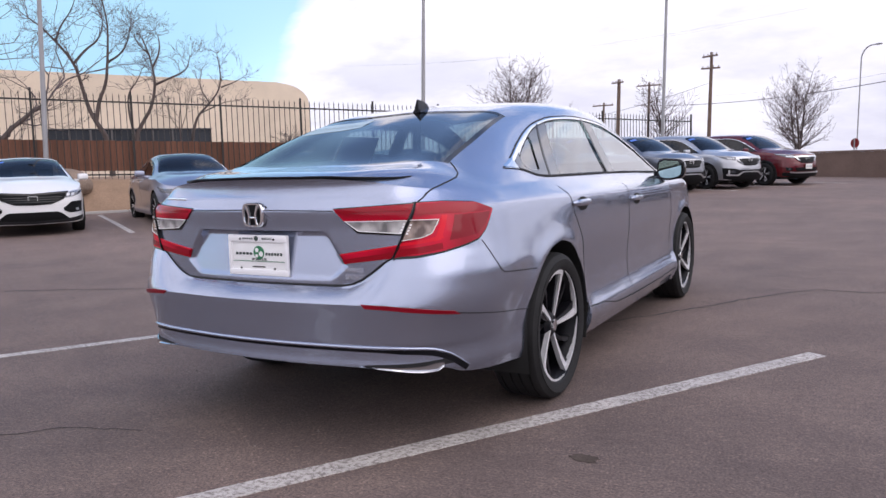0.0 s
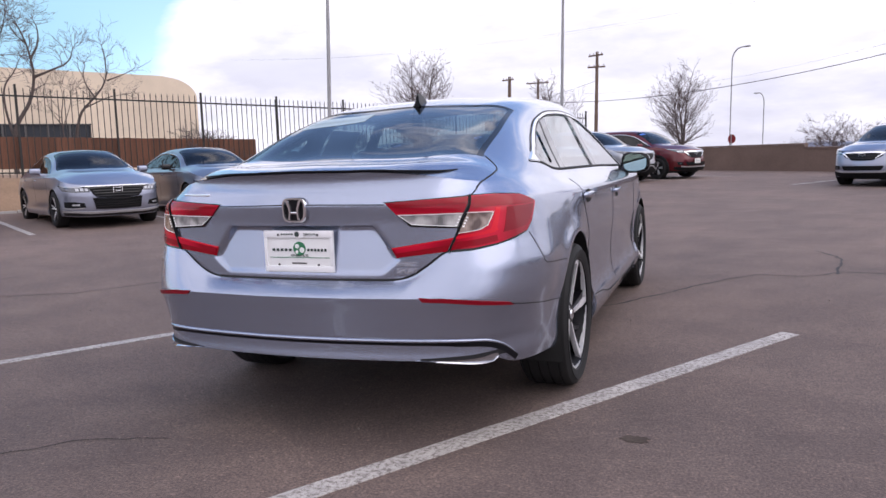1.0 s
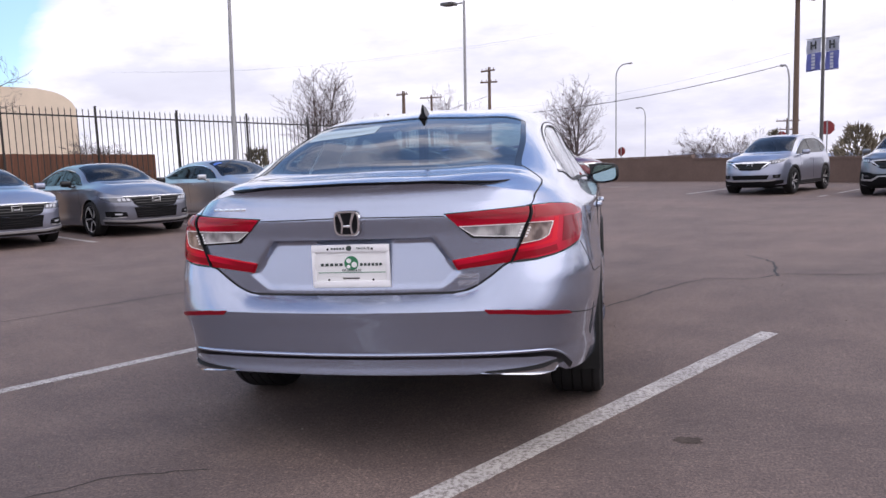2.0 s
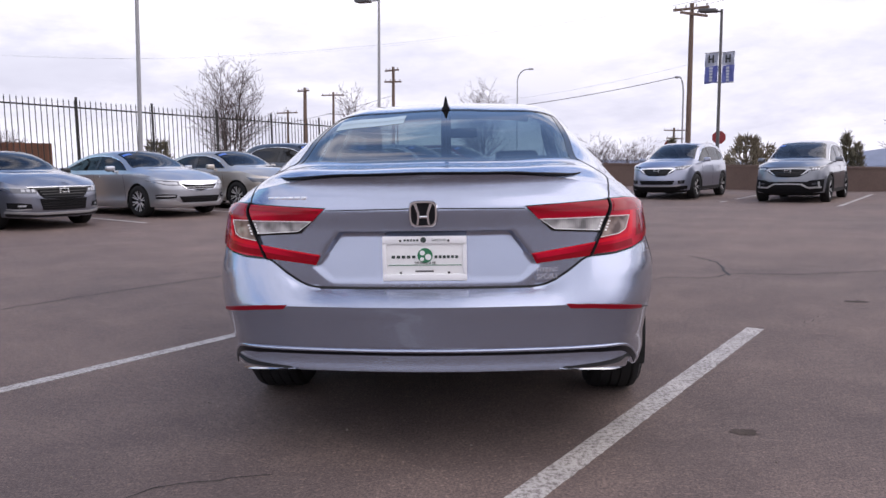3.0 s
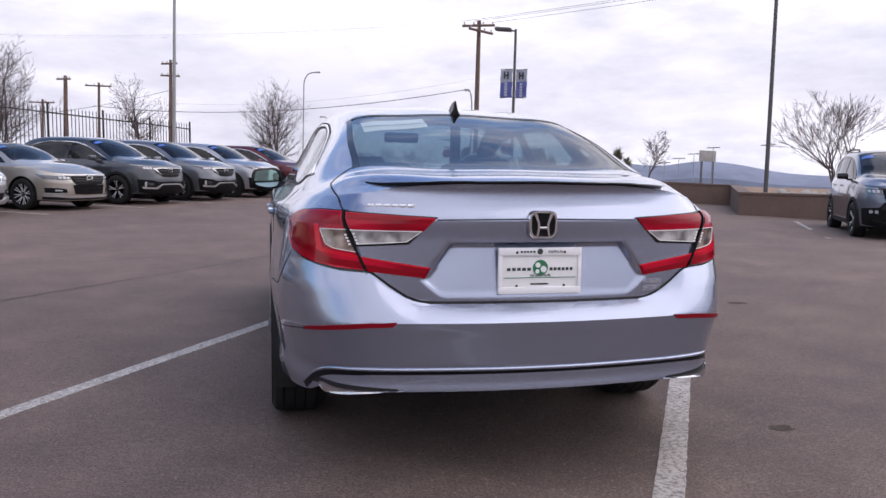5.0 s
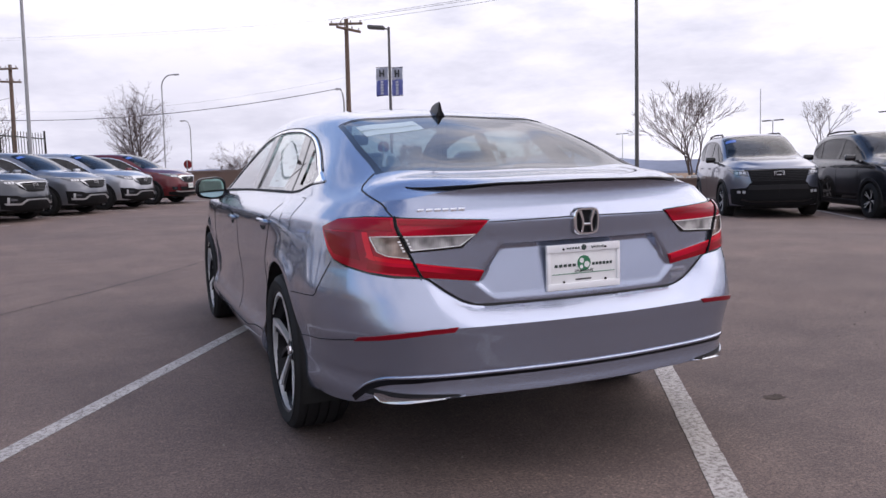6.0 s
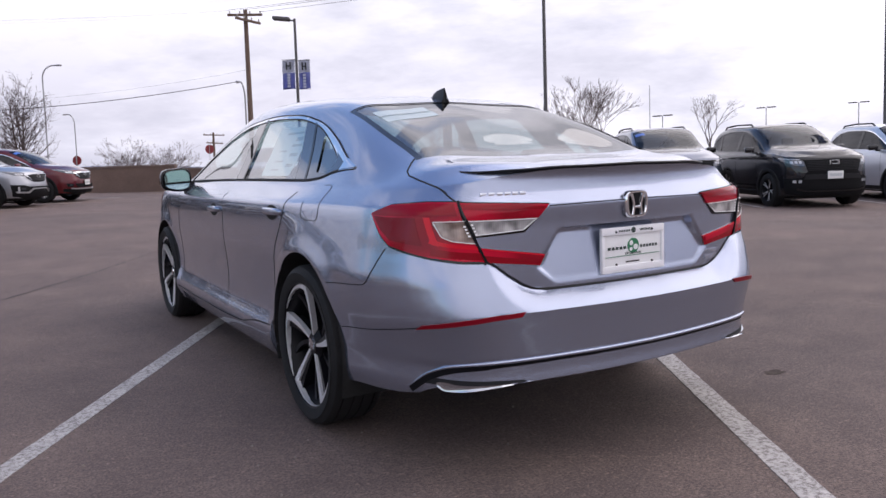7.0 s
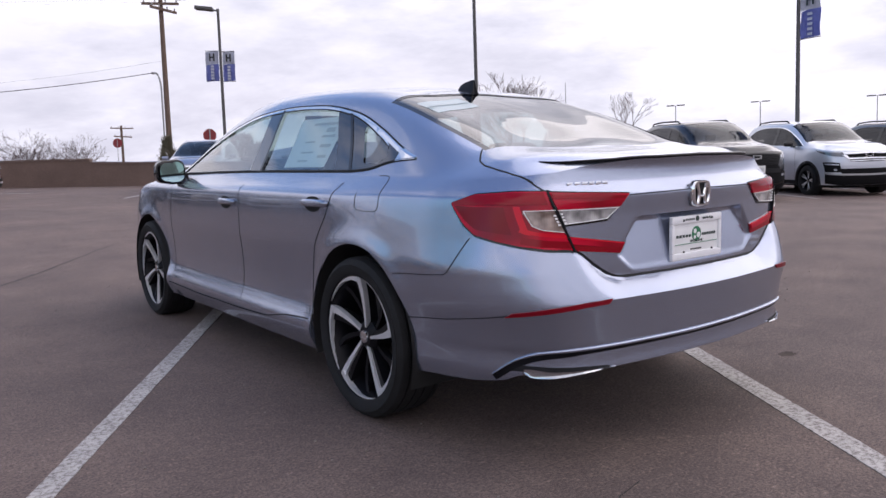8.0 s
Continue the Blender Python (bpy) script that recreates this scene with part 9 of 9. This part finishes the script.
bare_tree(24.6, 28.0, 5.0, 0.38, 27, "bare tree with an upright dark crown beyond the wall", 4, depth=5, r0=0.07, fork=0.32, thin=0.006, gnarl=1.5, density=0.75)
bare_tree(32.6, 27.2, 4.2, 0.45, 29, "slender bare tree beyond the far bay", 1, depth=5, r0=0.06, fork=0.42, gnarl=1.5, density=0.4, thin=0.005)
bare_tree(15.3, 107.0, 5.7, 0.85, 33, "far bare tree with a flat spreading crown", 3, depth=6, r0=0.22, fork=0.42, upward=0.15, thin=0.011, gnarl=1.4, density=0.75)
bare_tree(19.4, 106.4, 5.0, 0.7, 35, "far bare tree with a round crown", 3, depth=5, r0=0.14, thin=0.012, density=0.6)


def leafy(name, x, y, h, w, count, mat, label, seed, z=None, cone=True, category="bush"):
    """An evergreen or scrub clump of many small blades over a short stem."""
    rg = random.Random(seed)
    z0 = (lot(x, y) if z is None else z) - 0.1
    root = thing(name, label, category, "shrubs beyond the wall", m=Matrix.Translation((x, y, z0)))
    segs = []
    for i in range(count):
        t = rg.random() ** (1.3 if cone else 0.8)
        rad = w * ((1 - t) ** 0.8 if cone else math.sqrt(max(0.05, 1 - (t * 1.4 - 0.5) ** 2))) * (0.55 + 0.45 * rg.random()) * (1 + 0.25 * math.sin(9 * t + seed))
        a = rg.uniform(0, 2 * math.pi)
        p = np.array([rad * math.cos(a), rad * math.sin(a), 0.05 + h * t * 0.95])
        q = p + np.array([math.cos(a) * rg.uniform(0.04, 0.2), math.sin(a) * rg.uniform(0.04, 0.2), rg.uniform(0.04, 0.24)]) * (0.6 + 0.25 * h)
        segs.append((tuple(p), tuple(q), rg.uniform(0.015, 0.04), 0.004))
    o = new("foliage", prism_mesh("foliage", segs, 3, mat))
    o.parent = root
    bm = bmesh.new()
    tube(bm, [(0, 0, -0.2), (0, 0, h * 0.7)], [0.05 * h, 0.01], 7)
    part("stem", bm, BARK, root)


leafy("bush", 10.5, 29.9, 2.1, 0.75, 1100, SCRUB, "tall dry olive-brown bush beyond the wall", 41, cone=False)
leafy("bush", 11.7, 31.6, 1.75, 0.75, 650, SCRUB, "dry brown bush beyond the wall", 42, cone=False)
leafy("juniper", 13.5, 27.7, 2.15, 0.42, 700, NEEDLE, "dark upright juniper behind the wall", 43, category="conifer")
leafy("juniper", 13.75, 27.35, 1.75, 0.42, 600, NEEDLE, "dark ragged juniper behind the wall", 44, category="conifer")
leafy("juniper", 7.6, 30.6, 2.0, 0.5, 900, NEEDLE, "small dark conifer behind the wall", 46, category="conifer")
leafy("juniper", 8.9, 30.3, 1.7, 0.5, 900, NEEDLE, "low dark conifer behind the wall", 47, category="conifer")
leafy("bush", -13.2, 27.0, 2.0, 0.65, 700, NEEDLE, "dark evergreen shrub behind the fence", 48, cone=False)

# far scrub, trees and hills
rg = random.Random(5)
segs = []
for i in range(9000):
    u = rg.random()
    a = -0.75 + 2.2 * u
    r = rg.uniform(70, 130)
    x, y = r * math.sin(a), r * math.cos(a)
    base = -0.02 * x - 0.028 * y - 1.0
    hgt = 1.2 + 3.0 * max(0.0, noise.noise(Vector((a * 9, 3.1, 0)))) + rg.uniform(0, 1.2)
    p = np.array([x + rg.gauss(0, 0.6), y + rg.gauss(0, 0.6), base + rg.uniform(0.2, hgt)])
    d = np.array([rg.gauss(0, 0.5), rg.gauss(0, 0.5), rg.uniform(0.2, 0.9)])
    segs.append((tuple(p), tuple(p + d), rg.uniform(0.02, 0.05), 0.008))
tagged(new("far_scrub", prism_mesh("far_scrub", segs, 3, TWIG)), "far band of bare grey scrub and treetops", "scrub", kind="stuff")
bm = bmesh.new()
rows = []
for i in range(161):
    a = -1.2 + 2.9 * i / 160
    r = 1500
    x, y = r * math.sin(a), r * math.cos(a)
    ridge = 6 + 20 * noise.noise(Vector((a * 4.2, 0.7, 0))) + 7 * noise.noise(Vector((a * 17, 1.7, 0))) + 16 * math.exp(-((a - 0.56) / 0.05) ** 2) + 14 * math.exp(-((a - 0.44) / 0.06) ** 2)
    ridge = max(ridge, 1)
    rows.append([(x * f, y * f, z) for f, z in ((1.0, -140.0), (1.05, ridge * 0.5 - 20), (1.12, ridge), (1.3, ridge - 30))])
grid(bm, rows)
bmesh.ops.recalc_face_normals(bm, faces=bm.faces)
tagged(part("backdrop_hills", bm, HILL), "far low hills with blue-grey haze put into their colour", "hills", kind="structure")

# ---- cracks, stains and litter on the tarmac ----


def crack(pts, w, seed, label="thin dark crack in the tarmac"):
    """A ragged crack lying on the tarmac."""
    rg = random.Random(seed)
    pts = [Vector((*p, 0)) for p in pts]
    fine = [pts[0]]
    for a, b in zip(pts, pts[1:]):
        n = max(2, int((b - a).length / 0.06))
        for i in range(1, n + 1):
            fine.append(a.lerp(b, i / n) + Vector((rg.gauss(0, 0.010), rg.gauss(0, 0.010), 0)))
    rows = []
    for i, p in enumerate(fine):
        d = (fine[min(i + 1, len(fine) - 1)] - fine[max(i - 1, 0)]).normalized()
        c = Vector((-d.y, d.x, 0)) * w * rg.uniform(0.25, 1.0) / 2
        z = lot(p.x, p.y)
        rows.append([(p.x - c.x, p.y - c.y, z + 0.0025), (p.x, p.y, z + 0.004), (p.x + c.x, p.y + c.y, z + 0.0025)])
    bm = bmesh.new()
    grid(bm, rows)
    bmesh.ops.recalc_face_normals(bm, faces=bm.faces)
    for f in bm.faces:
        if f.normal.z < 0:
            f.normal_flip()
    tagged(part("crack", bm, CRACK), label, "crack", "cracks in the tarmac", "structure")


crack([(0.45, 2.55), (0.80, 3.05), (1.12, 3.58), (1.30, 3.92), (1.62, 4.38), (1.80, 4.62), (2.2, 4.55), (2.47, 4.85), (3.1, 4.75), (4.2, 5.0)], 0.022, 1)
crack([(2.42, 4.70), (2.53, 5.27), (2.60, 5.62), (2.58, 5.87), (2.44, 6.32)], 0.030, 2)
crack([(-3.9, 2.7), (-3.35, 3.72), (-3.0, 4.3), (-2.4, 5.1), (-1.7, 6.1), (-1.15, 6.95), (-0.5, 8.1), (0.2, 9.3)], 0.026, 3, "long sealed crack in the tarmac")
crack([(-1.6, -0.75), (-1.05, -0.36), (-0.90, -0.18), (-0.55, -0.05)], 0.007, 4)
crack([(-6.5, 0.5), (-5.4, 2.0), (-4.6, 2.4), (-3.9, 2.7)], 0.022, 5)


def stain(x, y, rx, ry, seed, label="small dark oil stain on the tarmac"):
    rg = random.Random(seed)
    bm = bmesh.new()
    n = 22
    c = bm.verts.new((x, y, lot(x, y) + 0.003))
    ring = [bm.verts.new((x + rx * math.cos(a) * rg.uniform(0.75, 1.2), y + ry * math.sin(a) * rg.uniform(0.75, 1.2), lot(x, y) + 0.002)) for a in np.linspace(0, 2 * math.pi, n + 1)[:-1]]
    for i in range(n):
        bm.faces.new([c, ring[i], ring[(i + 1) % n]])
    tagged(part("stain", bm, STAIN), label, "stain", "stains on the tarmac", "structure")


stain(1.23, 0.41, 0.055, 0.04, 1)
stain(2.95, 3.3, 0.09, 0.05, 2)
stain(-0.75, -1.0, 0.03, 0.025, 3)
STAINED = Mat("grit_stone", (0.24, 0.205, 0.18), 0.9).mottle(30.0, 200.0, 0.3, 0.2, 0.002).m
rg = random.Random(11)
bm = bmesh.new()
for i in range(360):
    x, y = rg.uniform(-5, 5.5), rg.uniform(-1.6, 6)
    r = rg.uniform(0.0025, 0.006)
    bmesh.ops.create_icosphere(bm, subdivisions=1, radius=r, matrix=pose(x, y, lot(x, y) + r * 0.4, rg.uniform(0, 90), rg.uniform(0, 90), 0))
tagged(part("grit", bm, STAINED), "loose dull grit scattered on the tarmac", "grit", kind="stuff")
